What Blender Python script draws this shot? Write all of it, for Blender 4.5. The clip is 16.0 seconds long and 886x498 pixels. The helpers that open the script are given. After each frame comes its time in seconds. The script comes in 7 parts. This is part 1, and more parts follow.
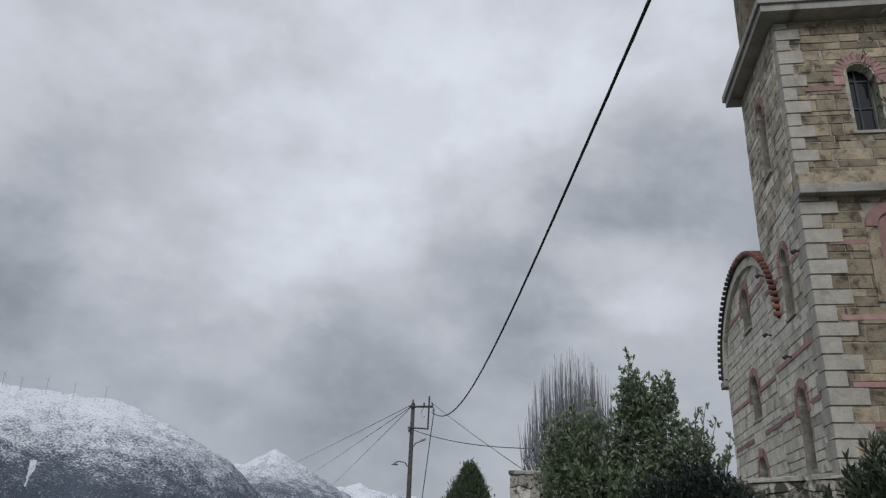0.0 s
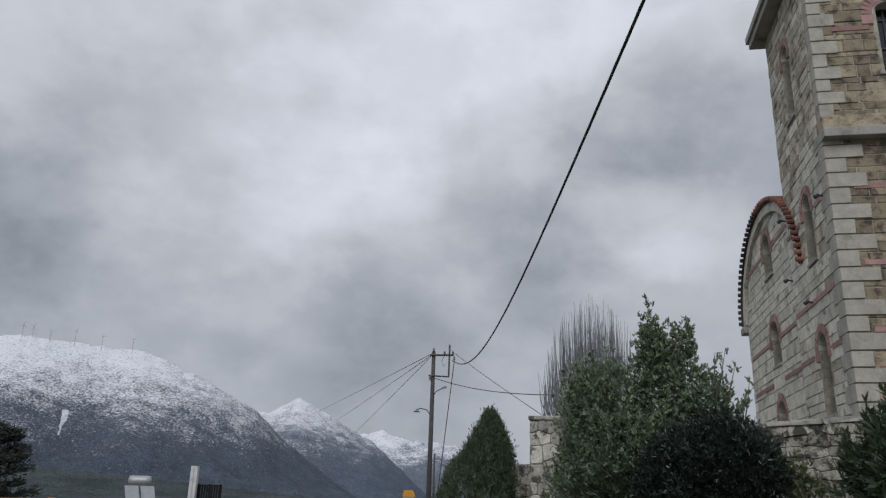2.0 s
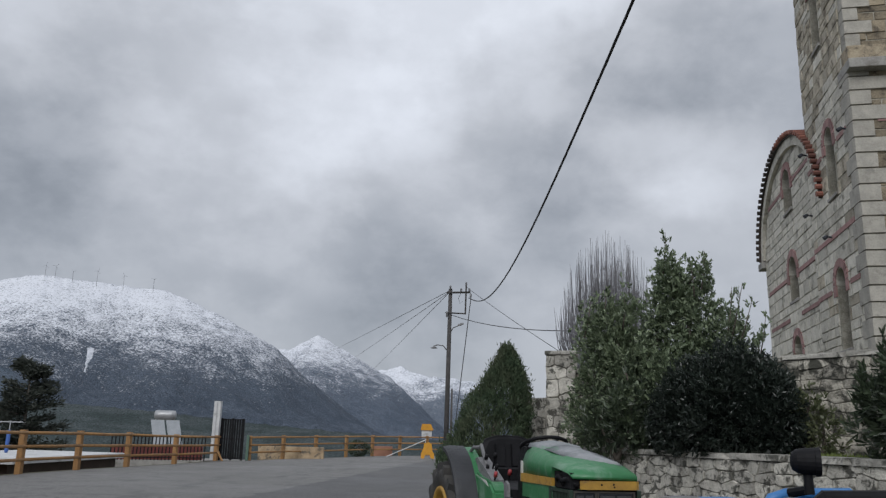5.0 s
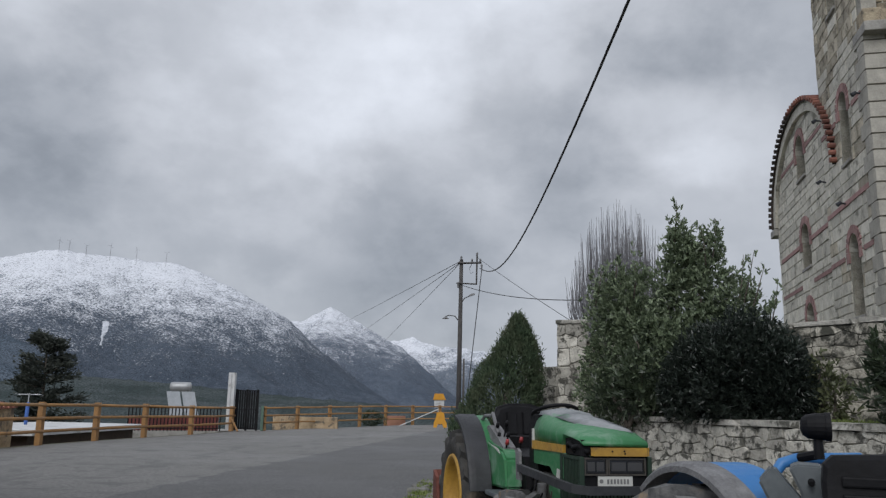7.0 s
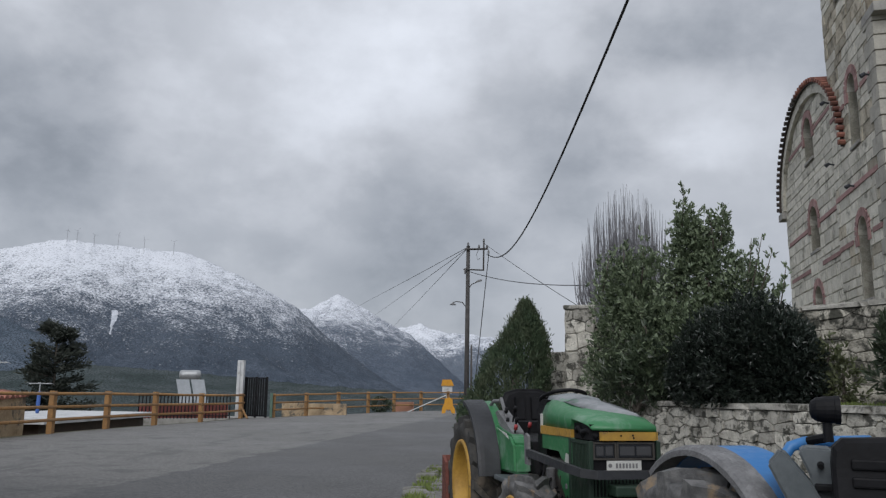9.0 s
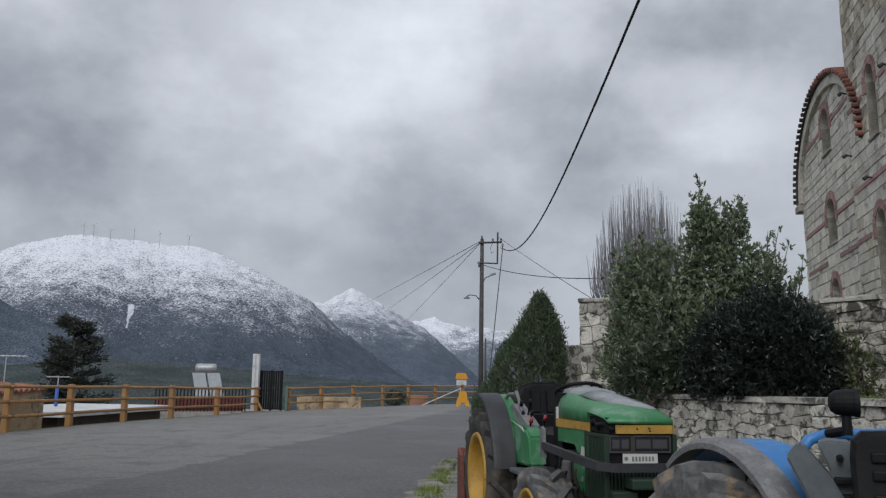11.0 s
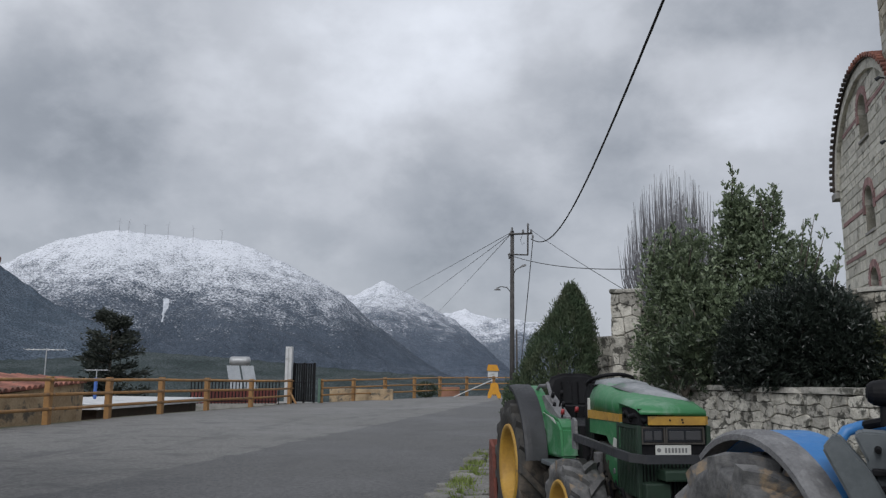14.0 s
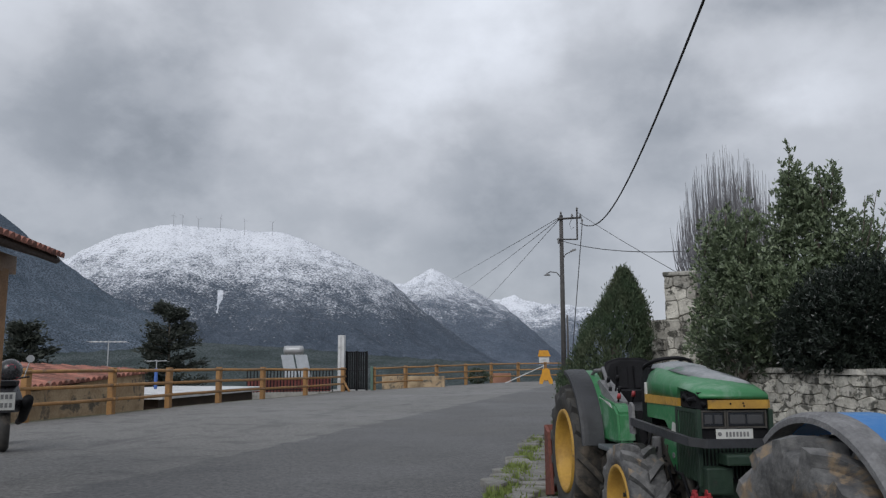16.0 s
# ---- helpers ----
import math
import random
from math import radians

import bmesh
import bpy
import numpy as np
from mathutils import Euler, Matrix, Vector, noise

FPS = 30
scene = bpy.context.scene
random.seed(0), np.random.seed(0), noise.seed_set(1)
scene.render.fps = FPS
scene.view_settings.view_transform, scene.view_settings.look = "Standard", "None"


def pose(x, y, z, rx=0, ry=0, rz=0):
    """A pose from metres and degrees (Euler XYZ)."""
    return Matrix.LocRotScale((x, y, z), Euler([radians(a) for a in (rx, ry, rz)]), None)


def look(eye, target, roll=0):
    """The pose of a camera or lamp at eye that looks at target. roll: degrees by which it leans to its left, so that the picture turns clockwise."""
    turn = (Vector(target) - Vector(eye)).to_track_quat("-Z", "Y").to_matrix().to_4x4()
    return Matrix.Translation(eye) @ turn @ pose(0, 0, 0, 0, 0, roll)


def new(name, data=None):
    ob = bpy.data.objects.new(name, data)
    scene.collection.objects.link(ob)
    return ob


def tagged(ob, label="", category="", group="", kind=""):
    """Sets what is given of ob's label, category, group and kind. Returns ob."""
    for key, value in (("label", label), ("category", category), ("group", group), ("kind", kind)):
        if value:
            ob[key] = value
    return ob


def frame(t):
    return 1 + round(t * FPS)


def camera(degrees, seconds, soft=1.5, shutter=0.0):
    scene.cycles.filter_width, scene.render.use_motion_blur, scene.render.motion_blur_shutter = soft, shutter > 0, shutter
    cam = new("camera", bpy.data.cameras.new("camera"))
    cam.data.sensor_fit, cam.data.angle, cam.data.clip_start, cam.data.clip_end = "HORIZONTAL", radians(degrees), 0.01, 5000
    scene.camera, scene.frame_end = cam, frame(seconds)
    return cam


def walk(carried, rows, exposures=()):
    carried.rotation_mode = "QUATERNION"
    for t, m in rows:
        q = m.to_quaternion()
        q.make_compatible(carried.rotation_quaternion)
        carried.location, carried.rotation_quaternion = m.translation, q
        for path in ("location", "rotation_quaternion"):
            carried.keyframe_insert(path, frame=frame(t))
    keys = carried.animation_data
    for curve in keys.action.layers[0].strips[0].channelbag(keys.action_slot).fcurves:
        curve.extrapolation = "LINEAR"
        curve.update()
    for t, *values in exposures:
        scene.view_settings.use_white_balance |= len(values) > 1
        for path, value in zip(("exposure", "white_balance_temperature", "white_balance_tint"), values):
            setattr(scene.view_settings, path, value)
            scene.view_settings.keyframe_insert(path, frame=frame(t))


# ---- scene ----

# ---- camera ----
EYE = 1.35
PATH = [
    (0, 0.001, 0.047, 111.645, -1.707, -4.122), (0.5, 0.002, 0.041, 110.933, -1.717, -3.379), (1, 0.004, 0.034, 109.772, -1.693, -3.005),
    (1.5, 0.008, 0.034, 108.823, -1.619, -2.777), (2, 0.009, 0.03, 107.965, -1.526, -2.583), (2.5, 0.012, 0.026, 107.150, -1.396, -2.433),
    (3, 0.013, 0.025, 106.244, -1.312, -2.328), (3.5, 0.013, 0.023, 105.499, -1.307, -2.197), (4, 0.008, 0.018, 105.044, -1.366, -2.042),
    (4.5, 0.005, 0.013, 104.387, -1.417, -1.748), (5, 0.004, 0.008, 103.444, -1.457, -1.348), (7.5, 0.011, 0.001, 100.967, -0.935, -0.295),
    (8, 0.011, 0, 100.635, -0.795, -0.149), (8.5, 0.009, 0.001, 100.432, -0.705, -0.012), (9, 0.007, 0.002, 100.298, -0.644, 0.120),
    (11.5, -0.003, 0, 99.622, -0.589, 1.680), (12, -0.003, 0, 99.416, -0.503, 2.285), (12.5, 0, -0.001, 99.349, -0.475, 2.542),
    (13, 0.001, 0, 99.327, -0.487, 2.714), (13.5, 0.002, 0.001, 99.257, -0.488, 3.068), (14, 0.003, 0, 99.214, -0.443, 3.397),
    (14.5, 0, 0, 99.177, -0.408, 3.776), (15, -0.004, 0.001, 98.951, -0.182, 4.828), (15.5, -0.013, -0.001, 98.485, 0.131, 6.273),
    (16, -0.025, -0.003, 98.261, 0.294, 7.052),
]
cam = camera(58.83, 16.0, soft=1.3)
walk(cam, [(t, pose(dx, 0, EYE + dz, rx, ry, rz)) for t, dx, dz, rx, ry, rz in PATH],
     exposures=[(0, -0.16), (2, -0.16), (5, -0.03), (8, 0.0), (16, 0.0)])


# ---- node helpers ----
class Nodes:
    """Short calls for building a node tree."""

    def __init__(self, tree):
        self.t = tree
        self.t.nodes.clear()

    def n(self, kind, **props):
        node = self.t.nodes.new(kind)
        for k, v in props.items():
            if k == "op":
                node.operation = v
            elif k == "blend":
                node.blend_type = v
            elif k == "dtype":
                node.data_type = v
        return node

    def link(self, a, b):
        self.t.links.new(a, b)

    def feed(self, socket, value):
        if hasattr(value, "is_output"):
            self.link(value, socket)
        elif isinstance(value, tuple) and len(value) == 3 and socket.type == "RGBA":
            socket.default_value = (*value, 1)
        else:
            socket.default_value = value

    def math(self, op, a, b=0.0, c=None, clamp=False):
        m = self.n("ShaderNodeMath", op=op)
        m.use_clamp = clamp
        self.feed(m.inputs[0], a)
        self.feed(m.inputs[1], b)
        if c is not None:
            self.feed(m.inputs[2], c)
        return m.outputs[0]

    def vec(self, op, a, b=None):
        m = self.n("ShaderNodeVectorMath", op=op)
        self.feed(m.inputs[0], a)
        if b is not None:
            self.feed(m.inputs[1], b)
        return m.outputs["Value"] if op in ("DOT_PRODUCT", "LENGTH") else m.outputs[0]

    def noise(self, vector, scale, detail=4.0, rough=0.55, distort=0.0):
        m = self.n("ShaderNodeTexNoise")
        if vector is not None:
            self.link(vector, m.inputs["Vector"])
        m.inputs["Scale"].default_value, m.inputs["Detail"].default_value = scale, detail
        m.inputs["Roughness"].default_value, m.inputs["Distortion"].default_value = rough, distort
        return m.outputs["Fac"]

    def ramp(self, fac, lo, hi, a=0.0, b=1.0):
        m = self.n("ShaderNodeMapRange")
        m.interpolation_type = "SMOOTHSTEP"
        self.feed(m.inputs[0], fac)
        for i, v in zip((1, 2, 3, 4), (lo, hi, a, b)):
            self.feed(m.inputs[i], v)
        return m.outputs[0]

    def mix(self, fac, a, b, blend="MIX"):
        m = self.n("ShaderNodeMix", dtype="RGBA", blend=blend)
        self.feed(m.inputs[0], fac)
        self.feed(m.inputs[6], a)
        self.feed(m.inputs[7], b)
        return m.outputs[2]


# ---- sky and sun ----
world = bpy.data.worlds.new("overcast_sky")
scene.world = world
world.use_nodes = True
k = Nodes(world.node_tree)
way = k.n("ShaderNodeTexCoord").outputs["Generated"]
sep = k.n("ShaderNodeSeparateXYZ")
k.link(way, sep.inputs[0])
layer = k.vec("MULTIPLY", way, (1.0, 1.0, 1.45))
bend = k.n("ShaderNodeTexNoise")
k.link(way, bend.inputs["Vector"])
bend.inputs["Scale"].default_value, bend.inputs["Detail"].default_value = 5.0, 5.0
bent = k.vec("ADD", way, k.vec("MULTIPLY", k.vec("SUBTRACT", bend.outputs["Color"], (0.5, 0.5, 0.5)), (0.22, 0.22, 0.22)))
big = k.noise(layer, 2.8, 7.0, 0.5, 0.1)
fine = k.noise(layer, 8.5, 8.0, 0.56, 0.1)
cover = k.math("ADD", k.math("MULTIPLY", k.ramp(big, 0.3, 0.7), 0.15), k.math("MULTIPLY", k.ramp(fine, 0.34, 0.66), 0.105))


def lobe(az, tan_el, width, stretch=1.0):
    """A soft bank of cloud about one direction of the sky, wider than it is high by stretch."""
    a, e = radians(az), math.atan(tan_el)
    d = Vector((math.sin(a) * math.cos(e), math.cos(a) * math.cos(e), math.sin(e)))
    side = Vector((math.cos(a), -math.sin(a), 0))
    top = side.cross(d)
    u = k.math("MULTIPLY", k.vec("DOT_PRODUCT", bent, tuple(side)), 1 / (width * stretch))
    v = k.math("MULTIPLY", k.math("SUBTRACT", k.vec("DOT_PRODUCT", bent, tuple(top)), 0.0), 1 / width)
    q = k.math("ADD", k.math("MULTIPLY", u, u), k.math("MULTIPLY", v, v))
    near = k.ramp(q, 0.0, 1.6, 1.0, 0.0)
    return k.math("MULTIPLY", near, k.math("GREATER_THAN", k.vec("DOT_PRODUCT", way, tuple(d)), 0.2))


LOBES = [
    (25.5, 0.44, 0.15, 1.3, -0.16), (17.5, 0.62, 0.11, 1.0, 0.05), (11.0, 0.42, 0.11, 1.3, -0.10),
    (3.5, 0.29, 0.10, 2.2, -0.13), (-10.0, 0.21, 0.08, 2.6, -0.07), (-22.0, 0.30, 0.14, 1.5, -0.07),
    (-25.0, 0.60, 0.16, 1.3, -0.02), (-2.0, 0.74, 0.24, 1.3, 0.10), (6.0, 0.62, 0.13, 1.2, 0.08),
    (19.0, 0.32, 0.07, 1.8, 0.14), (-7.0, 0.46, 0.12, 2.0, 0.04), (-16.0, 0.20, 0.10, 3.0, -0.06), (27.0, 0.74, 0.10, 1.0, 0.08),
    (-8.0, 0.33, 0.13, 1.8, 0.09), (-14.0, 0.22, 0.07, 2.2, 0.06), (-34.0, 0.26, 0.12, 1.4, -0.12),
]
value = k.math("ADD", cover, 0.49)
for az, el, width, stretch, amount in LOBES:
    value = k.math("ADD", value, k.math("MULTIPLY", lobe(az, el, width, stretch), amount))
low = k.ramp(sep.outputs[2], 0.0, 0.34, 0.70, 1.0)
value = k.math("MULTIPLY", value, low)
tone = k.mix(k.ramp(value, 0.2, 0.62), (0.85, 0.945, 1.10), (0.925, 0.975, 1.075))
grey = k.n("ShaderNodeCombineXYZ")
for i in range(3):
    k.link(value, grey.inputs[i])
clouds = k.vec("MULTIPLY", tone, grey.outputs[0])
sky = k.n("ShaderNodeTexSky")
sky.sky_type, sky.sun_disc = "NISHITA", False
sky.sun_elevation, sky.sun_rotation = radians(42), radians(160)
clear = k.vec("MULTIPLY", sky.outputs[0], (0.1, 0.1, 0.1))
back = k.n("ShaderNodeBackground")
k.link(k.mix(0.96, clear, clouds), back.inputs[0])
out = k.n("ShaderNodeOutputWorld")
k.link(back.outputs[0], out.inputs[0])

sun = new("sun", bpy.data.lights.new("sun", "SUN"))
sun.data.energy, sun.data.angle, sun.data.color = 1.5, radians(35), (1.0, 0.99, 0.985)
sun.matrix_world = look((0, 0, 0), (0.22, 0.72, -0.62))


# ---- materials ----
def surface(name, a, b, scale=6.0, fine=40.0, rough=0.8, bump=0.3, vary=0.0, metal=0.0, stain=None, stain_scale=1.5, stain_at=(0.55, 0.7), coords="Position", gloss=0.0, spec=0.5):
    """A procedural surface: two colours mixed by coarse and fine grain, stains of their own shape, fine relief, and a tint for each piece."""
    m = bpy.data.materials.new(name)
    m.use_nodes = True
    s = Nodes(m.node_tree)
    if coords == "Position":
        p = s.n("ShaderNodeNewGeometry").outputs["Position"]
    else:
        p = s.n("ShaderNodeTexCoord").outputs["Object"]
    coarse, grain = s.noise(p, scale, 5.0), s.noise(p, fine, 4.0)
    fac = s.ramp(s.math("ADD", s.math("MULTIPLY", coarse, 0.65), s.math("MULTIPLY", grain, 0.35)), 0.34, 0.66)
    col = s.mix(fac, a, b)
    if stain:
        col = s.mix(s.ramp(s.noise(p, stain_scale, 6.0, 0.65, 0.4), *stain_at), col, stain)
    if vary:
        r = s.n("ShaderNodeObjectInfo").outputs["Random"]
        v = s.math("ADD", s.math("MULTIPLY", r, 2 * vary), 1 - vary)
        c = s.n("ShaderNodeCombineXYZ")
        for i in range(3):
            s.link(v, c.inputs[i])
        col = s.mix(1.0, col, c.outputs[0], "MULTIPLY")
    bsdf = s.n("ShaderNodeBsdfPrincipled")
    s.link(col, bsdf.inputs["Base Color"])
    s.link(s.ramp(grain, 0.2, 0.8, max(rough - 0.12, 0.02), min(rough + 0.1, 1)), bsdf.inputs["Roughness"])
    bsdf.inputs["Metallic"].default_value = metal
    bsdf.inputs["Specular IOR Level"].default_value = spec
    if gloss:
        bsdf.inputs["Coat Weight"].default_value, bsdf.inputs["Coat Roughness"].default_value = gloss, 0.12
    if bump:
        bp = s.n("ShaderNodeBump")
        bp.inputs["Strength"].default_value, bp.inputs["Distance"].default_value = bump, 0.02
        s.link(s.math("ADD", grain, s.math("MULTIPLY", coarse, 0.6)), bp.inputs["Height"])
        s.link(bp.outputs[0], bsdf.inputs["Normal"])
    o = s.n("ShaderNodeOutputMaterial")
    s.link(bsdf.outputs[0], o.inputs[0])
    return m


def foliage(name, a, b, rough=0.5, dry=None):
    """Leaves, each island with a tint of its own, a little light passing through."""
    m = bpy.data.materials.new(name)
    m.use_nodes = True
    s = Nodes(m.node_tree)
    geo = s.n("ShaderNodeNewGeometry")
    r = geo.outputs["Random Per Island"]
    col = s.mix(r, a, b)
    patch = s.noise(geo.outputs["Position"], 2.2, 3.0)
    col = s.mix(s.ramp(patch, 0.35, 0.7), col, dry or b)
    bsdf = s.n("ShaderNodeBsdfPrincipled")
    s.link(col, bsdf.inputs["Base Color"])
    bsdf.inputs["Roughness"].default_value = rough
    thin = s.n("ShaderNodeBsdfTranslucent")
    s.link(col, thin.inputs[0])
    add = s.n("ShaderNodeMixShader")
    add.inputs[0].default_value = 0.22
    s.link(bsdf.outputs[0], add.inputs[1])
    s.link(thin.outputs[0], add.inputs[2])
    o = s.n("ShaderNodeOutputMaterial")
    s.link(add.outputs[0], o.inputs[0])
    return m


def mountain_surface(name, snow_z, band, rock, brush, speck):
    """Slopes of scrub and rock under snow that thins out below a height."""
    m = bpy.data.materials.new(name)
    m.use_nodes = True
    s = Nodes(m.node_tree)
    geo = s.n("ShaderNodeNewGeometry")
    p = geo.outputs["Position"]
    x = s.n("ShaderNodeSeparateXYZ")
    s.link(p, x.inputs[0])
    wide = s.noise(p, 0.0028, 6.0, 0.6, 0.4)
    mid = s.noise(p, 0.016, 6.0, 0.65)
    dots = s.noise(p, speck, 4.0, 0.7)
    dots2 = s.noise(p, speck * 2.6, 3.0, 0.6)
    level = s.math("ADD", x.outputs[2], s.math("MULTIPLY", s.math("SUBTRACT", wide, 0.5), 300.0))
    level = s.math("ADD", level, s.math("MULTIPLY", s.math("SUBTRACT", mid, 0.5), 150.0))
    deep = s.ramp(level, snow_z - band, snow_z + band)
    # snow shows between bushes: the higher, the more of it
    grain = s.math("ADD", s.math("MULTIPLY", dots, 0.5), s.math("ADD", s.math("MULTIPLY", dots2, 0.3), s.math("MULTIPLY", mid, 0.2)))
    edge = s.math("SUBTRACT", 0.69, s.math("MULTIPLY", deep, 0.27))
    snow = s.ramp(s.math("SUBTRACT", grain, edge), -0.10, 0.10)
    ground = s.mix(s.ramp(mid, 0.35, 0.65), rock, brush)
    ground = s.mix(s.ramp(dots2, 0.4, 0.62), ground, tuple(0.42 * c for c in brush))
    col = s.mix(snow, ground, (0.72, 0.745, 0.80))
    bsdf = s.n("ShaderNodeBsdfPrincipled")
    s.link(col, bsdf.inputs["Base Color"])
    bsdf.inputs["Roughness"].default_value = 0.9
    bsdf.inputs["Specular IOR Level"].default_value = 0.1
    bp = s.n("ShaderNodeBump")
    bp.inputs["Strength"].default_value, bp.inputs["Distance"].default_value = 0.5, 12.0
    s.link(s.math("ADD", mid, s.math("MULTIPLY", dots, 0.4)), bp.inputs["Height"])
    s.link(bp.outputs[0], bsdf.inputs["Normal"])
    o = s.n("ShaderNodeOutputMaterial")
    s.link(bsdf.outputs[0], o.inputs[0])
    return m


def glassy(name, tint, rough=0.08):
    m = bpy.data.materials.new(name)
    m.use_nodes = True
    s = Nodes(m.node_tree)
    bsdf = s.n("ShaderNodeBsdfPrincipled")
    bsdf.inputs["Base Color"].default_value = (*tint, 1)
    bsdf.inputs["Roughness"].default_value = rough
    o = s.n("ShaderNodeOutputMaterial")
    s.link(bsdf.outputs[0], o.inputs[0])
    return m


ASPHALT_A, ASPHALT_B = (0.055, 0.056, 0.058), (0.150, 0.149, 0.148)
M_GROUND = surface("dry_earth_and_scrub", (0.10, 0.09, 0.06), (0.06, 0.075, 0.035), 0.4, 9, 0.95, 0.6)
M_MORTAR = surface("lime_mortar", (0.30, 0.285, 0.25), (0.10, 0.095, 0.08), 5, 40, 0.95, 0.6, stain=(0.05, 0.05, 0.043), stain_scale=4)
M_RUBBLE = surface("rubble_stone", (0.57, 0.55, 0.495), (0.34, 0.325, 0.285), 9, 45, 0.92, 0.9, 0.34, stain=(0.09, 0.088, 0.076), stain_scale=7.5, stain_at=(0.49, 0.60))
# tall wall's rubble: dark lichen stains, its shade also put into the colours
M_OLDRUBBLE = surface("shaded_blackened_rubble", (0.52, 0.495, 0.43), (0.26, 0.245, 0.205), 7, 45, 0.92, 0.9, 0.40, stain=(0.055, 0.055, 0.045), stain_scale=4.5, stain_at=(0.44, 0.56))
M_CAP = surface("weathered_wall_cap", (0.50, 0.485, 0.44), (0.28, 0.27, 0.245), 7, 38, 0.92, 0.8, stain=(0.11, 0.11, 0.095), stain_scale=6, stain_at=(0.5, 0.62))
M_PALE = surface("pale_limestone", (0.69, 0.665, 0.59), (0.52, 0.495, 0.425), 4, 26, 0.85, 0.6, 0.17, stain=(0.25, 0.24, 0.20), stain_scale=3.2, stain_at=(0.52, 0.7))
M_BUFF = surface("buff_sandstone", (0.35, 0.295, 0.21), (0.21, 0.175, 0.125), 4, 26, 0.88, 0.7, 0.38, stain=(0.10, 0.085, 0.065), stain_scale=4.0, stain_at=(0.5, 0.64))
M_TAN = surface("weathered_tan_limestone", (0.50, 0.455, 0.37), (0.32, 0.285, 0.215), 4, 26, 0.88, 0.6, 0.28, stain=(0.16, 0.14, 0.11), stain_scale=4.0, stain_at=(0.5, 0.66))
M_QUOIN = surface("dressed_quoin_stone", (0.44, 0.42, 0.37), (0.32, 0.305, 0.27), 4, 30, 0.8, 0.25, 0.08, stain=(0.25, 0.24, 0.21), stain_scale=3)
M_JOINT = surface("joint_mortar", (0.42, 0.40, 0.34), (0.22, 0.21, 0.17), 5, 40, 0.95, 0.3)
M_CONCRETE = surface("cornice_concrete", (0.38, 0.37, 0.345), (0.26, 0.25, 0.235), 2, 22, 0.85, 0.3, stain=(0.15, 0.14, 0.12), stain_scale=2)
M_REDBRICK = surface("faded_red_brick", (0.38, 0.235, 0.22), (0.29, 0.165, 0.16), 6, 40, 0.85, 0.3, 0.25)
M_TILE = surface("terracotta_tile", (0.30, 0.125, 0.09), (0.17, 0.075, 0.06), 3, 25, 0.85, 0.3, 0.45, stain=(0.12, 0.09, 0.07), stain_scale=2.5)
M_DARKTILE = surface("dark_tile", (0.07, 0.055, 0.05), (0.04, 0.035, 0.03), 4, 25, 0.85, 0.3)
M_GLASS = glassy("dark_window_glass", (0.012, 0.014, 0.018), 0.12)
M_FRAMEWOOD = surface("dark_window_metal", (0.035, 0.04, 0.05), (0.02, 0.023, 0.03), 5, 40, 0.6, 0.2)


# ---- mesh helpers ----
def mesh_of(name, bm, material, smooth=False):
    me = bpy.data.meshes.new(name)
    bm.to_mesh(me)
    bm.free()
    for mt in (material if isinstance(material, (list, tuple)) else [material]):
        me.materials.append(mt)
    if smooth:
        for p in me.polygons:
            p.use_smooth = True
    return me


def part(name, bm, material, parent=None, label="", smooth=False, at=None):
    ob = new(name, mesh_of(name, bm, material, smooth))
    if parent is not None:
        ob.parent = parent
    if at is not None:
        ob.matrix_basis = at
    if label:
        ob["label"] = label
    return ob


def piece(name, me, parent, m):
    """One more object on shared mesh data."""
    ob = new(name, me)
    ob.parent = parent
    ob.matrix_basis = m
    return ob


def thing(name, at, label, category, group="", kind=""):
    return tagged(_empty(name, at), label, category, group, kind)


def _empty(name, at):
    ob = new(name)
    ob.matrix_basis = at
    ob.empty_display_size = 0.2
    return ob


def box(bm, x0, x1, y0, y1, z0, z1, bevel=0.0, m=None):
    made = bmesh.ops.create_cube(bm, size=1.0)["verts"]
    bmesh.ops.scale(bm, vec=(x1 - x0, y1 - y0, z1 - z0), verts=made)
    bmesh.ops.translate(bm, vec=((x0 + x1) / 2, (y0 + y1) / 2, (z0 + z1) / 2), verts=made)
    if bevel:
        edges = list({e for v in made for e in v.link_edges})
        made = list({v for f in bmesh.ops.bevel(bm, geom=edges, offset=bevel, segments=2, affect="EDGES", profile=0.6)["faces"] for v in f.verts} | {v for v in made if v.is_valid})
    if m is not None:
        bmesh.ops.transform(bm, matrix=m, verts=made)
    return made


def rod(bm, a, b, r0, r1=None, sides=8, caps=True):
    a, b = Vector(a), Vector(b)
    r1 = r0 if r1 is None else r1
    turn = (b - a).to_track_quat("Z", "Y").to_matrix().to_4x4()
    m = Matrix.Translation((a + b) / 2) @ turn
    return bmesh.ops.create_cone(bm, cap_ends=caps, segments=sides, radius1=r0, radius2=r1, depth=(b - a).length, matrix=m)["verts"]


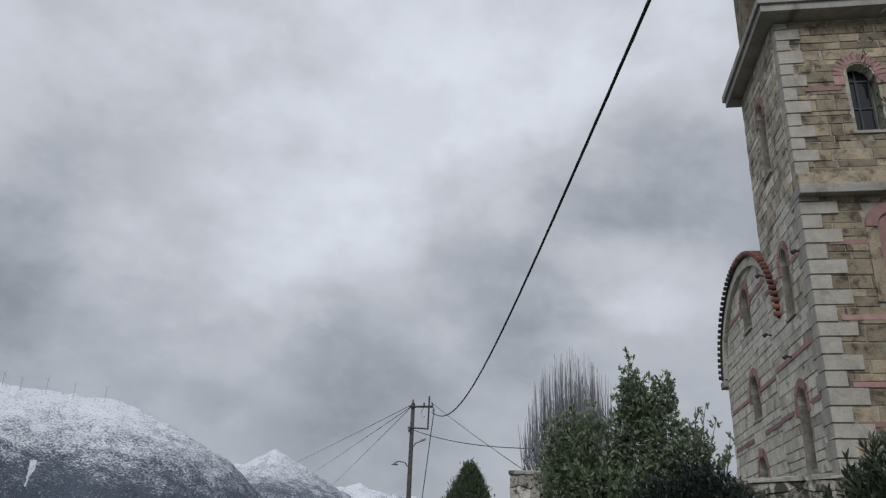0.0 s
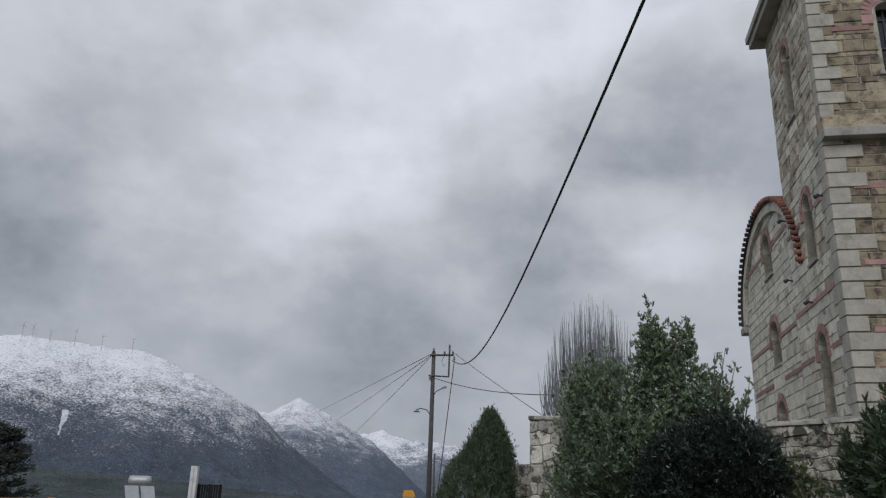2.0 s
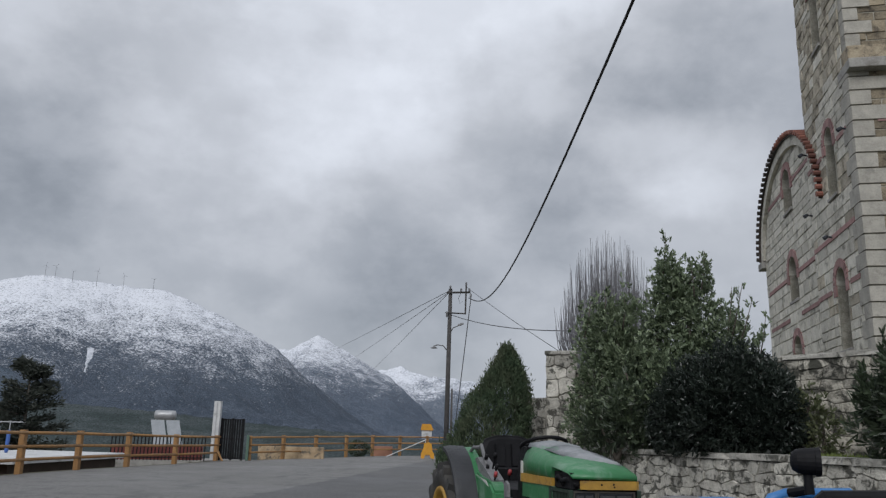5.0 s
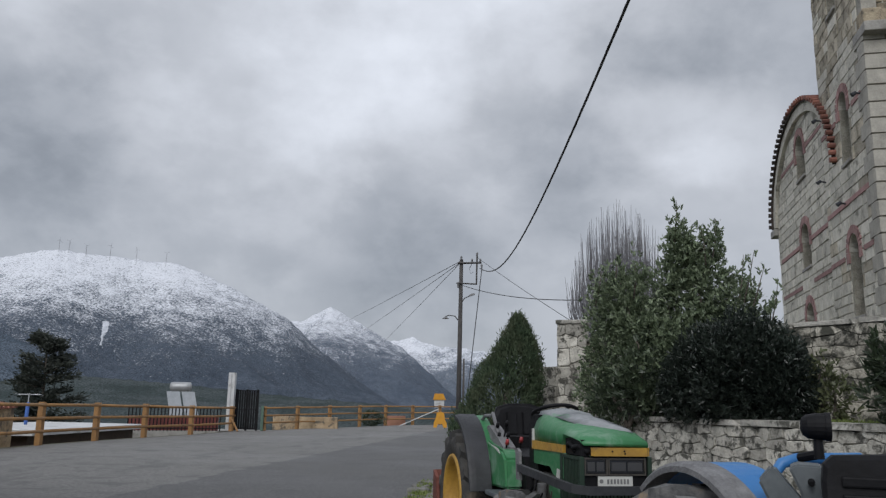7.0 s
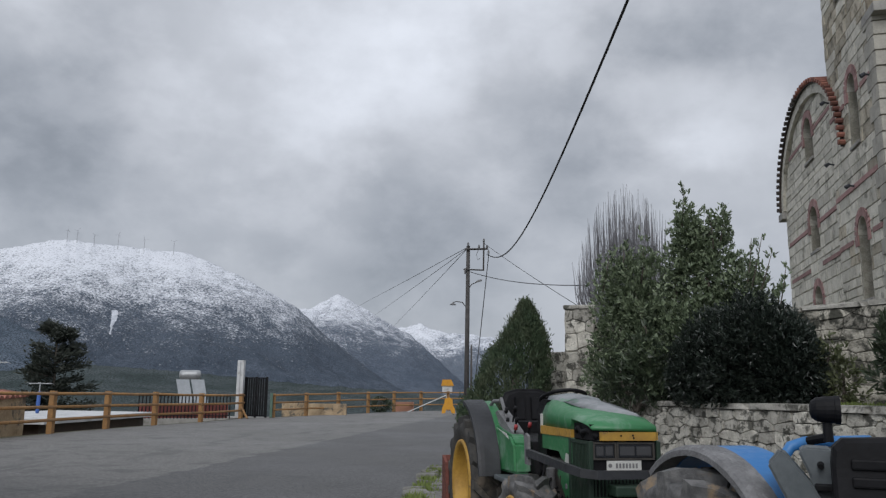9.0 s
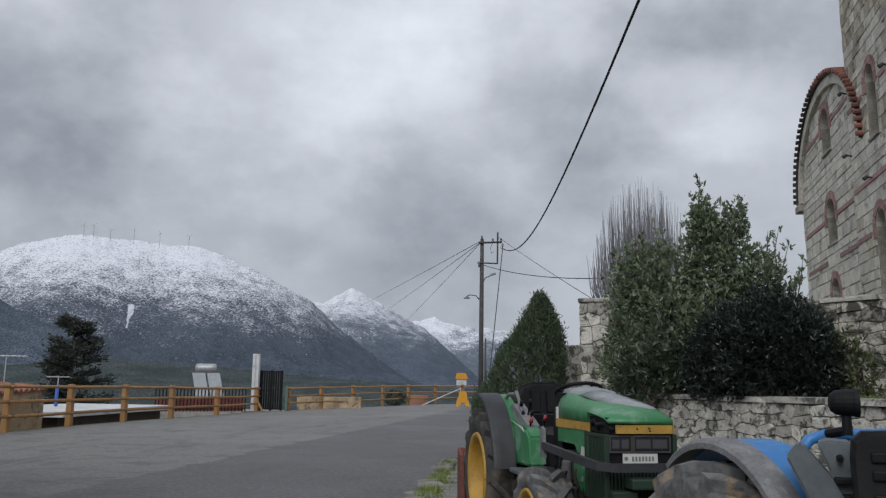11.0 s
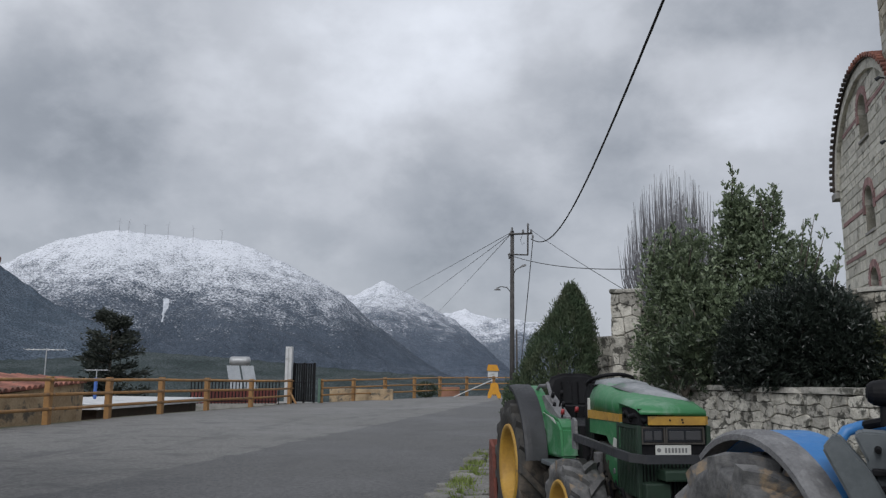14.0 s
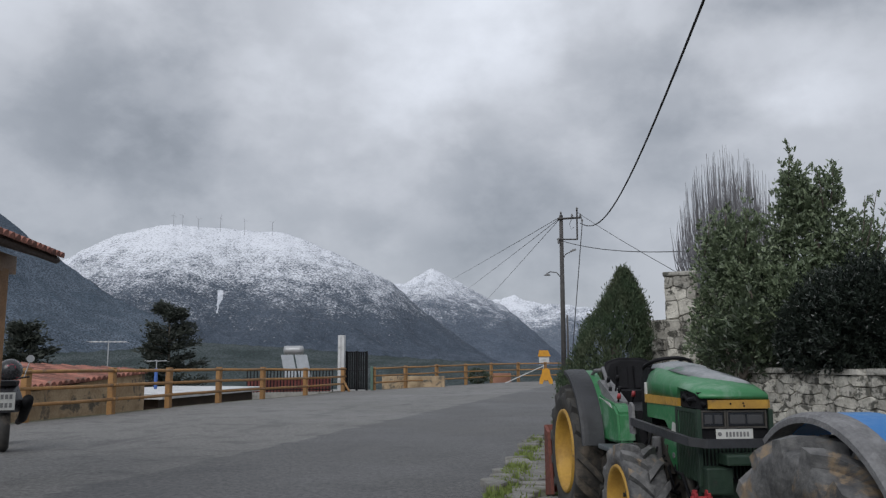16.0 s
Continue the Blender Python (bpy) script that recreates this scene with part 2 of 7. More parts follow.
def pipe(bm, points, r, sides=6):
    """A bent tube through points."""
    pts = [Vector(p) for p in points]
    rings = []
    for i, p in enumerate(pts):
        d = (pts[min(i + 1, len(pts) - 1)] - pts[max(i - 1, 0)]).normalized()
        s = d.cross(Vector((0, 0, 1)))
        s = s.normalized() if s.length > 1e-3 else Vector((1, 0, 0))
        t = s.cross(d)
        rr = r[i] if isinstance(r, (list, tuple)) else r
        rings.append([bm.verts.new(p + (s * math.cos(a) + t * math.sin(a)) * rr) for a in (2 * math.pi * j / sides for j in range(sides))])
    for a, b in zip(rings, rings[1:]):
        for j in range(sides):
            bm.faces.new((a[j], a[(j + 1) % sides], b[(j + 1) % sides], b[j]))
    bm.faces.new(rings[0][::-1])
    bm.faces.new(rings[-1])


def loft(bm, rings, closed=True, caps=True):
    """Skins rings of equal length."""
    vs = [[bm.verts.new(p) for p in ring] for ring in rings]
    n = len(vs[0])
    for a, b in zip(vs, vs[1:]):
        for j in range(n if closed else n - 1):
            bm.faces.new((a[j], a[(j + 1) % n], b[(j + 1) % n], b[j]))
    if caps:
        bm.faces.new(vs[0][::-1])
        bm.faces.new(vs[-1])
    bmesh.ops.recalc_face_normals(bm, faces=bm.faces[:])


def prism(bm, outline, axis, lo, hi):
    """Pulls an outline of pairs along an axis: 'x' takes (y, z), 'y' takes (x, z), 'z' takes (x, y)."""
    def put(p, d):
        return {"x": (d, p[0], p[1]), "y": (p[0], d, p[1]), "z": (p[0], p[1], d)}[axis]
    loft(bm, [[put(p, lo) for p in outline], [put(p, hi) for p in outline]])


def block_mesh(name, material, jitter=0.0, chamfer=0.12, rng=None):
    """A unit stone: x and z from -0.5 to 0.5, back at y 0.5, worn face at y -0.5."""
    rng = rng or random
    bm = bmesh.new()
    def ring(y, k, j):
        return [(sx * (0.5 - k) + rng.uniform(-j, j), y + rng.uniform(-j, j), sz * (0.5 - k) + rng.uniform(-j, j)) for sx, sz in ((-1, -1), (1, -1), (1, 1), (-1, 1))]
    loft(bm, [ring(0.5, 0, jitter * 0.5), ring(-0.25, 0.0, jitter), ring(-0.5, chamfer, jitter)])
    return mesh_of(name, bm, material)


def lay(parent, meshes, m, width, z0, z1, courses, lengths, holes=(), proud=0.018, depth=0.12, gap=0.008, name="stone", rng=None, uneven=0.0, top=None, limit=300, twist=0.0):
    """Lays stones in courses on a face: m carries local x along the face, z up, -y outwards. holes: (x0, x1, z0, z1)."""
    rng = rng or random.Random(5)
    z, made = z0, 0
    while z < z1 - 0.03 and made < limit:
        h = min(rng.uniform(*courses), z1 - z)
        if z1 - z - h < courses[0] * 0.5:
            h = z1 - z
        x = -rng.uniform(0, lengths[0])
        zc = z + h / 2
        while x < width and made < limit:
            length = rng.uniform(*lengths)
            spans = [(max(x, 0), min(x + length, width))]
            for a, b, c, d in holes:
                if c < zc < d:
                    spans = [s for p, q in spans for s in ((p, min(q, a)), (max(p, b), q)) if s[1] - s[0] > 0.05]
            for p, q in spans:
                if q - p < 0.05 or (top and zc > top((p + q) / 2)):
                    continue
                out = proud + rng.uniform(-uneven, uneven)
                zz = zc + rng.uniform(-uneven, uneven) * 0.4
                piece(name, rng.choice(meshes), parent, m @ Matrix.Translation(((p + q) / 2, depth / 2 - out, zz)) @ Matrix.Rotation(rng.uniform(-twist, twist), 4, "Y") @ Matrix.Diagonal((q - p - gap, depth, (h - gap) * (1 - 1.3 * twist * rng.random()), 1)))
                made += 1
            x += length
        z += h
    return made


# ---- terrain: one sheet of ground, then the mountains that rise from it ----
def interp(x, xs, ys):
    return float(np.interp(x, xs, ys))


FENCE = [(-12.6, 14.6), (-12.31, 17.76), (-11.9, 20.9), (-11.75, 24.0), (-11.4, 27.1), (-10.9, 30.2), (-10.2, 33.6), (-9.75, 38.4),
         (-8.53, 39.9), (-7.48, 43.4), (-6.16, 46.5), (-4.76, 50.0), (-3.4, 54.0), (-1.67, 57.0), (0.26, 58.7), (2.6, 59.8)]
FENCE_AZ = [math.degrees(math.atan2(x, y)) for x, y in FENCE]
FENCE_R = [math.hypot(x, y) for x, y in FENCE]


def rim(az):
    """How far the level ground reaches from the viewpoint."""
    if -41 < az < 3:
        return interp(az, FENCE_AZ, FENCE_R) + 0.8
    if az >= 3:
        return 62.0 + min(az - 3, 40) * 0.4
    return interp(az, [-180, -90, -60, -41], [60, 40, 24, 20.0])


def ground_z(az, r):
    edge = rim(az)
    if r <= edge:
        return -0.03
    d = r - edge
    z = -0.03 - 2.6 * (1 - math.exp(-d / 2.5)) - 85 * (1 - math.exp(-d / 420))
    a = radians(az)
    return z + 7 * min(d / 300, 1) * noise.noise((r * math.sin(a) * 0.004, r * math.cos(a) * 0.004, 3.0))


def polar_sheet(az_list, r_of, steps, height, wrap=False):
    rows = []
    for az in az_list:
        a = radians(az)
        rows.append([(r * math.sin(a), r * math.cos(a), height(az, r)) for r in (r_of(az, i / (steps - 1)) for i in range(steps))])
    verts = [v for row in rows for v in row]
    n = len(rows)
    faces = []
    for i in range(n if wrap else n - 1):
        j = (i + 1) % n
        for s in range(steps - 1):
            faces.append((i * steps + s, i * steps + s + 1, j * steps + s + 1, j * steps + s))
    return verts, faces


def sheet_object(name, verts, faces, material, smooth=True):
    me = bpy.data.meshes.new(name)
    me.from_pydata(verts, [], faces)
    me.materials.append(material)
    me.polygons.foreach_set("use_smooth", [smooth] * len(me.polygons))
    me.update()
    return new(name, me)


def ground_r(az, f):
    e = rim(az)
    return [0.3, 3, 8, 14, 20, e * 0.999][min(int(f * 60), 5)] if f * 60 < 5.5 else e * (4900 / e) ** (((f * 60) - 5) / 55)


azs = [-180 + 1.5 * i for i in range(240)]
verts, faces = polar_sheet(azs, ground_r, 61, ground_z, wrap=True)
tagged(sheet_object("ground", verts, faces, M_GROUND), "earth and scrub falling away into a wide valley", "ground", kind="structure")

# distance haze is put into these slope colours: bluish, palest on the far range
M_MAIN = mountain_surface("hazy_snowy_slope", 275, 300, (0.115, 0.140, 0.180), (0.070, 0.090, 0.120), 0.12)
M_PEAK = mountain_surface("hazy_snowy_peak_slope", 270, 260, (0.14, 0.168, 0.215), (0.095, 0.12, 0.16), 0.13)
M_FAR = mountain_surface("hazy_far_snowy_slope", 215, 200, (0.19, 0.22, 0.27), (0.145, 0.175, 0.22), 0.10)
M_NEAR = mountain_surface("hazy_scrub_slope", 480, 160, (0.135, 0.166, 0.21), (0.088, 0.117, 0.152), 0.09)
M_FOOT = mountain_surface("valley_scrub", 2000, 100, (0.10, 0.12, 0.125), (0.045, 0.063, 0.063), 0.16)


def mountain(name, profile, ridge, foot, material, label, seed, step=0.12, rough=1.0, steps=101, wander=0.10):
    """A range whose crest stands at the given bearings and slopes, with gullies running down to its foot."""
    xs, ys = [p[0] for p in profile], [p[1] for p in profile]

    def crest_r(az):
        return ridge * (1 + wander * noise.noise((az * 0.07, seed, 0)) )

    def r_of(az, f):
        c = crest_r(az)
        return foot + (c - foot) * f / 0.94 if f <= 0.945 else c * (1 + (f - 0.94) * 2.2)

    def height(az, r):
        a = radians(az)
        c = crest_r(az)
        top = (interp(az, xs, ys) + 0.0021 * noise.fractal((az * 1.3, seed, 1.0), 0.9, 2.0, 5) * max((r - foot) / (c - foot), 0) ** 6) * c + EYE
        s = (r - foot) / (c - foot)
        base = -95.0
        x, y = r * math.sin(a), r * math.cos(a)
        gully = noise.fractal((x * 0.0022, y * 0.0022, seed), 1.0, 2.1, 6)
        tooth = noise.fractal((x * 0.012, y * 0.012, seed + 5), 1.0, 2.0, 4)
        if s <= 1:
            w = s ** 1.25
            bulk = min(s * 2.4, 1) * (1 - s) * 2.2
            return base + (top - base) * w + rough * (60 * gully * bulk + 6 * tooth * (0.25 + bulk))
        return top - (s - 1) * 1500 * 0.6 + rough * 2 * tooth

    n = int((xs[-1] - xs[0]) / step) + 1
    az_list = [xs[0] + (xs[-1] - xs[0]) * i / (n - 1) for i in range(n)]
    verts, faces = polar_sheet(az_list, r_of, steps, height)
    tagged(sheet_object(name, verts, faces, material), label, "mountain", kind="structure")
    return height


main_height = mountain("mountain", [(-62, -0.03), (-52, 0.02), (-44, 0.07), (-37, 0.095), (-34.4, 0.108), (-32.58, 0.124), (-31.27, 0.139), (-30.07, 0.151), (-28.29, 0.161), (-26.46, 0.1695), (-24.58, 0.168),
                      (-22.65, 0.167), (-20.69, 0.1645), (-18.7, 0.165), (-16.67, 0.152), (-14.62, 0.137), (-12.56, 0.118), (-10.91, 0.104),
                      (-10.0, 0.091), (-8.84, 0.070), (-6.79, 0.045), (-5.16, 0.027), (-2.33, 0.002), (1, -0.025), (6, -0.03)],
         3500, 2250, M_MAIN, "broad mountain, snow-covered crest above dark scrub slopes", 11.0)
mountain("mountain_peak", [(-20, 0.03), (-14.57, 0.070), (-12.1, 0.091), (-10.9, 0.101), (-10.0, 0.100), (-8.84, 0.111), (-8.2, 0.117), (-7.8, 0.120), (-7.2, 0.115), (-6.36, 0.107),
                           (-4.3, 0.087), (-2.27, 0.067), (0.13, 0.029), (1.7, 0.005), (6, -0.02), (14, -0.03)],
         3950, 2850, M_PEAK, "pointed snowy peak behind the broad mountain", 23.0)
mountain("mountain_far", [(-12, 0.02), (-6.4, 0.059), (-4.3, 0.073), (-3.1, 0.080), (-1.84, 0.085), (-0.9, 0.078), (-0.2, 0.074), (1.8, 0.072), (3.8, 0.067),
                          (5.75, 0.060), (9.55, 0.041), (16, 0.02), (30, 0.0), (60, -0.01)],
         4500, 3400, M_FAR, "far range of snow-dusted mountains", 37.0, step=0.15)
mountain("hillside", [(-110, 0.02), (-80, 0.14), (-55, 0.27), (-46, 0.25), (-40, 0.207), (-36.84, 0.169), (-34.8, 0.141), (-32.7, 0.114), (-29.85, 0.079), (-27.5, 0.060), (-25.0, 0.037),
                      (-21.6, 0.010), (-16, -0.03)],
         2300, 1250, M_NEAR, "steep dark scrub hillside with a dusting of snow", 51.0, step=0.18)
mountain("foothill", [(-60, -0.02), (-40, 0.008), (-30, 0.016), (-24, 0.026), (-18, 0.020), (-12, 0.010), (-6, 0.003), (0, -0.004), (10, -0.006), (30, -0.01), (60, -0.02)],
         1250, 260, M_FOOT, "low foothills covered with dark olive scrub", 67.0, step=0.3, rough=0.35, steps=51)


# a gully on the broad mountain that holds its snow
M_SNOW = surface("gully_snow", (0.60, 0.62, 0.67), (0.40, 0.43, 0.48), 0.05, 0.2, 0.9, 0.1)
gully_lo = next(r for r in range(2260, 3400, 6) if (main_height(-22.95, r) - EYE) / r > 0.061)
gully_hi = next(r for r in range(gully_lo, 3400, 6) if (main_height(-22.95, r) - EYE) / r > 0.089)
gully_r = [gully_lo + (gully_hi - gully_lo) * i / 40 for i in range(41)]
verts, faces = [], []
for i, r in enumerate(gully_r):
    f = i / (len(gully_r) - 1)
    mid = -23.06 + 0.20 * f + 0.07 * noise.noise((f * 9, 2.0, 0))
    half = (0.05 + 0.20 * f ** 1.4) * (1 + 0.35 * noise.noise((f * 13, 5.0, 0)))
    for q in range(5):
        az = mid + half * (q / 2 - 1)
        a = radians(az)
        verts.append((r * math.sin(a), r * math.cos(a), main_height(az, r) + 3 - 1.6 * abs(q - 2)))
for i in range(len(gully_r) - 1):
    for q in range(4):
        faces.append((i * 5 + q, i * 5 + q + 1, i * 5 + q + 6, i * 5 + q + 5))
tagged(sheet_object("snow_gully", verts, faces, M_SNOW), "narrow white gully of snow on the dark slope", "snow", kind="structure")


# ---- road ----
M_ROAD = bpy.data.materials.new("patched_asphalt")
M_ROAD.use_nodes = True
s = Nodes(M_ROAD.node_tree)
p = s.n("ShaderNodeNewGeometry").outputs["Position"]
xyz = s.n("ShaderNodeSeparateXYZ")
s.link(p, xyz.inputs[0])
grit, patch, wide = s.noise(p, 14.0, 9.0, 0.9), s.noise(p, 1.3, 6.0, 0.6, 0.5), s.noise(p, 0.22, 5.0, 0.55)
# a newer, darker lane of asphalt with a ragged edge, along the middle of the bend
edge_x = s.math("ADD", xyz.outputs[0], s.math("MULTIPLY", s.math("SUBTRACT", patch, 0.5), 0.7))
lane = s.math("SUBTRACT", edge_x, s.math("ADD", -6.3, s.math("MULTIPLY", xyz.outputs[1], 0.14)))
fresh = s.ramp(lane, -0.06, 0.06)
col = s.mix(s.ramp(grit, 0.42, 0.58), ASPHALT_A, ASPHALT_B)
worn = s.mix(s.ramp(grit, 0.42, 0.58), (0.10, 0.099, 0.096), (0.235, 0.23, 0.22))
col = s.mix(fresh, worn, col)
col = s.mix(s.ramp(patch, 0.50, 0.66, 0.0, 0.6), col, (0.075, 0.075, 0.078))
col = s.mix(s.ramp(wide, 0.5, 0.68, 0.0, 0.4), col, (0.19, 0.188, 0.182))
crack = s.n("ShaderNodeTexVoronoi")
crack.feature = "DISTANCE_TO_EDGE"
crack.inputs["Scale"].default_value = 0.33
warp = s.n("ShaderNodeTexNoise")
s.link(p, warp.inputs["Vector"])
warp.inputs["Scale"].default_value, warp.inputs["Detail"].default_value = 1.4, 5.0
s.link(s.vec("ADD", p, s.vec("MULTIPLY", warp.outputs["Color"], (1.3, 1.3, 0.0))), crack.inputs["Vector"])
line = s.ramp(crack.outputs["Distance"], 0.0, 0.016, 1.0, 0.0)
col = s.mix(s.math("MULTIPLY", line, s.ramp(wide, 0.46, 0.62, 0.0, 0.55)), col, (0.075, 0.075, 0.075))
streak = s.noise(s.vec("MULTIPLY", p, (0.9, 0.16, 1.0)), 1.6, 5.0, 0.6, 0.3)
col = s.mix(s.ramp(streak, 0.55, 0.72, 0.0, 0.5), col, (0.075, 0.075, 0.078))
chips = s.noise(p, 24.0, 3.0, 0.6)
col = s.mix(s.ramp(chips, 0.60, 0.70, 0.0, 0.55), col, (0.27, 0.265, 0.255))
col = s.mix(s.ramp(chips, 0.30, 0.40, 0.6, 0.0), col, (0.035, 0.035, 0.037))
bs = s.n("ShaderNodeBsdfPrincipled")
s.link(col, bs.inputs["Base Color"])
s.link(s.ramp(wide, 0.3, 0.7, 0.6, 0.85), bs.inputs["Roughness"])
bp = s.n("ShaderNodeBump")
bp.inputs["Strength"].default_value, bp.inputs["Distance"].default_value = 0.8, 0.02
s.link(s.math("ADD", grit, s.math("MULTIPLY", fresh, 0.8)), bp.inputs["Height"])
s.link(bp.outputs[0], bs.inputs["Normal"])
s.link(bs.outputs[0], s.n("ShaderNodeOutputMaterial").inputs[0])

VERGE = [(-1.6, -9.0), (-1.3, -2.0), (-0.75, 4.0), (-0.53, 8.7), (-0.2, 14.0), (1.2, 24.0), (5.0, 42.0), (10.0, 61.0)]
bm = bmesh.new()
outline = [(-14.5, -22), (-13.2, 4)] + [(x + 0.15, y - 0.1) for x, y in FENCE] + [(10.0, 61.0)] + VERGE[::-1][1:] + [(-1.7, -22)]
f = bm.faces.new([bm.verts.new((x, y, 0.0)) for x, y in outline])
if f.normal.z < 0:
    f.normal_flip()
down = bmesh.ops.extrude_face_region(bm, geom=[f])
bmesh.ops.translate(bm, vec=(0, 0, -0.02), verts=[v for v in down["geom"] if isinstance(v, bmesh.types.BMVert)])
bmesh.ops.recalc_face_normals(bm, faces=bm.faces[:])
tagged(part("road", bm, M_ROAD), "grey patched asphalt road bending away, slightly damp", "road", kind="structure")


# ---- stone walls along the parking strip ----
def frame_of(a, b):
    """Local x from a to b along the ground, z up, -y to the right of that way when seen from outside."""
    a, b = Vector((*a, 0)), Vector((*b, 0))
    x = (b - a).normalized()
    z = Vector((0, 0, 1))
    y = z.cross(x)
    m = Matrix((x, y, z)).transposed().to_4x4()
    m.translation = a
    return m, (b - a).length


def rubble_face(parent, m, width, z0, z1, size, seed, material=None, proud=0.024, gap=0.009, limit=300):
    """Irregular stones fitted to one another over a face: local x along it, z up, -y outwards."""
    rng = random.Random(seed)
    sx, sz = size
    cols, rows = max(int(round(width / sx)), 1), max(int(round((z1 - z0) / sz)), 1)
    stretch = sz / sx
    seeds = []
    for j in range(-1, rows + 1):
        slip = rng.uniform(0, 1)
        for i in range(-1, cols + 2):
            if rng.random() < 0.10:
                continue
            seeds.append(((i + slip - 0.3 + rng.uniform(-0.30, 0.30)) * width / cols, z0 + (j + 0.5 + rng.uniform(-0.11, 0.11)) * (z1 - z0) / rows))
    material = material or M_RUBBLE
    made, rest = 0, bmesh.new()
    for a, (cx, cz) in sorted(enumerate(seeds), key=lambda q: q[1][0]):
        cell = [(0, z0), (width, z0), (width, z1), (0, z1)]
        for b, (ox, oz) in enumerate(seeds):
            if a == b or abs(ox - cx) > 3.2 * sx or abs(oz - cz) > 3.2 * sz:
                continue
            nx, nz = (ox - cx) * stretch * stretch, oz - cz
            lim = nx * (ox + cx) / 2 + nz * (oz + cz) / 2
            out = []
            for p, q in zip(cell, cell[1:] + cell[:1]):
                dp, dq = p[0] * nx + p[1] * nz - lim, q[0] * nx + q[1] * nz - lim
                if dp <= 0:
                    out.append(p)
                if (dp < 0 < dq) or (dq < 0 < dp):
                    f = dp / (dp - dq)
                    out.append((p[0] + (q[0] - p[0]) * f, p[1] + (q[1] - p[1]) * f))
            cell = out
            if len(cell) < 3:
                break
        if len(cell) < 3:
            continue
        mx, mz = sum(p[0] for p in cell) / len(cell), sum(p[1] for p in cell) / len(cell)
        w, h = max(p[0] for p in cell) - min(p[0] for p in cell), max(p[1] for p in cell) - min(p[1] for p in cell)
        if min(w, h) < 0.05:
            continue
        # corners worn off: each one becomes two
        ring = []
        for p0, p1, p2 in zip(cell[-1:] + cell[:-1], cell, cell[1:] + cell[:1]):
            for o in (p0, p2):
                f = rng.uniform(0.05, 0.13)
                ring.append(((p1[0] + (o[0] - p1[0]) * f - mx) * (1 - gap / w), (p1[1] + (o[1] - p1[1]) * f - mz) * (1 - gap / h)))
        out = proud * rng.uniform(0.55, 1.25)
        bm = bmesh.new() if made < limit else rest
        ox, oz = (0, 0) if made < limit else (mx, mz)
        tx, tz = rng.uniform(-0.06, 0.06), rng.uniform(-0.08, 0.08)
        loft(bm, [[(x + ox, 0.05, z + oz) for x, z in ring], [(x + ox, -out * 0.6, z + oz) for x, z in ring], [(x * 0.94 + ox + rng.uniform(-0.006, 0.006), -out + x * tx + z * tz, z * 0.91 + oz + rng.uniform(-0.006, 0.006)) for x, z in ring]])
        if made < limit:
            piece("stone", mesh_of("stone", bm, material), parent, m @ Matrix.Translation((mx, 0, mz)))
        made += 1
    if len(rest.verts):
        tagged(part("rubble", rest, material, parent, at=m), kind="stuff")
    else:
        rest.free()


LOW_A, LOW_B = (2.0, 13.2), (4.75, 5.05)
TALL_A, TALL_B = (2.42, 12.95), (6.6, 7.6)


def stone_wall(name, a, b, z0, z1, thick, label, size, cap, seed, material=None):
    m, length = frame_of(a, b)
    bm = bmesh.new()
    box(bm, 0, length, 0, thick, z0, z1 - 0.09)
    w = part(name, bm, M_MORTAR, at=m)
    tagged(w, label, "wall", kind="structure")
    rubble_face(w, Matrix(), length, z0, z1 - 0.09, size, seed, material)
    if cap:
        rng = random.Random(seed + 1)
        x = 0.0
        cm = [block_mesh("cap_stone", M_CAP, 0.03, 0.06, random.Random(40 + i)) for i in range(4)]
        while x < length:
            q = min(x + rng.uniform(0.5, 0.95), length)
            piece("cap_stone", rng.choice(cm), w, Matrix.Translation(((x + q) / 2, thick / 2 - 0.01 + rng.uniform(-0.008, 0.008), z1 - 0.055 + rng.uniform(-0.006, 0.006))) @ Matrix.Diagonal((q - x - 0.004, thick + 0.06, 0.07, 1)))
            x = q
    return w


stone_wall("wall_low", LOW_A, LOW_B, 0.0, 1.285, 0.4, "low grey rubble stone wall with a flat mortared cap", (0.24, 0.125), True, 3)
stone_wall("wall_tall", TALL_A, TALL_B, 1.1, 2.52, 0.5, "tall weathered rubble retaining wall in front of the church", (0.30, 0.135), True, 8, M_OLDRUBBLE)
stone_wall("wall_corner", (1.55, 13.75), (2.02, 13.12), 0.0, 2.12, 0.5, "rounded stub of rubble wall stepping down beside the pillar", (0.25, 0.17), False, 13)

# the bed of earth behind the low wall
bm = bmesh.new()
prism(bm, [(2.3, 13.1), (4.95, 5.2), (7.2, 6.4), (6.9, 7.9), (2.6, 13.2)], "z", -0.02, 1.14)
tagged(part("planting_bed", bm, M_GROUND), "raised bed of earth behind the low wall", "flower bed", kind="structure")

# pillar at the wall's end
pillar = thing("stone_pillar", pose(2.24, 13.0, 0, 0, 0, -14), "square rubble stone pillar at the end of the tall wall", "pillar")
bm = bmesh.new()
box(bm, -0.22, 0.22, -0.22, 0.22, 0, 2.72)
part("core", bm, M_MORTAR, pillar)
for turn, seed in ((0, 31), (-90, 32), (90, 33)):
    rubble_face(pillar, pose(0, 0, 0, 0, 0, turn) @ Matrix.Translation((-0.23, -0.22, 0)), 0.46, 0.0, 2.70, (0.26, 0.2), seed)
bm = bmesh.new()
box(bm, -0.26, 0.26, -0.26, 0.26, 2.705, 2.77, 0.02)
part("cap_slab", bm, M_CAP, pillar)


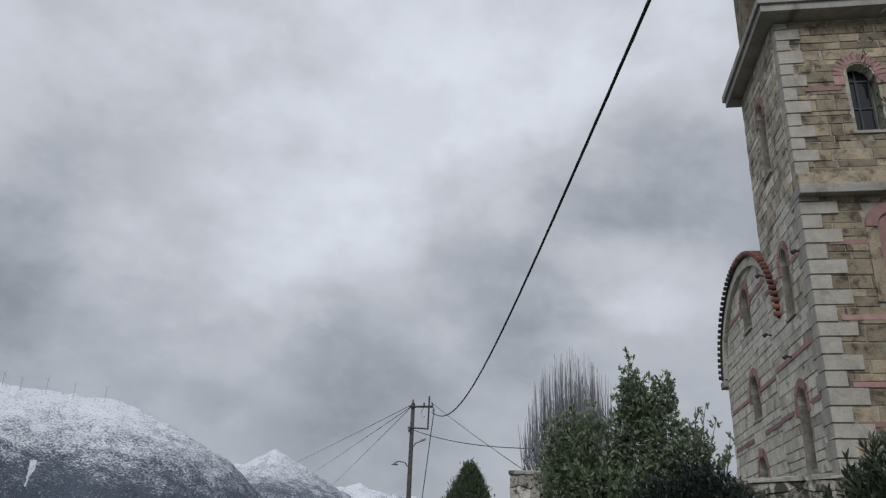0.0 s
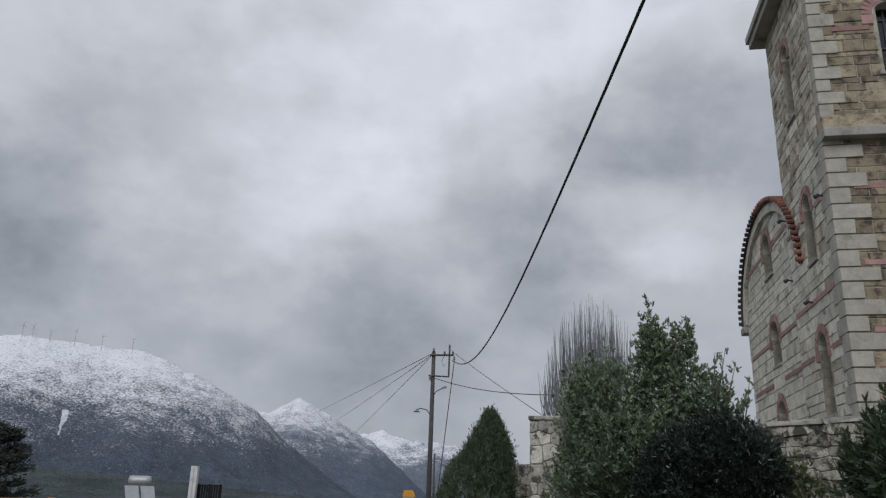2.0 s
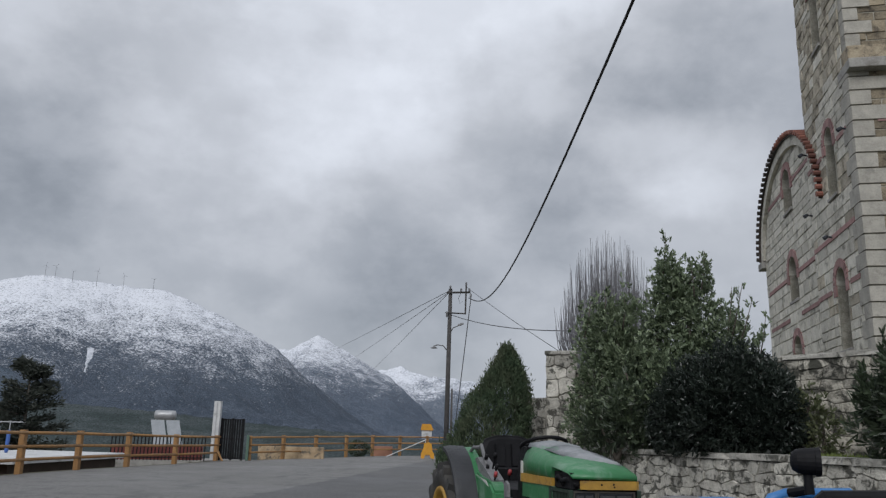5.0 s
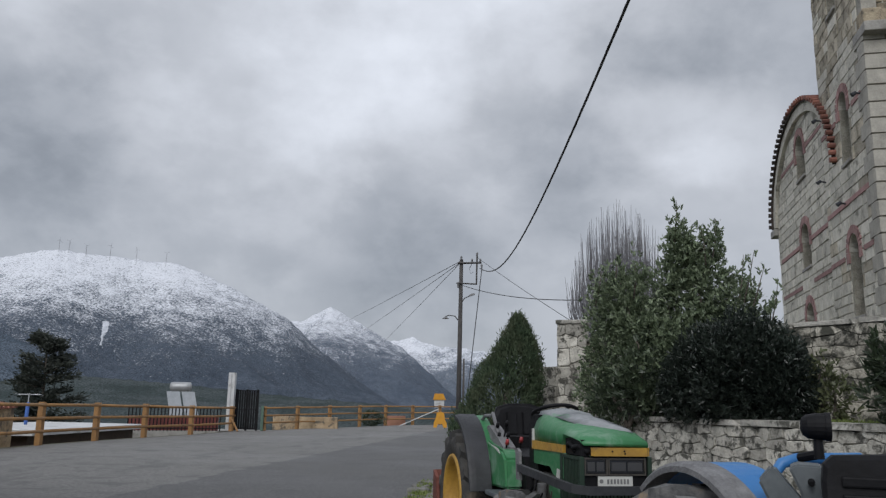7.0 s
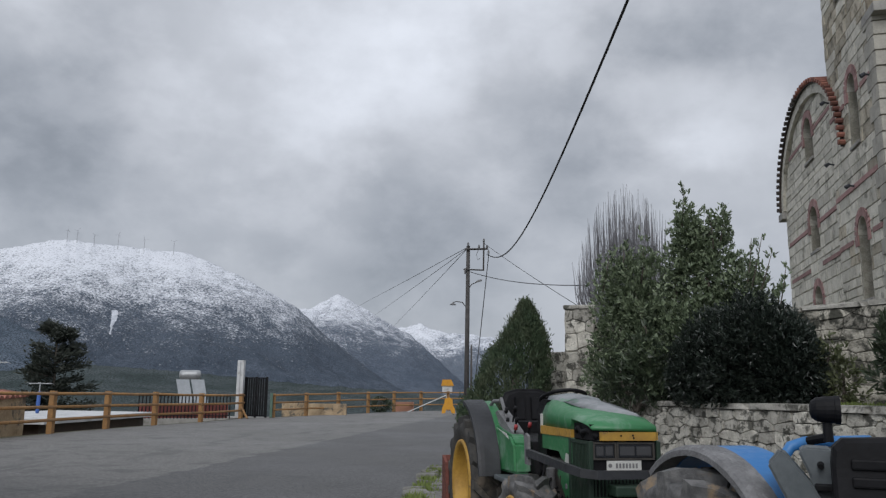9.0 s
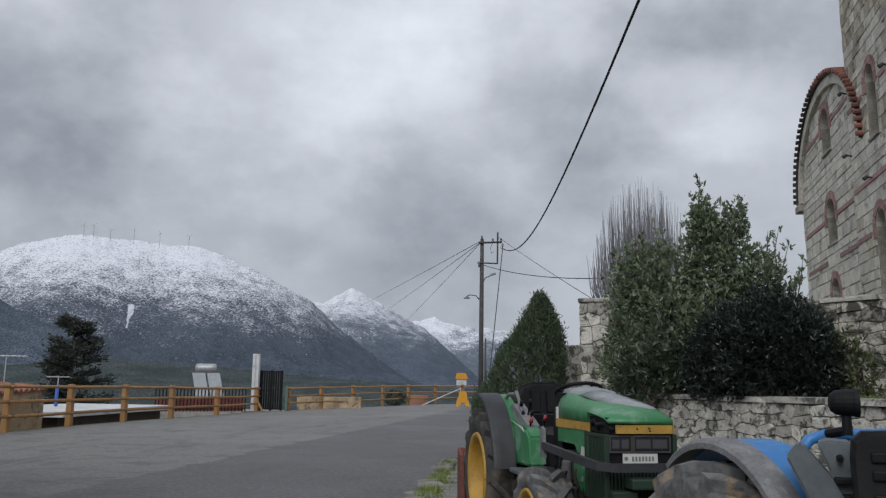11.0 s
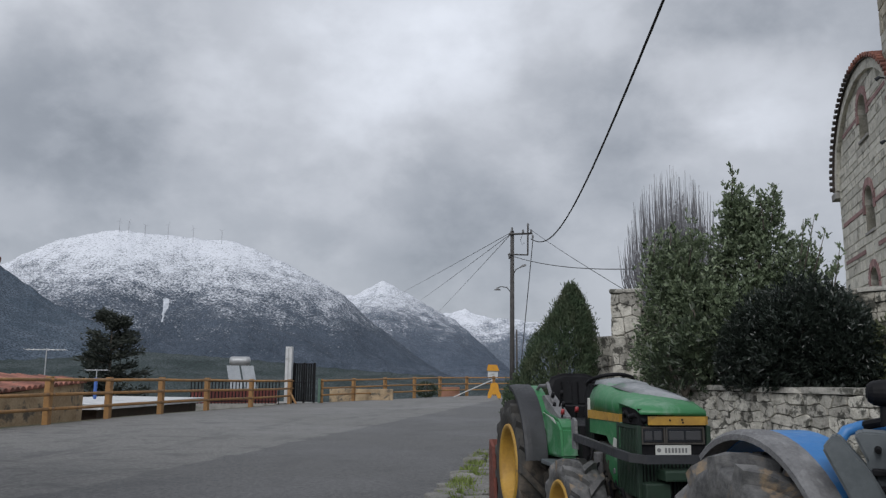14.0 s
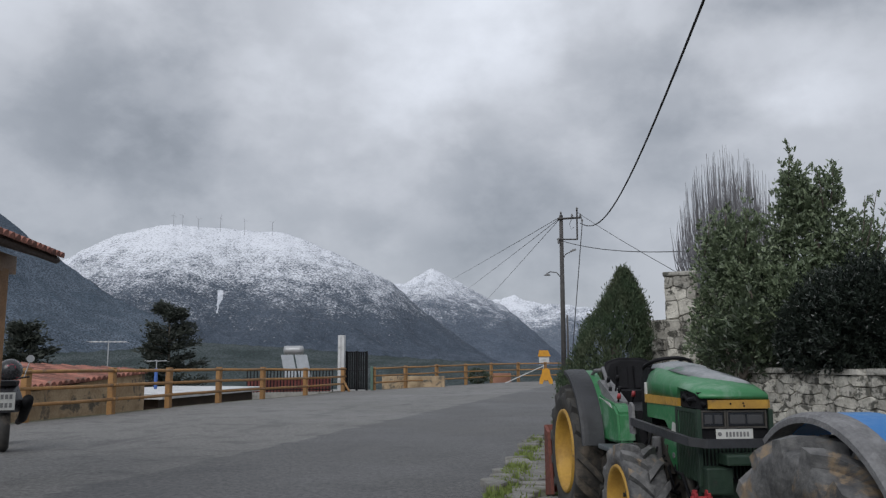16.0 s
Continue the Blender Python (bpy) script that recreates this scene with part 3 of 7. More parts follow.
# ---- church: bell tower and the arched gable beside it; local x along the front, y into the depth ----
church = thing("church", pose(8.024, 13.842, 0, 0, 0, -12), "stone church with a square bell tower and arched tiled gable", "church")


def wall_with_holes(width, z0, z1, thick, holes, top=None):
    """A wall in local x and z, its face at y 0, with rectangular openings through it."""
    bm = bmesh.new()
    xs = sorted({0, width, *[h[0] for h in holes], *[h[1] for h in holes]})
    for a, b in zip(xs, xs[1:]):
        cuts = sorted((h[2], h[3]) for h in holes if h[0] <= a and h[1] >= b)
        z = z0
        for c, d in cuts + [(z1, z1)]:
            if c - z > 0.001:
                box(bm, a, b, 0, thick, z, c)
            z = d
    bmesh.ops.remove_doubles(bm, verts=bm.verts[:], dist=0.0005)
    return bm


def arch_ring(bm, cx, cz, r0, r1, y0, y1, n=10):
    loft(bm, [[(cx + r * math.cos(a), y, cz + r * math.sin(a)) for r, y in ((r0, y0), (r1, y0), (r1, y1), (r0, y1))] for a in (math.pi * i / n for i in range(n + 1))])


def arched_window(parent, m, x0, x1, z0, z1, ring=0.20, deep=0.3, jamb=True):
    """A round-headed window with a red brick ring, set back in the wall."""
    w = _empty("window", m @ Matrix.Translation(((x0 + x1) / 2, 0, z0)))
    w.parent = parent
    half, spring = (x1 - x0) / 2, (z1 - z0) - (x1 - x0) / 2
    bm = bmesh.new()
    arch_ring(bm, 0, spring, half, half + 0.03 + 0.42 * half, -0.015, deep)
    part("arch_surround", bm, M_PALE, w)
    n = 14
    unit = bmesh.new()
    prism(unit, [(-0.5, -0.5), (0.5, -0.5), (0.5, 0.5), (-0.5, 0.5)], "y", -0.5, 0.5)
    me = mesh_of("brick", unit, M_REDBRICK)
    for i in range(n):
        a = math.pi * (i + 0.5) / n
        r = half + ring / 2 + 0.02
        piece("brick", me, w, Matrix.Translation((r * math.cos(a), -0.012, spring + r * math.sin(a))) @ Matrix.Rotation(-a + math.pi / 2, 4, "Y") @ Matrix.Diagonal((r * math.pi / n - 0.012, 0.05, ring, 1)))
    for sx in (-1, 1):
        piece("brick", me, w, Matrix.Translation((sx * (half + ring / 2 + 0.02), -0.012, spring - 0.12)) @ Matrix.Diagonal((ring, 0.05, 0.22, 1)))
    bm = bmesh.new()
    box(bm, -half - 0.05, half + 0.05, -0.05, 0.12, -0.07, 0.0, 0.01)
    part("sill", bm, M_CONCRETE, w)
    bm = bmesh.new()
    pts = [(-half, 0), (half, 0)] + [(half * math.cos(math.pi * i / 10), spring + half * math.sin(math.pi * i / 10)) for i in range(11)]
    prism(bm, pts, "y", deep - 0.03, deep)
    part("pane", bm, M_GLASS, w)
    bm = bmesh.new()
    for x in (-half + 0.02, 0, half - 0.02):
        box(bm, x - 0.02, x + 0.02, deep - 0.06, deep - 0.03, 0, spring + (half if x == 0 else 0) * 0.9)
    for z in (0.03, spring * 0.5, spring):
        box(bm, -half, half, deep - 0.058, deep - 0.032, z - 0.02, z + 0.02)
    part("window_frame", bm, M_FRAMEWOOD, w)
    return w


PALE = [block_mesh("block", M_PALE, 0.02, 0.05, random.Random(60 + i)) for i in range(5)]
BUFF = [block_mesh("block", M_BUFF, 0.025, 0.05, random.Random(70 + i)) for i in range(5)]
TAN = [block_mesh("block", M_TAN, 0.03, 0.05, random.Random(90 + i)) for i in range(4)]
QUOIN = [block_mesh("quoin", M_QUOIN, 0.008, 0.03, random.Random(80 + i)) for i in range(3)]
TW = 3.3
# faces: the side runs from the far corner to the near one, seen from outside
SIDE = Matrix.Translation((0, TW, 0)) @ Matrix.Rotation(-math.pi / 2, 4, "Z")
GABLE = Matrix.Translation((0.06, 8.66, 0)) @ Matrix.Rotation(-math.pi / 2, 4, "Z")
GW = 8.66 - TW
side_low = [(TW - 1.92, TW - 1.31, 3.25, 4.9), (TW - 1.87, TW - 1.32, 6.43, 7.92)]
side_up = [(TW - 2.1, TW - 1.6, 9.9, 11.75)]
front_up = [(1.32, 1.9, 9.97, 11.62)]
gable_holes = [(8.66 - 5.99, 8.66 - 5.21, 7.26, 8.36), (8.66 - 5.99, 8.66 - 5.21, 4.93, 6.03), (8.66 - 5.99, 8.66 - 5.25, 2.6, 4.02)]


def fat(holes, k):
    return [(a - k, b + k, c - 0.06, d + k) for a, b, c, d in holes]


def brick_band(parent, m, x0, x1, z):
    """A thin course of two red bricks' height let into the face."""
    bm = bmesh.new()
    box(bm, x0, x1, -0.035, 0.02, z - 0.05, z + 0.05)
    part("brick_band", bm, M_REDBRICK, parent, "thin red brick band", at=m)


wall = part("side_wall", wall_with_holes(TW - 0.3, 0, 8.9, 0.3, side_low), M_JOINT, church, "pale stone side of the tower", at=SIDE)
lay(wall, PALE + TAN[:2], Matrix(), TW - 0.02, 2.0, 8.9, (0.16, 0.36), (0.3, 0.9), fat(side_low, 0.06) + [(TW - 0.28, TW, 0, 9)], rng=random.Random(21), name="block", uneven=0.008)
wall = part("side_wall", wall_with_holes(TW - 0.3, 8.9, 12.8, 0.3, side_up), M_JOINT, church, at=SIDE @ Matrix.Translation((0, 0.002, 0)))
lay(wall, TAN + PALE[:1], Matrix(), TW - 0.1, 8.9, 12.75, (0.14, 0.32), (0.25, 0.8), fat(side_up, 0.05) + [(TW - 0.3, TW, 0, 13)], rng=random.Random(22), name="block", uneven=0.008)
wall = part("front_wall", wall_with_holes(TW, 0, 8.5, 0.3, []), M_JOINT, church, "buff stone front of the tower")
blind = [(1.15, 2.15, 6.2, 8.3)]
lay(wall, BUFF, Matrix(), TW, 2.0, 8.5, (0.12, 0.36), (0.3, 1.1), [(0, 0.33, 0, 9)] + fat(blind, 0.0), rng=random.Random(23), name="block", uneven=0.01)
wall = part("front_wall", wall_with_holes(TW - 0.12, 8.9, 12.8, 0.3, front_up), M_JOINT, church, at=Matrix.Translation((0.06, 0.12, 0)))
lay(wall, BUFF, Matrix(), TW - 0.1, 8.9, 12.75, (0.10, 0.30), (0.25, 0.9), fat(front_up, 0.06) + [(0, 0.22, 0, 13)], rng=random.Random(24), name="block", uneven=0.012)
for m, lo, hi, width in ((Matrix(), 2.0, 8.45, 0), (Matrix.Translation((0.06, 0.12, 0)), 8.95, 12.75, 0)):
    # dressed corner stones, long and short in turn, wrapping the near corner
    z, i = lo, 0
    rng = random.Random(int(lo * 7))
    while z < hi - 0.1:
        h = min(rng.choice((0.28, 0.31, 0.34)), hi - z)
        a, b = ((0.74, 0.36) if i % 2 else (0.40, 0.55))
        if lo > 5:
            a, b = a * 0.72, b * 0.8
        piece("quoin", QUOIN[i % 3], church, m @ Matrix.Translation((a / 2 - 0.05, b / 2 - 0.05, z + h / 2)) @ Matrix.Diagonal((a, b, h - 0.014, 1)))
        z += h
        i += 1
for a, b, z in ((0.05, TW - 2.25, 4.5), (TW - 0.98, TW - 0.4, 4.5), (0.05, TW - 2.18, 7.45), (TW - 1.0, TW - 0.4, 7.45), (0.05, TW - 0.4, 5.6)):
    brick_band(church, SIDE, a, b, z)
for a, b, z in ((0.42, TW, 4.62), (0.42, 1.15, 7.44), (0.42, TW, 5.9), (0.42, TW, 3.9)):
    brick_band(church, Matrix(), a, b, z)
brick_band(church, Matrix.Translation((0.06, 0.12, 0)), 0.4, 1.15, 11.02)
for a, b, c, d in side_low:
    arched_window(church, SIDE, a, b, c, d, 0.17)
for a, b, c, d in side_up:
    arched_window(church, SIDE, a, b, c, d, 0.13)
for a, b, c, d in front_up:
    arched_window(church, Matrix.Translation((0.06, 0.12, 0)), a - 0.06, b - 0.06, c, d, 0.22)
# blind arch of red brick on the front
blind_arch = _empty("blind_arch", Matrix.Translation((1.65, 0, 6.2)))
blind_arch.parent = church
bm = bmesh.new()
arch_ring(bm, 0, 1.55, 0.30, 0.52, -0.06, 0.1, 18)
part("arch_bricks", bm, M_REDBRICK, blind_arch)
bm = bmesh.new()
prism(bm, [(-0.3, 0), (0.3, 0)] + [(0.3 * math.cos(math.pi * i / 10), 1.55 + 0.3 * math.sin(math.pi * i / 10)) for i in range(11)], "y", -0.01, 0.06)
part("arch_filling", bm, M_REDBRICK, blind_arch)
bm = bmesh.new()
for sx in (-1, 1):
    box(bm, sx * 0.52 - (0.22 if sx > 0 else 0), sx * 0.52 + (0.22 if sx < 0 else 0), -0.04, 0.05, 0, 1.55)
part("arch_jamb", bm, M_BUFF, blind_arch)

# cornices
bm = bmesh.new()
box(bm, -0.02, TW + 0.1, -0.10, 0.5, 8.62, 8.95, 0.015)
part("string_course", bm, M_BUFF, church)
bm = bmesh.new()
box(bm, -0.06, TW + 0.1, -0.26, 0.5, 8.42, 8.615, 0.015)
part("string_course", bm, M_CONCRETE, church, "projecting pale ledge")
bm = bmesh.new()
box(bm, -0.33, TW + 0.33, -0.33, TW + 0.33, 12.80, 12.98, 0.01)
box(bm, -0.39, TW + 0.39, -0.39, TW + 0.39, 12.981, 13.16, 0.01)
part("cornice", bm, M_CONCRETE, church, "wide pale cornice slab")

# belfry above the cornice: four piers with open arches
belfry = part("belfry", wall_with_holes(0.9, 13.16, 16.4, 0.9, []), M_BUFF, church, at=Matrix.Translation((0.1, 0.1, 0)))
for x, y in ((2.3, 0.1), (0.1, 2.3), (2.3, 2.3)):
    part("pier", wall_with_holes(0.9, 13.16, 16.4, 0.9, []), M_BUFF, church, at=Matrix.Translation((x, y, 0)))
for m in (Matrix.Translation((0.05, 0.07, 0)), Matrix.Translation((0.07, 3.25, 0)) @ Matrix.Rotation(-math.pi / 2, 4, "Z")):
    lay(belfry, BUFF, m, 0.9, 13.2, 16.3, (0.2, 0.35), (0.3, 0.6), name="block", rng=random.Random(9))
bm = bmesh.new()
box(bm, -0.2, TW + 0.2, -0.2, TW + 0.2, 16.4, 16.65, 0.02)
part("belfry_slab", bm, M_CONCRETE, church)
bm = bmesh.new()
prism(bm, [(0.1, 0.1), (3.2, 0.1), (3.2, 3.2), (0.1, 3.2)], "z", 16.65, 16.9)
part("belfry_roof", bm, M_TILE, church)

# gable with an arched top, its windows one above another
g_c, g_half, g_eave, g_rise = 8.66 - 5.55, 3.11, 6.6, 2.30


def arch_top(x):
    q = max(0.0, 1 - ((x - g_c) / g_half) ** 2)
    return g_eave + g_rise * math.sqrt(q)


bm = wall_with_holes(GW, 0, g_eave, 0.3, [(a, b, c, min(d, g_eave)) for a, b, c, d in gable_holes if c < g_eave])
a0, a1 = gable_holes[0][:2]
for lo, hi in ((0, a0), (a1, GW)):
    xs = [lo + (hi - lo) * i / 12 for i in range(13)]
    prism(bm, [(lo, g_eave), (hi, g_eave)] + [(x, arch_top(x)) for x in xs[::-1]], "y", 0, 0.3)
prism(bm, [(a0, g_eave), (a1, g_eave), (a1, gable_holes[0][2]), (a0, gable_holes[0][2])], "y", 0, 0.3)
xs = [a0 + (a1 - a0) * i / 6 for i in range(7)]
prism(bm, [(a0, gable_holes[0][3]), (a1, gable_holes[0][3])] + [(x, arch_top(x)) for x in xs[::-1]], "y", 0, 0.3)
gable = part("gable_wall", bm, M_JOINT, church, "pale stone gable with a rounded top", at=GABLE)
lay(gable, PALE, Matrix(), GW - 0.02, 2.0, g_eave + g_rise - 0.1, (0.15, 0.36), (0.3, 1.0), fat(gable_holes, 0.06), rng=random.Random(25), name="block", uneven=0.008, top=lambda x: arch_top(x) - 0.18)
for a, b, c, d in gable_holes:
    arched_window(church, GABLE, a, b, c, d, 0.18)
for z in (4.5, 5.55, 7.9):
    brick_band(church, GABLE, 0.3 if z < 7 else 0.9, gable_holes[0][0] - 0.22, z)
    brick_band(church, GABLE, gable_holes[0][1] + 0.22, GW, z)
# raised rim under the roof's edge, then the barrel roof with its rows of tiles
bm = bmesh.new()
n = 40
outer = [(g_c + (g_half + 0.10) * math.cos(math.pi * i / n), g_eave + (g_rise + 0.12) * math.sin(math.pi * i / n)) for i in range(n + 1)]
inner = [(g_c + (g_half - 0.14) * math.cos(math.pi * i / n), g_eave + (g_rise - 0.12) * math.sin(math.pi * i / n)) for i in range(n + 1)]
loft(bm, [[(o[0], -0.10, o[1]), (q[0], -0.10, q[1]), (q[0], 0.02, q[1]), (o[0], 0.02, o[1])] for o, q in zip(outer, inner)])
part("gable_rim", bm, M_PALE, church, at=GABLE)
# sheet under the tiles, all in the dark tile colour
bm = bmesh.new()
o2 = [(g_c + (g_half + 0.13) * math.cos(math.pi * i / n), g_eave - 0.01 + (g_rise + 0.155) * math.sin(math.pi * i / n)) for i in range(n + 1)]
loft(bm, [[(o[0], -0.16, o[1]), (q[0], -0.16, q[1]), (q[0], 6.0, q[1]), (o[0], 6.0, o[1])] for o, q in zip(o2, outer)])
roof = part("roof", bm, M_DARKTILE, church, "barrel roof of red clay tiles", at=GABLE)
unit = bmesh.new()
rod(unit, (0, -0.5, 0), (0, 0.5, 0), 0.5, 0.45, 8)
tile_me = mesh_of("tile", unit, M_TILE)
# the same tile in the dark colour, for the far half's front ends
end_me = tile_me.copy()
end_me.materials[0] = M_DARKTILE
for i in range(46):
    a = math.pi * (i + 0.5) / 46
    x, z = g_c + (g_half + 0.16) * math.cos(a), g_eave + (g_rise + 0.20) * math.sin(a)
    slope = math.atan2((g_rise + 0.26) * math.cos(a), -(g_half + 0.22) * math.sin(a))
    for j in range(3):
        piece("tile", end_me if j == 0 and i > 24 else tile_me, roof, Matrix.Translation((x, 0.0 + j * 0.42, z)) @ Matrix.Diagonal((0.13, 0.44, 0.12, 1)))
bm = bmesh.new()
box(bm, -0.42, 0.1, -0.14, 0.8, g_eave - 0.22, g_eave - 0.02, 0.02)
part("eave_block", bm, M_CONCRETE, church, at=GABLE)
# body of the church behind, so that the walls close
bm = bmesh.new()
box(bm, 0.36, 6.5, TW + 0.05, 8.4, 0.0, g_eave)
part("nave", bm, M_PALE, church)
bm = bmesh.new()
box(bm, 0.42, TW - 0.02, 0.45, TW - 0.05, 0.0, 12.8)
part("tower_core", bm, M_JOINT, church)
# small lamps on the joint between tower and gable
for y, z in ((3.22, 7.9), (3.22, 6.45), (1.87, 5.6), (0.35, 7.4)):
    lamp = _empty("wall_lamp", Matrix.Translation((-0.06, y, z)))
    lamp.parent = church
    bm = bmesh.new()
    rod(bm, (0.05, 0, 0), (-0.10, 0, 0.03), 0.02)
    rod(bm, (-0.06, 0, 0.035), (-0.14, 0, -0.02), 0.035, 0.045, 10)
    part("lamp_head", bm, M_FRAMEWOOD, lamp, "small black floodlight")


# ---- plants ----
def polar(az, dist, z=0.0):
    a = radians(az)
    return (dist * math.sin(a), dist * math.cos(a), z)


def leaf_part(name, points, ways, length, width, material, parent, label="", seed=0, fold=0.25):
    """Many small leaves in one mesh: a folded blunt blade at each point, along its way."""
    rng = np.random.default_rng(seed)
    p, d = np.asarray(points, float), np.asarray(ways, float)
    n = len(p)
    d /= np.linalg.norm(d, axis=1)[:, None] + 1e-9
    side = np.cross(d, rng.normal(size=(n, 3)))
    side /= np.linalg.norm(side, axis=1)[:, None] + 1e-9
    nor = np.cross(side, d)
    ln = length * rng.uniform(0.6, 1.25, (n, 1))
    wd = width * rng.uniform(0.7, 1.2, (n, 1))
    a, b = p + d * ln * 0.42 + nor * wd * fold, p + d * ln * 0.8 + nor * wd * fold * 0.7
    v = np.stack([p, a + side * wd / 2, b + side * wd * 0.36, p + d * ln, b - side * wd * 0.36, a - side * wd / 2], 1).reshape(-1, 3)
    me = bpy.data.meshes.new(name)
    me.vertices.add(6 * n)
    me.vertices.foreach_set("co", v.ravel())
    me.loops.add(6 * n)
    me.loops.foreach_set("vertex_index", np.arange(6 * n))
    me.polygons.add(n)
    me.polygons.foreach_set("loop_start", np.arange(n) * 6)
    me.update(calc_edges=True)
    me.materials.append(material)
    ob = new(name, me)
    ob.parent = parent
    if label:
        ob["label"] = label
    tagged(ob, kind="stuff")
    return ob


def crown_points(blobs, n, seed, shell=0.5, ragged=0.35, up=0.3):
    """Points and outward ways in a crown made of overlapping clumps with ragged outlines."""
    rng = np.random.default_rng(seed)
    vol = np.array([b[3] * b[4] * b[5] for b in blobs]) ** 0.8
    pick = rng.choice(len(blobs), n, p=vol / vol.sum())
    b = np.array(blobs)[pick]
    d = rng.normal(size=(n, 3))
    d /= np.linalg.norm(d, axis=1)[:, None]
    k = np.array([noise.noise((x * 2.6 + q, y * 2.6, z * 2.6)) for (x, y, z), q in zip(d, pick)])
    r = (shell + (1 - shell) * rng.random(n) ** 0.55) * (1 + ragged * k)
    pts = b[:, :3] + d * b[:, 3:] * r[:, None]
    ways = d + rng.normal(size=(n, 3)) * 0.55 + np.array([0, 0, up])
    return pts, ways


def limbs(parent, base, tops, radius, material, name="limb"):
    """A tapered limb to each top."""
    rng = random.Random(len(tops))
    for t in tops:
        a, b = Vector(base), Vector(t)
        mid = a.lerp(b, 0.5) + Vector((rng.uniform(-0.12, 0.12), rng.uniform(-0.12, 0.12), rng.uniform(0, 0.15))) * (b - a).length
        bm = bmesh.new()
        pipe(bm, [a, a.lerp(mid, 0.5), mid, mid.lerp(b, 0.6), b], [radius, radius * 0.8, radius * 0.6, radius * 0.4, radius * 0.15], 6)
        part(name, bm, material, parent, smooth=True)


M_BARK = surface("grey_bark", (0.14, 0.12, 0.10), (0.07, 0.06, 0.05), 8, 50, 0.9, 0.6)
M_WHIP = surface("bare_grey_twigs", (0.23, 0.23, 0.245), (0.145, 0.145, 0.158), 4, 40, 0.9, 0.2)
M_OLIVE = foliage("olive_green_leaves", (0.024, 0.042, 0.024), (0.33, 0.40, 0.25), 0.45, (0.15, 0.195, 0.115))
M_DARKLEAF = foliage("dark_glossy_leaves", (0.010, 0.016, 0.013), (0.036, 0.048, 0.038), 0.33)
M_OLEANDER = foliage("oleander_leaves", (0.020, 0.031, 0.020), (0.066, 0.09, 0.053), 0.4)
M_CYPRESS = foliage("cypress_sprays", (0.034, 0.060, 0.034), (0.092, 0.135, 0.072), 0.92, (0.10, 0.118, 0.07))
M_CONIFER = foliage("dark_conifer_sprays", (0.022, 0.030, 0.026), (0.055, 0.064, 0.052), 0.7)
M_GRASS = foliage("fresh_grass", (0.10, 0.15, 0.03), (0.20, 0.25, 0.07), 0.6)
M_PALELEAF = foliage("yellow_green_leaves", (0.055, 0.07, 0.032), (0.12, 0.135, 0.068), 0.5)


def shrub(name, label, blobs, n, length, width, material, seed, category="shrub", shell=0.5, ragged=0.35, up=0.3, base_z=1.12, stems=6, core=None):
    at = (np.mean([b[0] for b in blobs]), np.mean([b[1] for b in blobs]), base_z)
    ob = thing(name, Matrix.Translation(at), label, category)
    local = [(b[0] - at[0], b[1] - at[1], b[2] - base_z, b[3], b[4], b[5]) for b in blobs]
    pts, ways = crown_points(local, n, seed, shell, ragged, up)
    pts[:, 2] = np.maximum(pts[:, 2], 0.02)
    leaf_part("crown", pts, ways, length, width, material, ob, seed=seed)
    rng = random.Random(seed)
    limbs(ob, (0, 0, 0), [Vector(b[:3]) + Vector((0, 0, b[5] * 0.55)) for b in local] + [Vector(rng.choice(local)[:3]) + Vector((rng.uniform(-0.4, 0.4), rng.uniform(-0.3, 0.3), 0.3)) for _ in range(stems)], 0.035, M_BARK)
    return ob


def blob(az, dist, z, rx, rz, ry=None):
    return (*polar(az, dist, z), rx, ry or rx * 0.75, rz)


def whorls(points, ways, leaves, spread, seed):
    """Rosettes of leaves at the twig tips."""
    rng = np.random.default_rng(seed)
    p, d = np.repeat(points, leaves, 0), np.asarray(ways, float)
    d = np.repeat(d / (np.linalg.norm(d, axis=1)[:, None] + 1e-9), leaves, 0)
    side = np.cross(d, rng.normal(size=d.shape))
    side /= np.linalg.norm(side, axis=1)[:, None] + 1e-9
    lean = rng.uniform(0.25, 1.0, (len(d), 1)) * spread
    return p - d * rng.uniform(0, 0.07, (len(d), 1)), d + side * lean


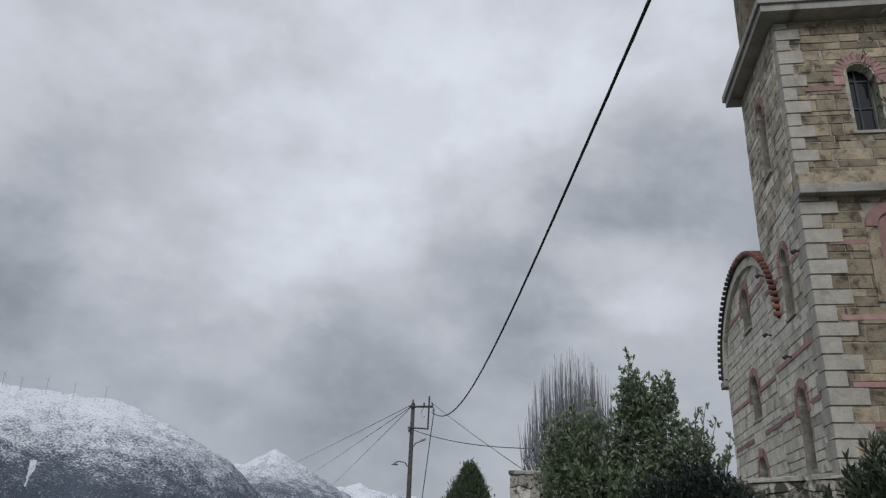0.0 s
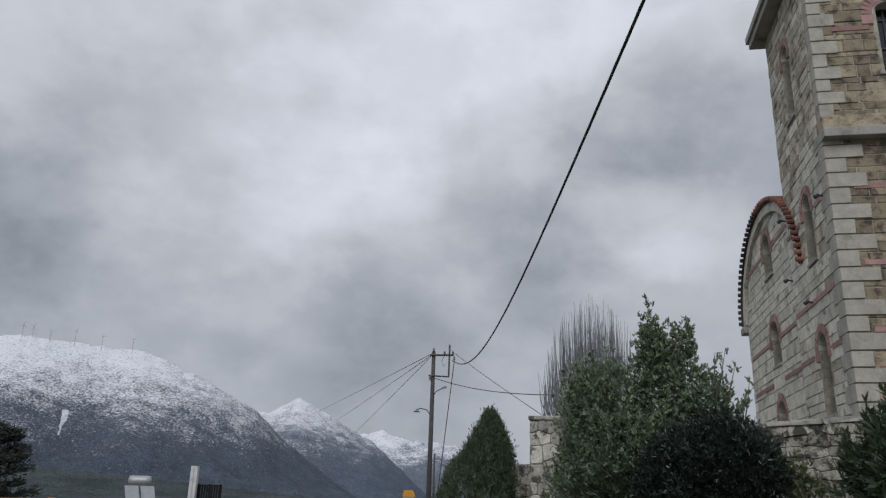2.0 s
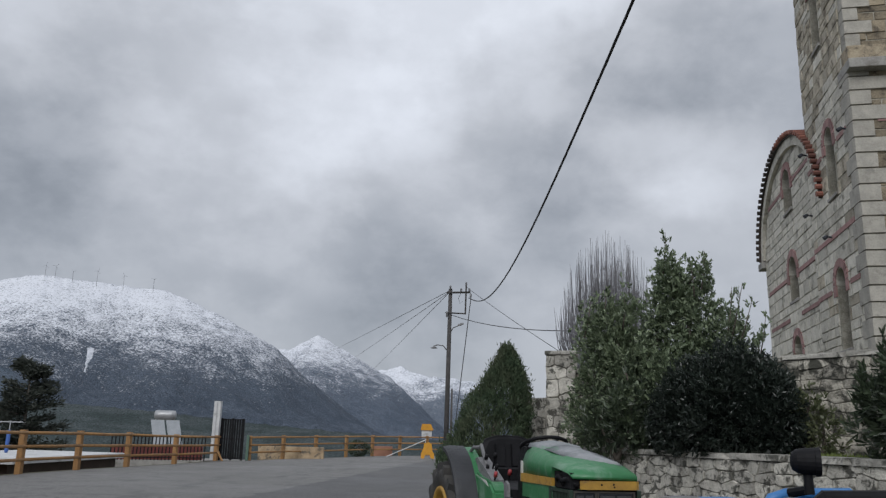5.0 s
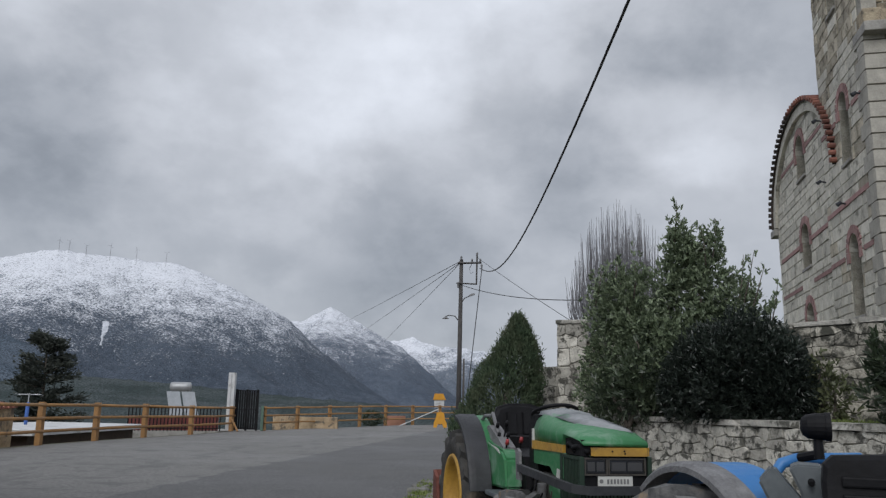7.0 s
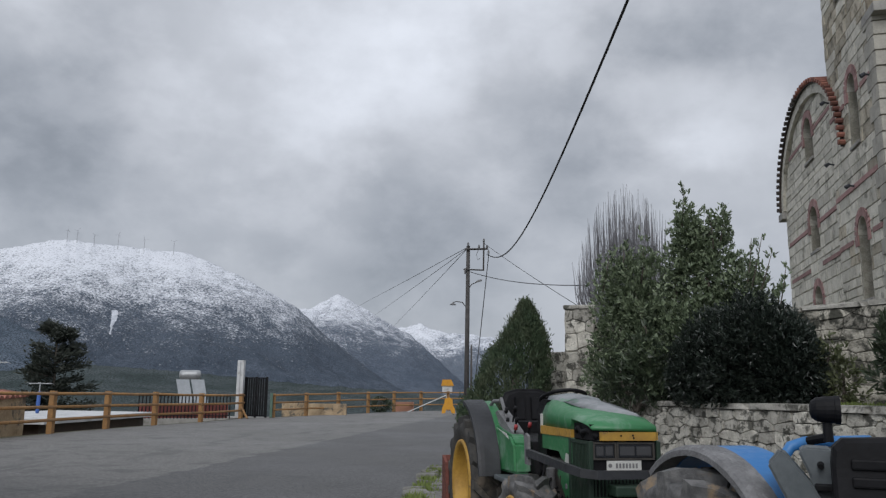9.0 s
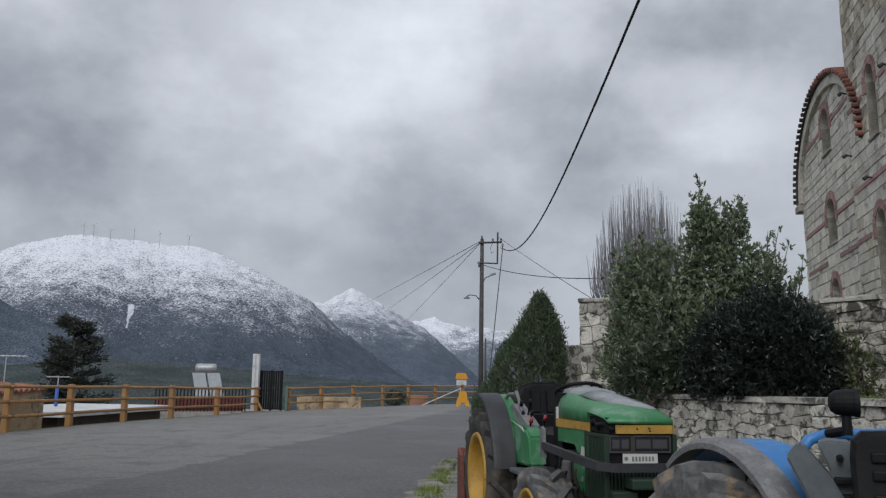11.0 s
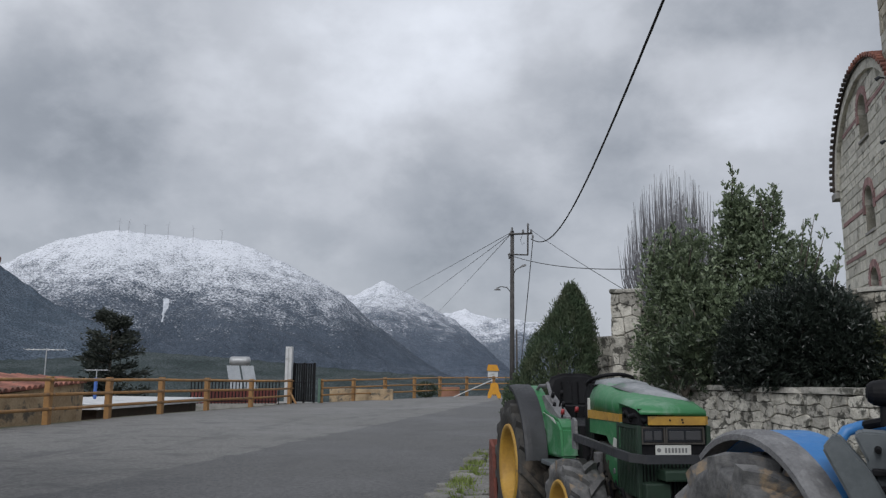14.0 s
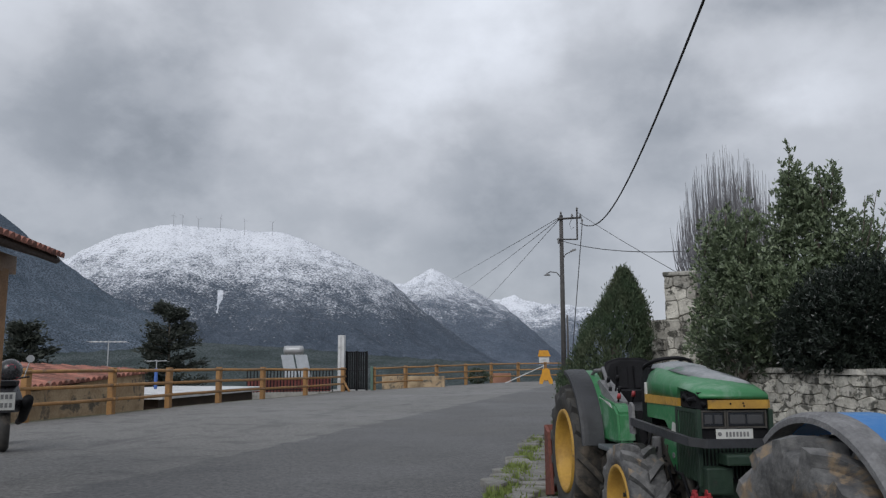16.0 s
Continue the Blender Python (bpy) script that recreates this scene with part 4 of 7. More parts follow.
def leafy_shrub(label, blobs, tips, leaves, length, width, material, seed, ragged, base_z, spread=1.0, shell=0.55, sprigs=()):
    """A shrub of leaf rosettes on twigs, its inside filled with shaded leaves; sprigs stand out of its outline."""
    at = (np.mean([b[0] for b in blobs]), np.mean([b[1] for b in blobs]), base_z)
    ob = thing("shrub", Matrix.Translation(at), label, "shrub")
    local = [(b[0] - at[0], b[1] - at[1], b[2] - base_z, b[3], b[4], b[5]) for b in blobs]
    p1, w1 = crown_points(local, tips, seed, shell, ragged, 0.7)
    p2, w2 = crown_points([(*b[:3], b[3] * 0.8, b[4] * 0.8, b[5] * 0.8) for b in local], tips * 3, seed + 1, 0.1, ragged, 0.3)
    a, d = whorls(p1, w1, leaves, spread, seed)
    pts, ways = [a, p2], [d, w2]
    for az, dist, z0, z1, reach in sprigs:
        rs = random.Random(int(az * 100))
        foot = Vector(polar(az - reach, dist, z0)) - Vector(at)
        tip = Vector(polar(az, dist, z1)) - Vector(at)
        bm = bmesh.new()
        pipe(bm, [foot, foot.lerp(tip, 0.5) + Vector((0.02, 0, 0.03)), tip], [0.012, 0.008, 0.003], 5)
        part("twig", bm, M_BARK, ob, smooth=True)
        sp, sw = [], []
        for i in range(11):
            q = foot.lerp(tip, 0.25 + 0.075 * i)
            off = Vector((rs.gauss(0, 0.07), rs.gauss(0, 0.05), rs.gauss(0, 0.04))) * (1.25 - 0.08 * i)
            sp.append(q + off)
            sw.append(off * 6 + Vector((0, 0, 1)))
        a, d = whorls(np.array(sp), np.array(sw), leaves, spread, seed + int(az))
        pts.append(a)
        ways.append(d)
    pts = np.concatenate(pts)
    pts[:, 2] = np.maximum(pts[:, 2], 0.02)
    leaf_part("crown", pts, np.concatenate(ways), length, width, material, ob, seed=seed)
    limbs(ob, (0, 0, 0), [Vector(b[:3]) + Vector((0, 0, b[5] * 0.5)) for b in local], 0.035, M_BARK)
    return ob


leafy_shrub("tall olive-green evergreen shrub with upright ragged tips behind the low wall",
            [blob(12.1, 11.7, 2.15, 0.36, 0.95), blob(13.2, 11.6, 2.85, 0.40, 0.62), blob(14.5, 11.5, 2.55, 0.45, 0.72), blob(15.8, 11.4, 2.0, 0.6, 0.85), blob(17.3, 11.3, 3.0, 0.40, 0.75), blob(17.4, 11.3, 3.65, 0.20, 0.42), blob(17.9, 11.3, 3.4, 0.34, 0.45),
             blob(19.4, 11.2, 3.0, 0.36, 0.55), blob(19.6, 11.2, 3.62, 0.17, 0.30), blob(21.0, 11.1, 2.7, 0.40, 0.45), blob(18.3, 11.3, 2.1, 0.8, 0.85), blob(11.4, 11.7, 1.6, 0.3, 0.45)],
            5200, 8, 0.064, 0.025, M_OLIVE, 4, 0.70, 1.12,
            sprigs=((17.3, 11.2, 3.6, 4.25, 0.3), (19.9, 11.1, 3.3, 3.92, 0.4), (18.8, 11.1, 3.3, 3.85, -0.3), (22.3, 10.9, 2.5, 3.42, 1.2), (21.6, 10.9, 2.6, 3.38, 0.6), (22.9, 10.9, 2.4, 3.22, 1.4), (23.7, 10.9, 2.2, 3.02, 0.9), (23.2, 10.9, 2.2, 2.72, 0.6),
                    (13.0, 11.5, 3.0, 3.52, 0.3), (11.9, 11.5, 2.8, 3.35, 0.5), (14.3, 11.4, 2.9, 3.4, 0.2)))
leafy_shrub("dense rounded dark green shrub hanging over the low wall",
            [blob(21.6, 10.1, 1.75, 0.74, 0.82, 0.5), blob(19.2, 10.4, 1.72, 0.6, 0.72, 0.45), blob(23.5, 9.95, 1.62, 0.42, 0.66, 0.4), blob(17.4, 10.6, 1.6, 0.36, 0.55)],
            6500, 7, 0.062, 0.017, M_DARKLEAF, 5, 0.13, 1.22, 1.1, 0.5)
leafy_shrub("oleander shrub with long narrow leaves",
            [blob(33.0, 8.3, 1.70, 0.66, 0.62), blob(31.3, 8.5, 1.55, 0.42, 0.55), blob(34.5, 8.3, 1.9, 0.7, 0.7)],
            1100, 7, 0.115, 0.024, M_OLEANDER, 6, 0.45, 1.12, 0.9,
            sprigs=((30.6, 8.3, 1.7, 2.35, 0.5), (32.0, 8.2, 1.9, 2.55, 0.3), (29.4, 8.4, 1.6, 2.05, 0.6)))
leafy_shrub("sparse yellow-green bush growing against the tall wall",
            [blob(26.6, 9.9, 1.5, 0.24, 0.38), blob(26.0, 9.95, 1.75, 0.16, 0.3)], 110, 6, 0.07, 0.028, M_PALELEAF, 7, 0.6, 1.12)
leafy_shrub("young grey-green shoots of oleander in front of the evergreen shrub",
            [blob(14.6, 11.0, 1.70, 0.42, 0.5), blob(12.4, 11.2, 1.5, 0.35, 0.35)], 230, 7, 0.11, 0.024, M_OLEANDER, 17, 0.6, 1.12)

# cypress: upright sprays in clumps on a cone that leans and bulges to one side
cyp = thing("cypress", Matrix.Translation(polar(4.75, 12.9)), "dense dark green conical cypress tree beside the road", "tree")
rng = np.random.default_rng(12)
CYP_Z, CYP_HALF, CYP_AZ = [0, 0.92, 1.75, 2.15, 2.45, 2.72], [0.76, 0.70, 0.54, 0.37, 0.20, 0.02], [4.0, 4.25, 5.1, 5.75, 5.85, 5.87]
n = 1500
cz0 = 2.70 * rng.random(n) ** 0.85
ang = rng.uniform(0, 2 * math.pi, n)
half = np.interp(cz0, CYP_Z, CYP_HALF) * rng.uniform(0.45, 1.0, n) ** 0.45
bump = np.array([noise.noise((math.cos(a) * 1.8, math.sin(a) * 1.8, q * 2.2)) for a, q in zip(ang, cz0)])
half *= 1 + 0.20 * bump
centre = np.c_[half * np.cos(ang) + (np.interp(cz0, CYP_Z, CYP_AZ) - 4.75) * 0.225, half * np.sin(ang), cz0 + 0.05]
way = np.c_[np.cos(ang) * 0.35, np.sin(ang) * 0.35, np.full(n, 1.0)]
pts = np.repeat(centre, 30, 0) + rng.normal(size=(30 * n, 3)) * (0.035, 0.035, 0.055)
ways = np.repeat(way, 30, 0) + rng.normal(size=(30 * n, 3)) * 0.42
pts[:, 2] = np.maximum(pts[:, 2], 0.01)
leaf_part("crown", pts, ways, 0.065, 0.016, M_CYPRESS, cyp, seed=3)
bm = bmesh.new()
pipe(bm, [(-0.1, 0, 0), (-0.02, 0, 0.8), (0.2, 0, 2.3)], [0.12, 0.10, 0.02], 8)
part("trunk", bm, M_BARK, cyp, smooth=True)

# bare pollarded tree with upright whips, behind the wall
bare = thing("bare_tree", Matrix.Translation(polar(13.2, 17.5)), "bare pollarded tree with a fan of grey upright whips", "tree")
bm = bmesh.new()
pipe(bm, [(0, 0, 0), (0.04, 0, 1.2), (0, 0, 2.5), (0.02, 0, 3.0)], [0.2, 0.17, 0.2, 0.12], 10)
part("trunk", bm, M_BARK, bare, smooth=True)
rng = random.Random(77)
bm = bmesh.new()
for i in range(480):
    a, q = rng.uniform(0, 2 * math.pi), rng.random() ** 0.55
    sx, sy = math.cos(a) * q, math.sin(a) * q
    top = 5.85 - 1.75 * q ** 2.4 + rng.uniform(-0.75, 0.12)
    b0 = Vector((sx * 0.42, sy * 0.42, 2.5 + 0.4 * (1 - q)))
    b1 = Vector((sx * 0.92, sy * 0.92, b0.z + 0.35 + 0.25 * (1 - q)))
    b3 = Vector((sx * 1.16 + rng.uniform(-0.06, 0.06), sy * 1.16, top))
    b2 = b1.lerp(b3, 0.5) + Vector((sx * 0.10 + rng.uniform(-0.03, 0.03), sy * 0.10, 0))
    pipe(bm, [b0, b1, b2, b3], [0.014, 0.011, 0.008, 0.003], 4)
    for _ in range(2):
        s0 = b1.lerp(b3, rng.uniform(0.1, 0.7))
        pipe(bm, [s0, s0 + Vector((rng.uniform(-0.10, 0.10), rng.uniform(-0.1, 0.1), rng.uniform(0.25, 0.6)))], [0.005, 0.002], 3)
tagged(part("crown", bm, M_WHIP, bare, "grey bare shoots"), kind="stuff")

# dark conifers in the village below
def conifer(az, dist, base, top, half, seed, label):
    t = thing("conifer", Matrix.Translation(polar(az, dist, base)), label, "tree")
    hgt = top - base
    bm = bmesh.new()
    pipe(bm, [(0, 0, 0), (0.1, 0, hgt * 0.5), (0, 0, hgt * 0.95)], [0.22, 0.15, 0.03], 7)
    part("trunk", bm, M_BARK, t, smooth=True)
    r2 = random.Random(seed)
    pts, ways = [], []
    for i in range(64):
        q = r2.uniform(0.36, 1.0)
        a = r2.uniform(0, 2 * math.pi)
        reach = half * (1.03 - q) ** 0.6 * r2.uniform(0.45, 1.15) + 0.15
        z0 = hgt * q
        if i < 26:
            bm = bmesh.new()
            pipe(bm, [(0, 0, z0 - 0.2), (math.cos(a) * reach * 0.6, math.sin(a) * reach * 0.6, z0), (math.cos(a) * reach, math.sin(a) * reach, z0 + 0.15)], [0.05, 0.03, 0.012], 5)
            part("limb", bm, M_BARK, t, smooth=True)
        for _ in range(150):
            f = r2.random() ** 0.7
            pts.append((math.cos(a) * reach * f + r2.gauss(0, 0.20), math.sin(a) * reach * f + r2.gauss(0, 0.20), z0 + 0.35 * f * f + r2.gauss(0, 0.12)))
            ways.append((math.cos(a) + r2.gauss(0, 0.5), math.sin(a) + r2.gauss(0, 0.5), 0.4 + r2.gauss(0, 0.4)))
    leaf_part("crown", pts, ways, 0.30, 0.10, M_CONIFER, t, seed=seed)


conifer(-26.2, 55.0, -5.0, 5.0, 4.0, 5, "dark ragged conifer rising from the village below the road")
conifer(-35.0, 50.0, -5.0, 3.3, 2.8, 9, "dark rounded conifer behind the tiled house")


# ---- tractors ----
M_GREEN = surface("faded_green_paint", (0.028, 0.155, 0.055), (0.04, 0.20, 0.08), 3.5, 30, 0.5, 0.10, stain=(0.15, 0.27, 0.185), stain_scale=3.5, stain_at=(0.50, 0.66), gloss=0.06)
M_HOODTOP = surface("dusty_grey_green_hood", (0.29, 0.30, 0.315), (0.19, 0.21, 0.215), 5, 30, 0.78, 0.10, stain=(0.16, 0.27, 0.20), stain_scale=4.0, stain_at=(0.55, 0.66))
M_YELLOW = surface("yellow_paint", (0.46, 0.27, 0.04), (0.33, 0.185, 0.035), 5, 35, 0.6, 0.12, stain=(0.20, 0.12, 0.04), stain_scale=7, stain_at=(0.56, 0.70))
M_BLACK = surface("black_plastic", (0.006, 0.006, 0.007), (0.014, 0.014, 0.016), 4, 30, 0.6, 0.12, spec=0.15)
M_FENDER = surface("grey_black_plastic", (0.016, 0.017, 0.020), (0.034, 0.036, 0.041), 4, 30, 0.6, 0.15)
M_GREYPLASTIC = surface("grey_worn_plastic", (0.19, 0.19, 0.195), (0.12, 0.12, 0.125), 9, 60, 0.65, 0.35, stain=(0.25, 0.25, 0.255), stain_scale=6)
M_TYRE = surface("dusty_tyre_rubber", (0.024, 0.024, 0.024), (0.062, 0.058, 0.052), 4, 28, 0.85, 0.3, stain=(0.16, 0.13, 0.10), stain_scale=2.5, stain_at=(0.55, 0.72))
M_MUDTYRE = surface("muddy_tyre_rubber", (0.042, 0.043, 0.046), (0.15, 0.148, 0.146), 6, 34, 0.75, 0.4, stain=(0.21, 0.155, 0.10), stain_scale=5, stain_at=(0.53, 0.64))
M_IRON = surface("greasy_cast_iron", (0.03, 0.028, 0.026), (0.07, 0.062, 0.052), 6, 40, 0.6, 0.3, stain=(0.12, 0.09, 0.06), stain_scale=4)
M_BLUE = surface("blue_paint", (0.028, 0.16, 0.42), (0.05, 0.20, 0.46), 5, 30, 0.5, 0.10, stain=(0.14, 0.24, 0.40), stain_scale=5, stain_at=(0.56, 0.72), gloss=0.06)
M_CONSOLE = surface("grey_green_plastic", (0.11, 0.125, 0.135), (0.07, 0.082, 0.09), 4, 30, 0.55, 0.1)
M_REDKNOB = surface("red_plastic", (0.36, 0.035, 0.04), (0.25, 0.025, 0.03), 5, 30, 0.45, 0.05)
M_RUST = surface("rusty_red_metal", (0.17, 0.045, 0.03), (0.10, 0.035, 0.025), 4, 30, 0.75, 0.3)
M_PLATE = surface("white_plate", (0.55, 0.55, 0.52), (0.45, 0.45, 0.43), 5, 40, 0.5, 0.05)
M_INK = surface("grey_ink", (0.14, 0.14, 0.14), (0.2, 0.2, 0.2), 8, 40, 0.6, 0.0)
M_DARKGREEN = surface("grimy_green_paint", (0.009, 0.023, 0.014), (0.016, 0.036, 0.022), 4, 25, 0.55, 0.1, stain=(0.03, 0.03, 0.025), stain_scale=6)
M_LENS = glassy("lamp_lens", (0.025, 0.026, 0.028), 0.2)
M_REFLECTOR = glassy("dull_reflector", (0.06, 0.06, 0.062), 0.3)


def tractor_wheel(parent, at, radius, width, rim_r, rim_mat, tyre_mat, lugs, name, out=1):
    """A lugged tyre on a dished rim; the axle lies along local x, the outer side is towards out."""
    w = _empty(name, Matrix.Translation(at))
    w.parent = parent
    hw = width / 2
    prof = [(rim_r, -hw * 0.72), (rim_r * 1.12, -hw * 0.9), (radius * 0.80, -hw), (radius * 0.87, -hw * 0.94), (radius * 0.905, -hw * 0.6), (radius * 0.915, 0),
            (radius * 0.905, hw * 0.6), (radius * 0.87, hw * 0.94), (radius * 0.80, hw), (rim_r * 1.12, hw * 0.9), (rim_r, hw * 0.72)]
    n = 40
    bm = bmesh.new()
    loft(bm, [[(x, r * math.cos(2 * math.pi * i / n), r * math.sin(2 * math.pi * i / n)) for r, x in prof] for i in range(n + 1)], closed=False, caps=False)
    bmesh.ops.remove_doubles(bm, verts=bm.verts[:], dist=0.0005)
    tyre = part("tyre", bm, tyre_mat, w, smooth=True)
    # chevron lugs: each a bent bar from the middle of the tread to its shoulder
    def lug(sgn):
        b = bmesh.new()
        rings = []
        for f in (0.0, 0.35, 0.7, 1.0, 1.12):
            x = sgn * (f - 0.03) * hw if f <= 1 else sgn * hw * 0.99
            a0 = -0.36 * min(f, 1.0)
            rr = radius * (0.90 if f < 0.9 else (0.85 if f <= 1 else 0.76))
            tp = radius * (1.0 if f < 0.9 else (0.965 if f <= 1 else 0.82))
            t = 1.25 / lugs
            rings.append([(x, r * math.sin(a0 + da), r * math.cos(a0 + da)) for r, da in ((rr, -t), (tp, -t * 0.72), (tp, t * 0.72), (rr, t))])
        loft(b, rings)
        return mesh_of("lug", b, tyre_mat)
    pair = (lug(-1), lug(1))
    for i in range(lugs):
        for s_, me in enumerate(pair):
            piece("lug", me, tyre, Matrix.Rotation(2 * math.pi * (i + 0.5 * s_) / lugs, 4, "X"))
    # rim: flange, barrel and a dished disc with bolts
    bm = bmesh.new()
    rp = [(rim_r * 1.12, hw * 0.86), (rim_r * 1.10, hw * 0.97), (rim_r * 1.03, hw * 0.99), (rim_r * 0.97, hw * 0.86), (rim_r * 0.92, hw * 0.45), (rim_r * 0.64, hw * 0.18), (rim_r * 0.42, hw * 0.26), (rim_r * 0.16, hw * 0.26), (0.001, hw * 0.26)]
    loft(bm, [[(out * x, r * math.cos(2 * math.pi * i / n), r * math.sin(2 * math.pi * i / n)) for r, x in rp] for i in range(n + 1)], closed=False, caps=False)
    bmesh.ops.remove_doubles(bm, verts=bm.verts[:], dist=0.0004)
    rim = part("rim", bm, rim_mat, w, smooth=True)
    bm = bmesh.new()
    rod(bm, (out * hw * 0.2, 0, 0), (out * hw * 0.55, 0, 0), rim_r * 0.2, rim_r * 0.17, 14)
    part("hub", bm, M_IRON, w)
    b = bmesh.new()
    rod(b, (0, 0, 0), (out * 0.035, 0, 0), 0.016, 0.014, 6)
    bolt = mesh_of("bolt", b, M_IRON)
    for i in range(8):
        a = 2 * math.pi * i / 8
        piece("bolt", bolt, rim, Matrix.Translation((out * hw * 0.25, rim_r * 0.32 * math.cos(a), rim_r * 0.32 * math.sin(a))))
    return w


def fender(parent, x0, x1, radius, a0, a1, axle_z, material, name, label="", drop=0.0, thick=0.025, y=0.0):
    """A curved sheet over a wheel from angle a0 (rear) to a1 (front), degrees from the top."""
    bm = bmesh.new()
    n = 20
    rings = []
    for i in range(n + 1):
        a = radians(a0 + (a1 - a0) * i / n)
        def p(x, r):
            return (x, y + r * math.sin(a), axle_z + r * math.cos(a))
        ro = radius
        rings.append([p(x0, ro - thick - drop), p(x0, ro - drop), p(x0 + (x1 - x0) * 0.12, ro - drop * 0.3), p(x0 + (x1 - x0) * 0.3, ro), p(x1, ro), p(x1, ro - thick), p(x0 + (x1 - x0) * 0.3, ro - thick), p(x0 + (x1 - x0) * 0.12, ro - thick - drop * 0.3)])
    loft(bm, rings)
    return part(name, bm, material, parent, label, smooth=False)


GREEN_AT = pose(0.692, 7.417, 0, 0, 0, 191)
green = thing("tractor", GREEN_AT, "green orchard tractor with a yellow stripe and open driver's seat", "tractor")
# wheels: local y forward, x to its right
R_T, AXLE = 0.575, 0.08
for sx in (1, -1):
    tractor_wheel(green, (sx * 0.37, AXLE, R_T), R_T, 0.40, 0.325, M_YELLOW, M_TYRE, 15, "rear_wheel", sx)
    tractor_wheel(green, (sx * 0.45, 1.76, 0.40), 0.40, 0.26, 0.235, M_YELLOW, M_MUDTYRE, 13, "front_wheel", sx)
    fender(green, sx * 0.56, sx * 0.38, 0.715, 6, 81, R_T, M_FENDER, "fender", "black plastic rear fender", drop=0.012, thick=0.03, y=AXLE)
    fender(green, sx * 0.379, sx * 0.29, 0.70, -30, 60, R_T, M_GREEN, "inner_fender", "green inner fender", y=AXLE)
    # green guard in front of the rear wheel, its upper corner cut away
    bm = bmesh.new()
    prism(bm, [(0.60, 0.72), (0.52, 0.92), (0.50, 1.10), (0.66, 1.06), (1.02, 1.02), (1.12, 0.96), (1.16, 0.74)], "x", sx * 0.24, sx * 0.37)
    bmesh.ops.bevel(bm, geom=bm.edges[:], offset=0.018, segments=2, affect="EDGES")
    guard = part("step_guard", bm, M_GREEN, green, "scuffed green guard")
    bm = bmesh.new()
    prism(bm, [(0.62, 1.062), (0.70, 1.052), (0.92, 1.030), (1.00, 0.99), (0.94, 1.0), (0.80, 1.035)], "x", sx * 0.368, sx * 0.373)
    part("scuff", bm, M_PLATE, guard, "bare patch where the paint has gone")
    bm = bmesh.new()
    box(bm, sx * 0.34 - 0.12, sx * 0.34 + 0.12, 0.86, 1.20, 0.675, 0.71, 0.01)
    part("footstep", bm, M_CONSOLE, green, "grey steel footstep")
# hood: rounded shell above the stripe, one front corner broken away
def hood_ring(y, half, zlo, zhi, crown, broken=None):
    return [(-half, y, zlo), (-half, y, zhi), (-half * 0.86, y, zhi + crown * 0.55), (-half * 0.5, y, zhi + crown * 0.92), (0, y, zhi + crown), (half * 0.5, y, zhi + crown * 0.92), (half * 0.86, y, zhi + crown * 0.55), (half, y, zhi), (half, y, broken or zlo)]


bm = bmesh.new()
loft(bm, [hood_ring(1.40, 0.225, 1.118, 1.20, 0.14), hood_ring(1.55, 0.232, 1.116, 1.205, 0.125), hood_ring(1.80, 0.236, 1.115, 1.20, 0.085), hood_ring(2.05, 0.238, 1.115, 1.19, 0.065), hood_ring(2.065, 0.238, 1.115, 1.188, 0.063, 1.183),
          hood_ring(2.22, 0.235, 1.115, 1.172, 0.052, 1.168), hood_ring(2.33, 0.228, 1.115, 1.155, 0.035, 1.152), hood_ring(2.375, 0.216, 1.115, 1.14, 0.02, 1.125)])
part("hood", bm, M_GREEN, green, "faded green hood", smooth=True)
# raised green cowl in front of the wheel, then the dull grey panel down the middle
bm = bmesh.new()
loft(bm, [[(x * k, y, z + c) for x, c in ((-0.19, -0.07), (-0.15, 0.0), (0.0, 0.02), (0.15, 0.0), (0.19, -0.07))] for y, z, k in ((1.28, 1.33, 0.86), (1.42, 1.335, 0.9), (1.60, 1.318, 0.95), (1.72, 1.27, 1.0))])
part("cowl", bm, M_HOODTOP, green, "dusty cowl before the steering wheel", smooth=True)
def top_ring(y, lo, hi, z, crown):
    return [(lo, y, z - 0.018), (lo * 0.6 + hi * 0.4, y, z + crown * 0.8), ((lo + hi) / 2, y, z + crown), (lo * 0.3 + hi * 0.7, y, z + crown * 0.7), (hi, y, z - 0.012), ((lo + hi) / 2, y, z - 0.04)]


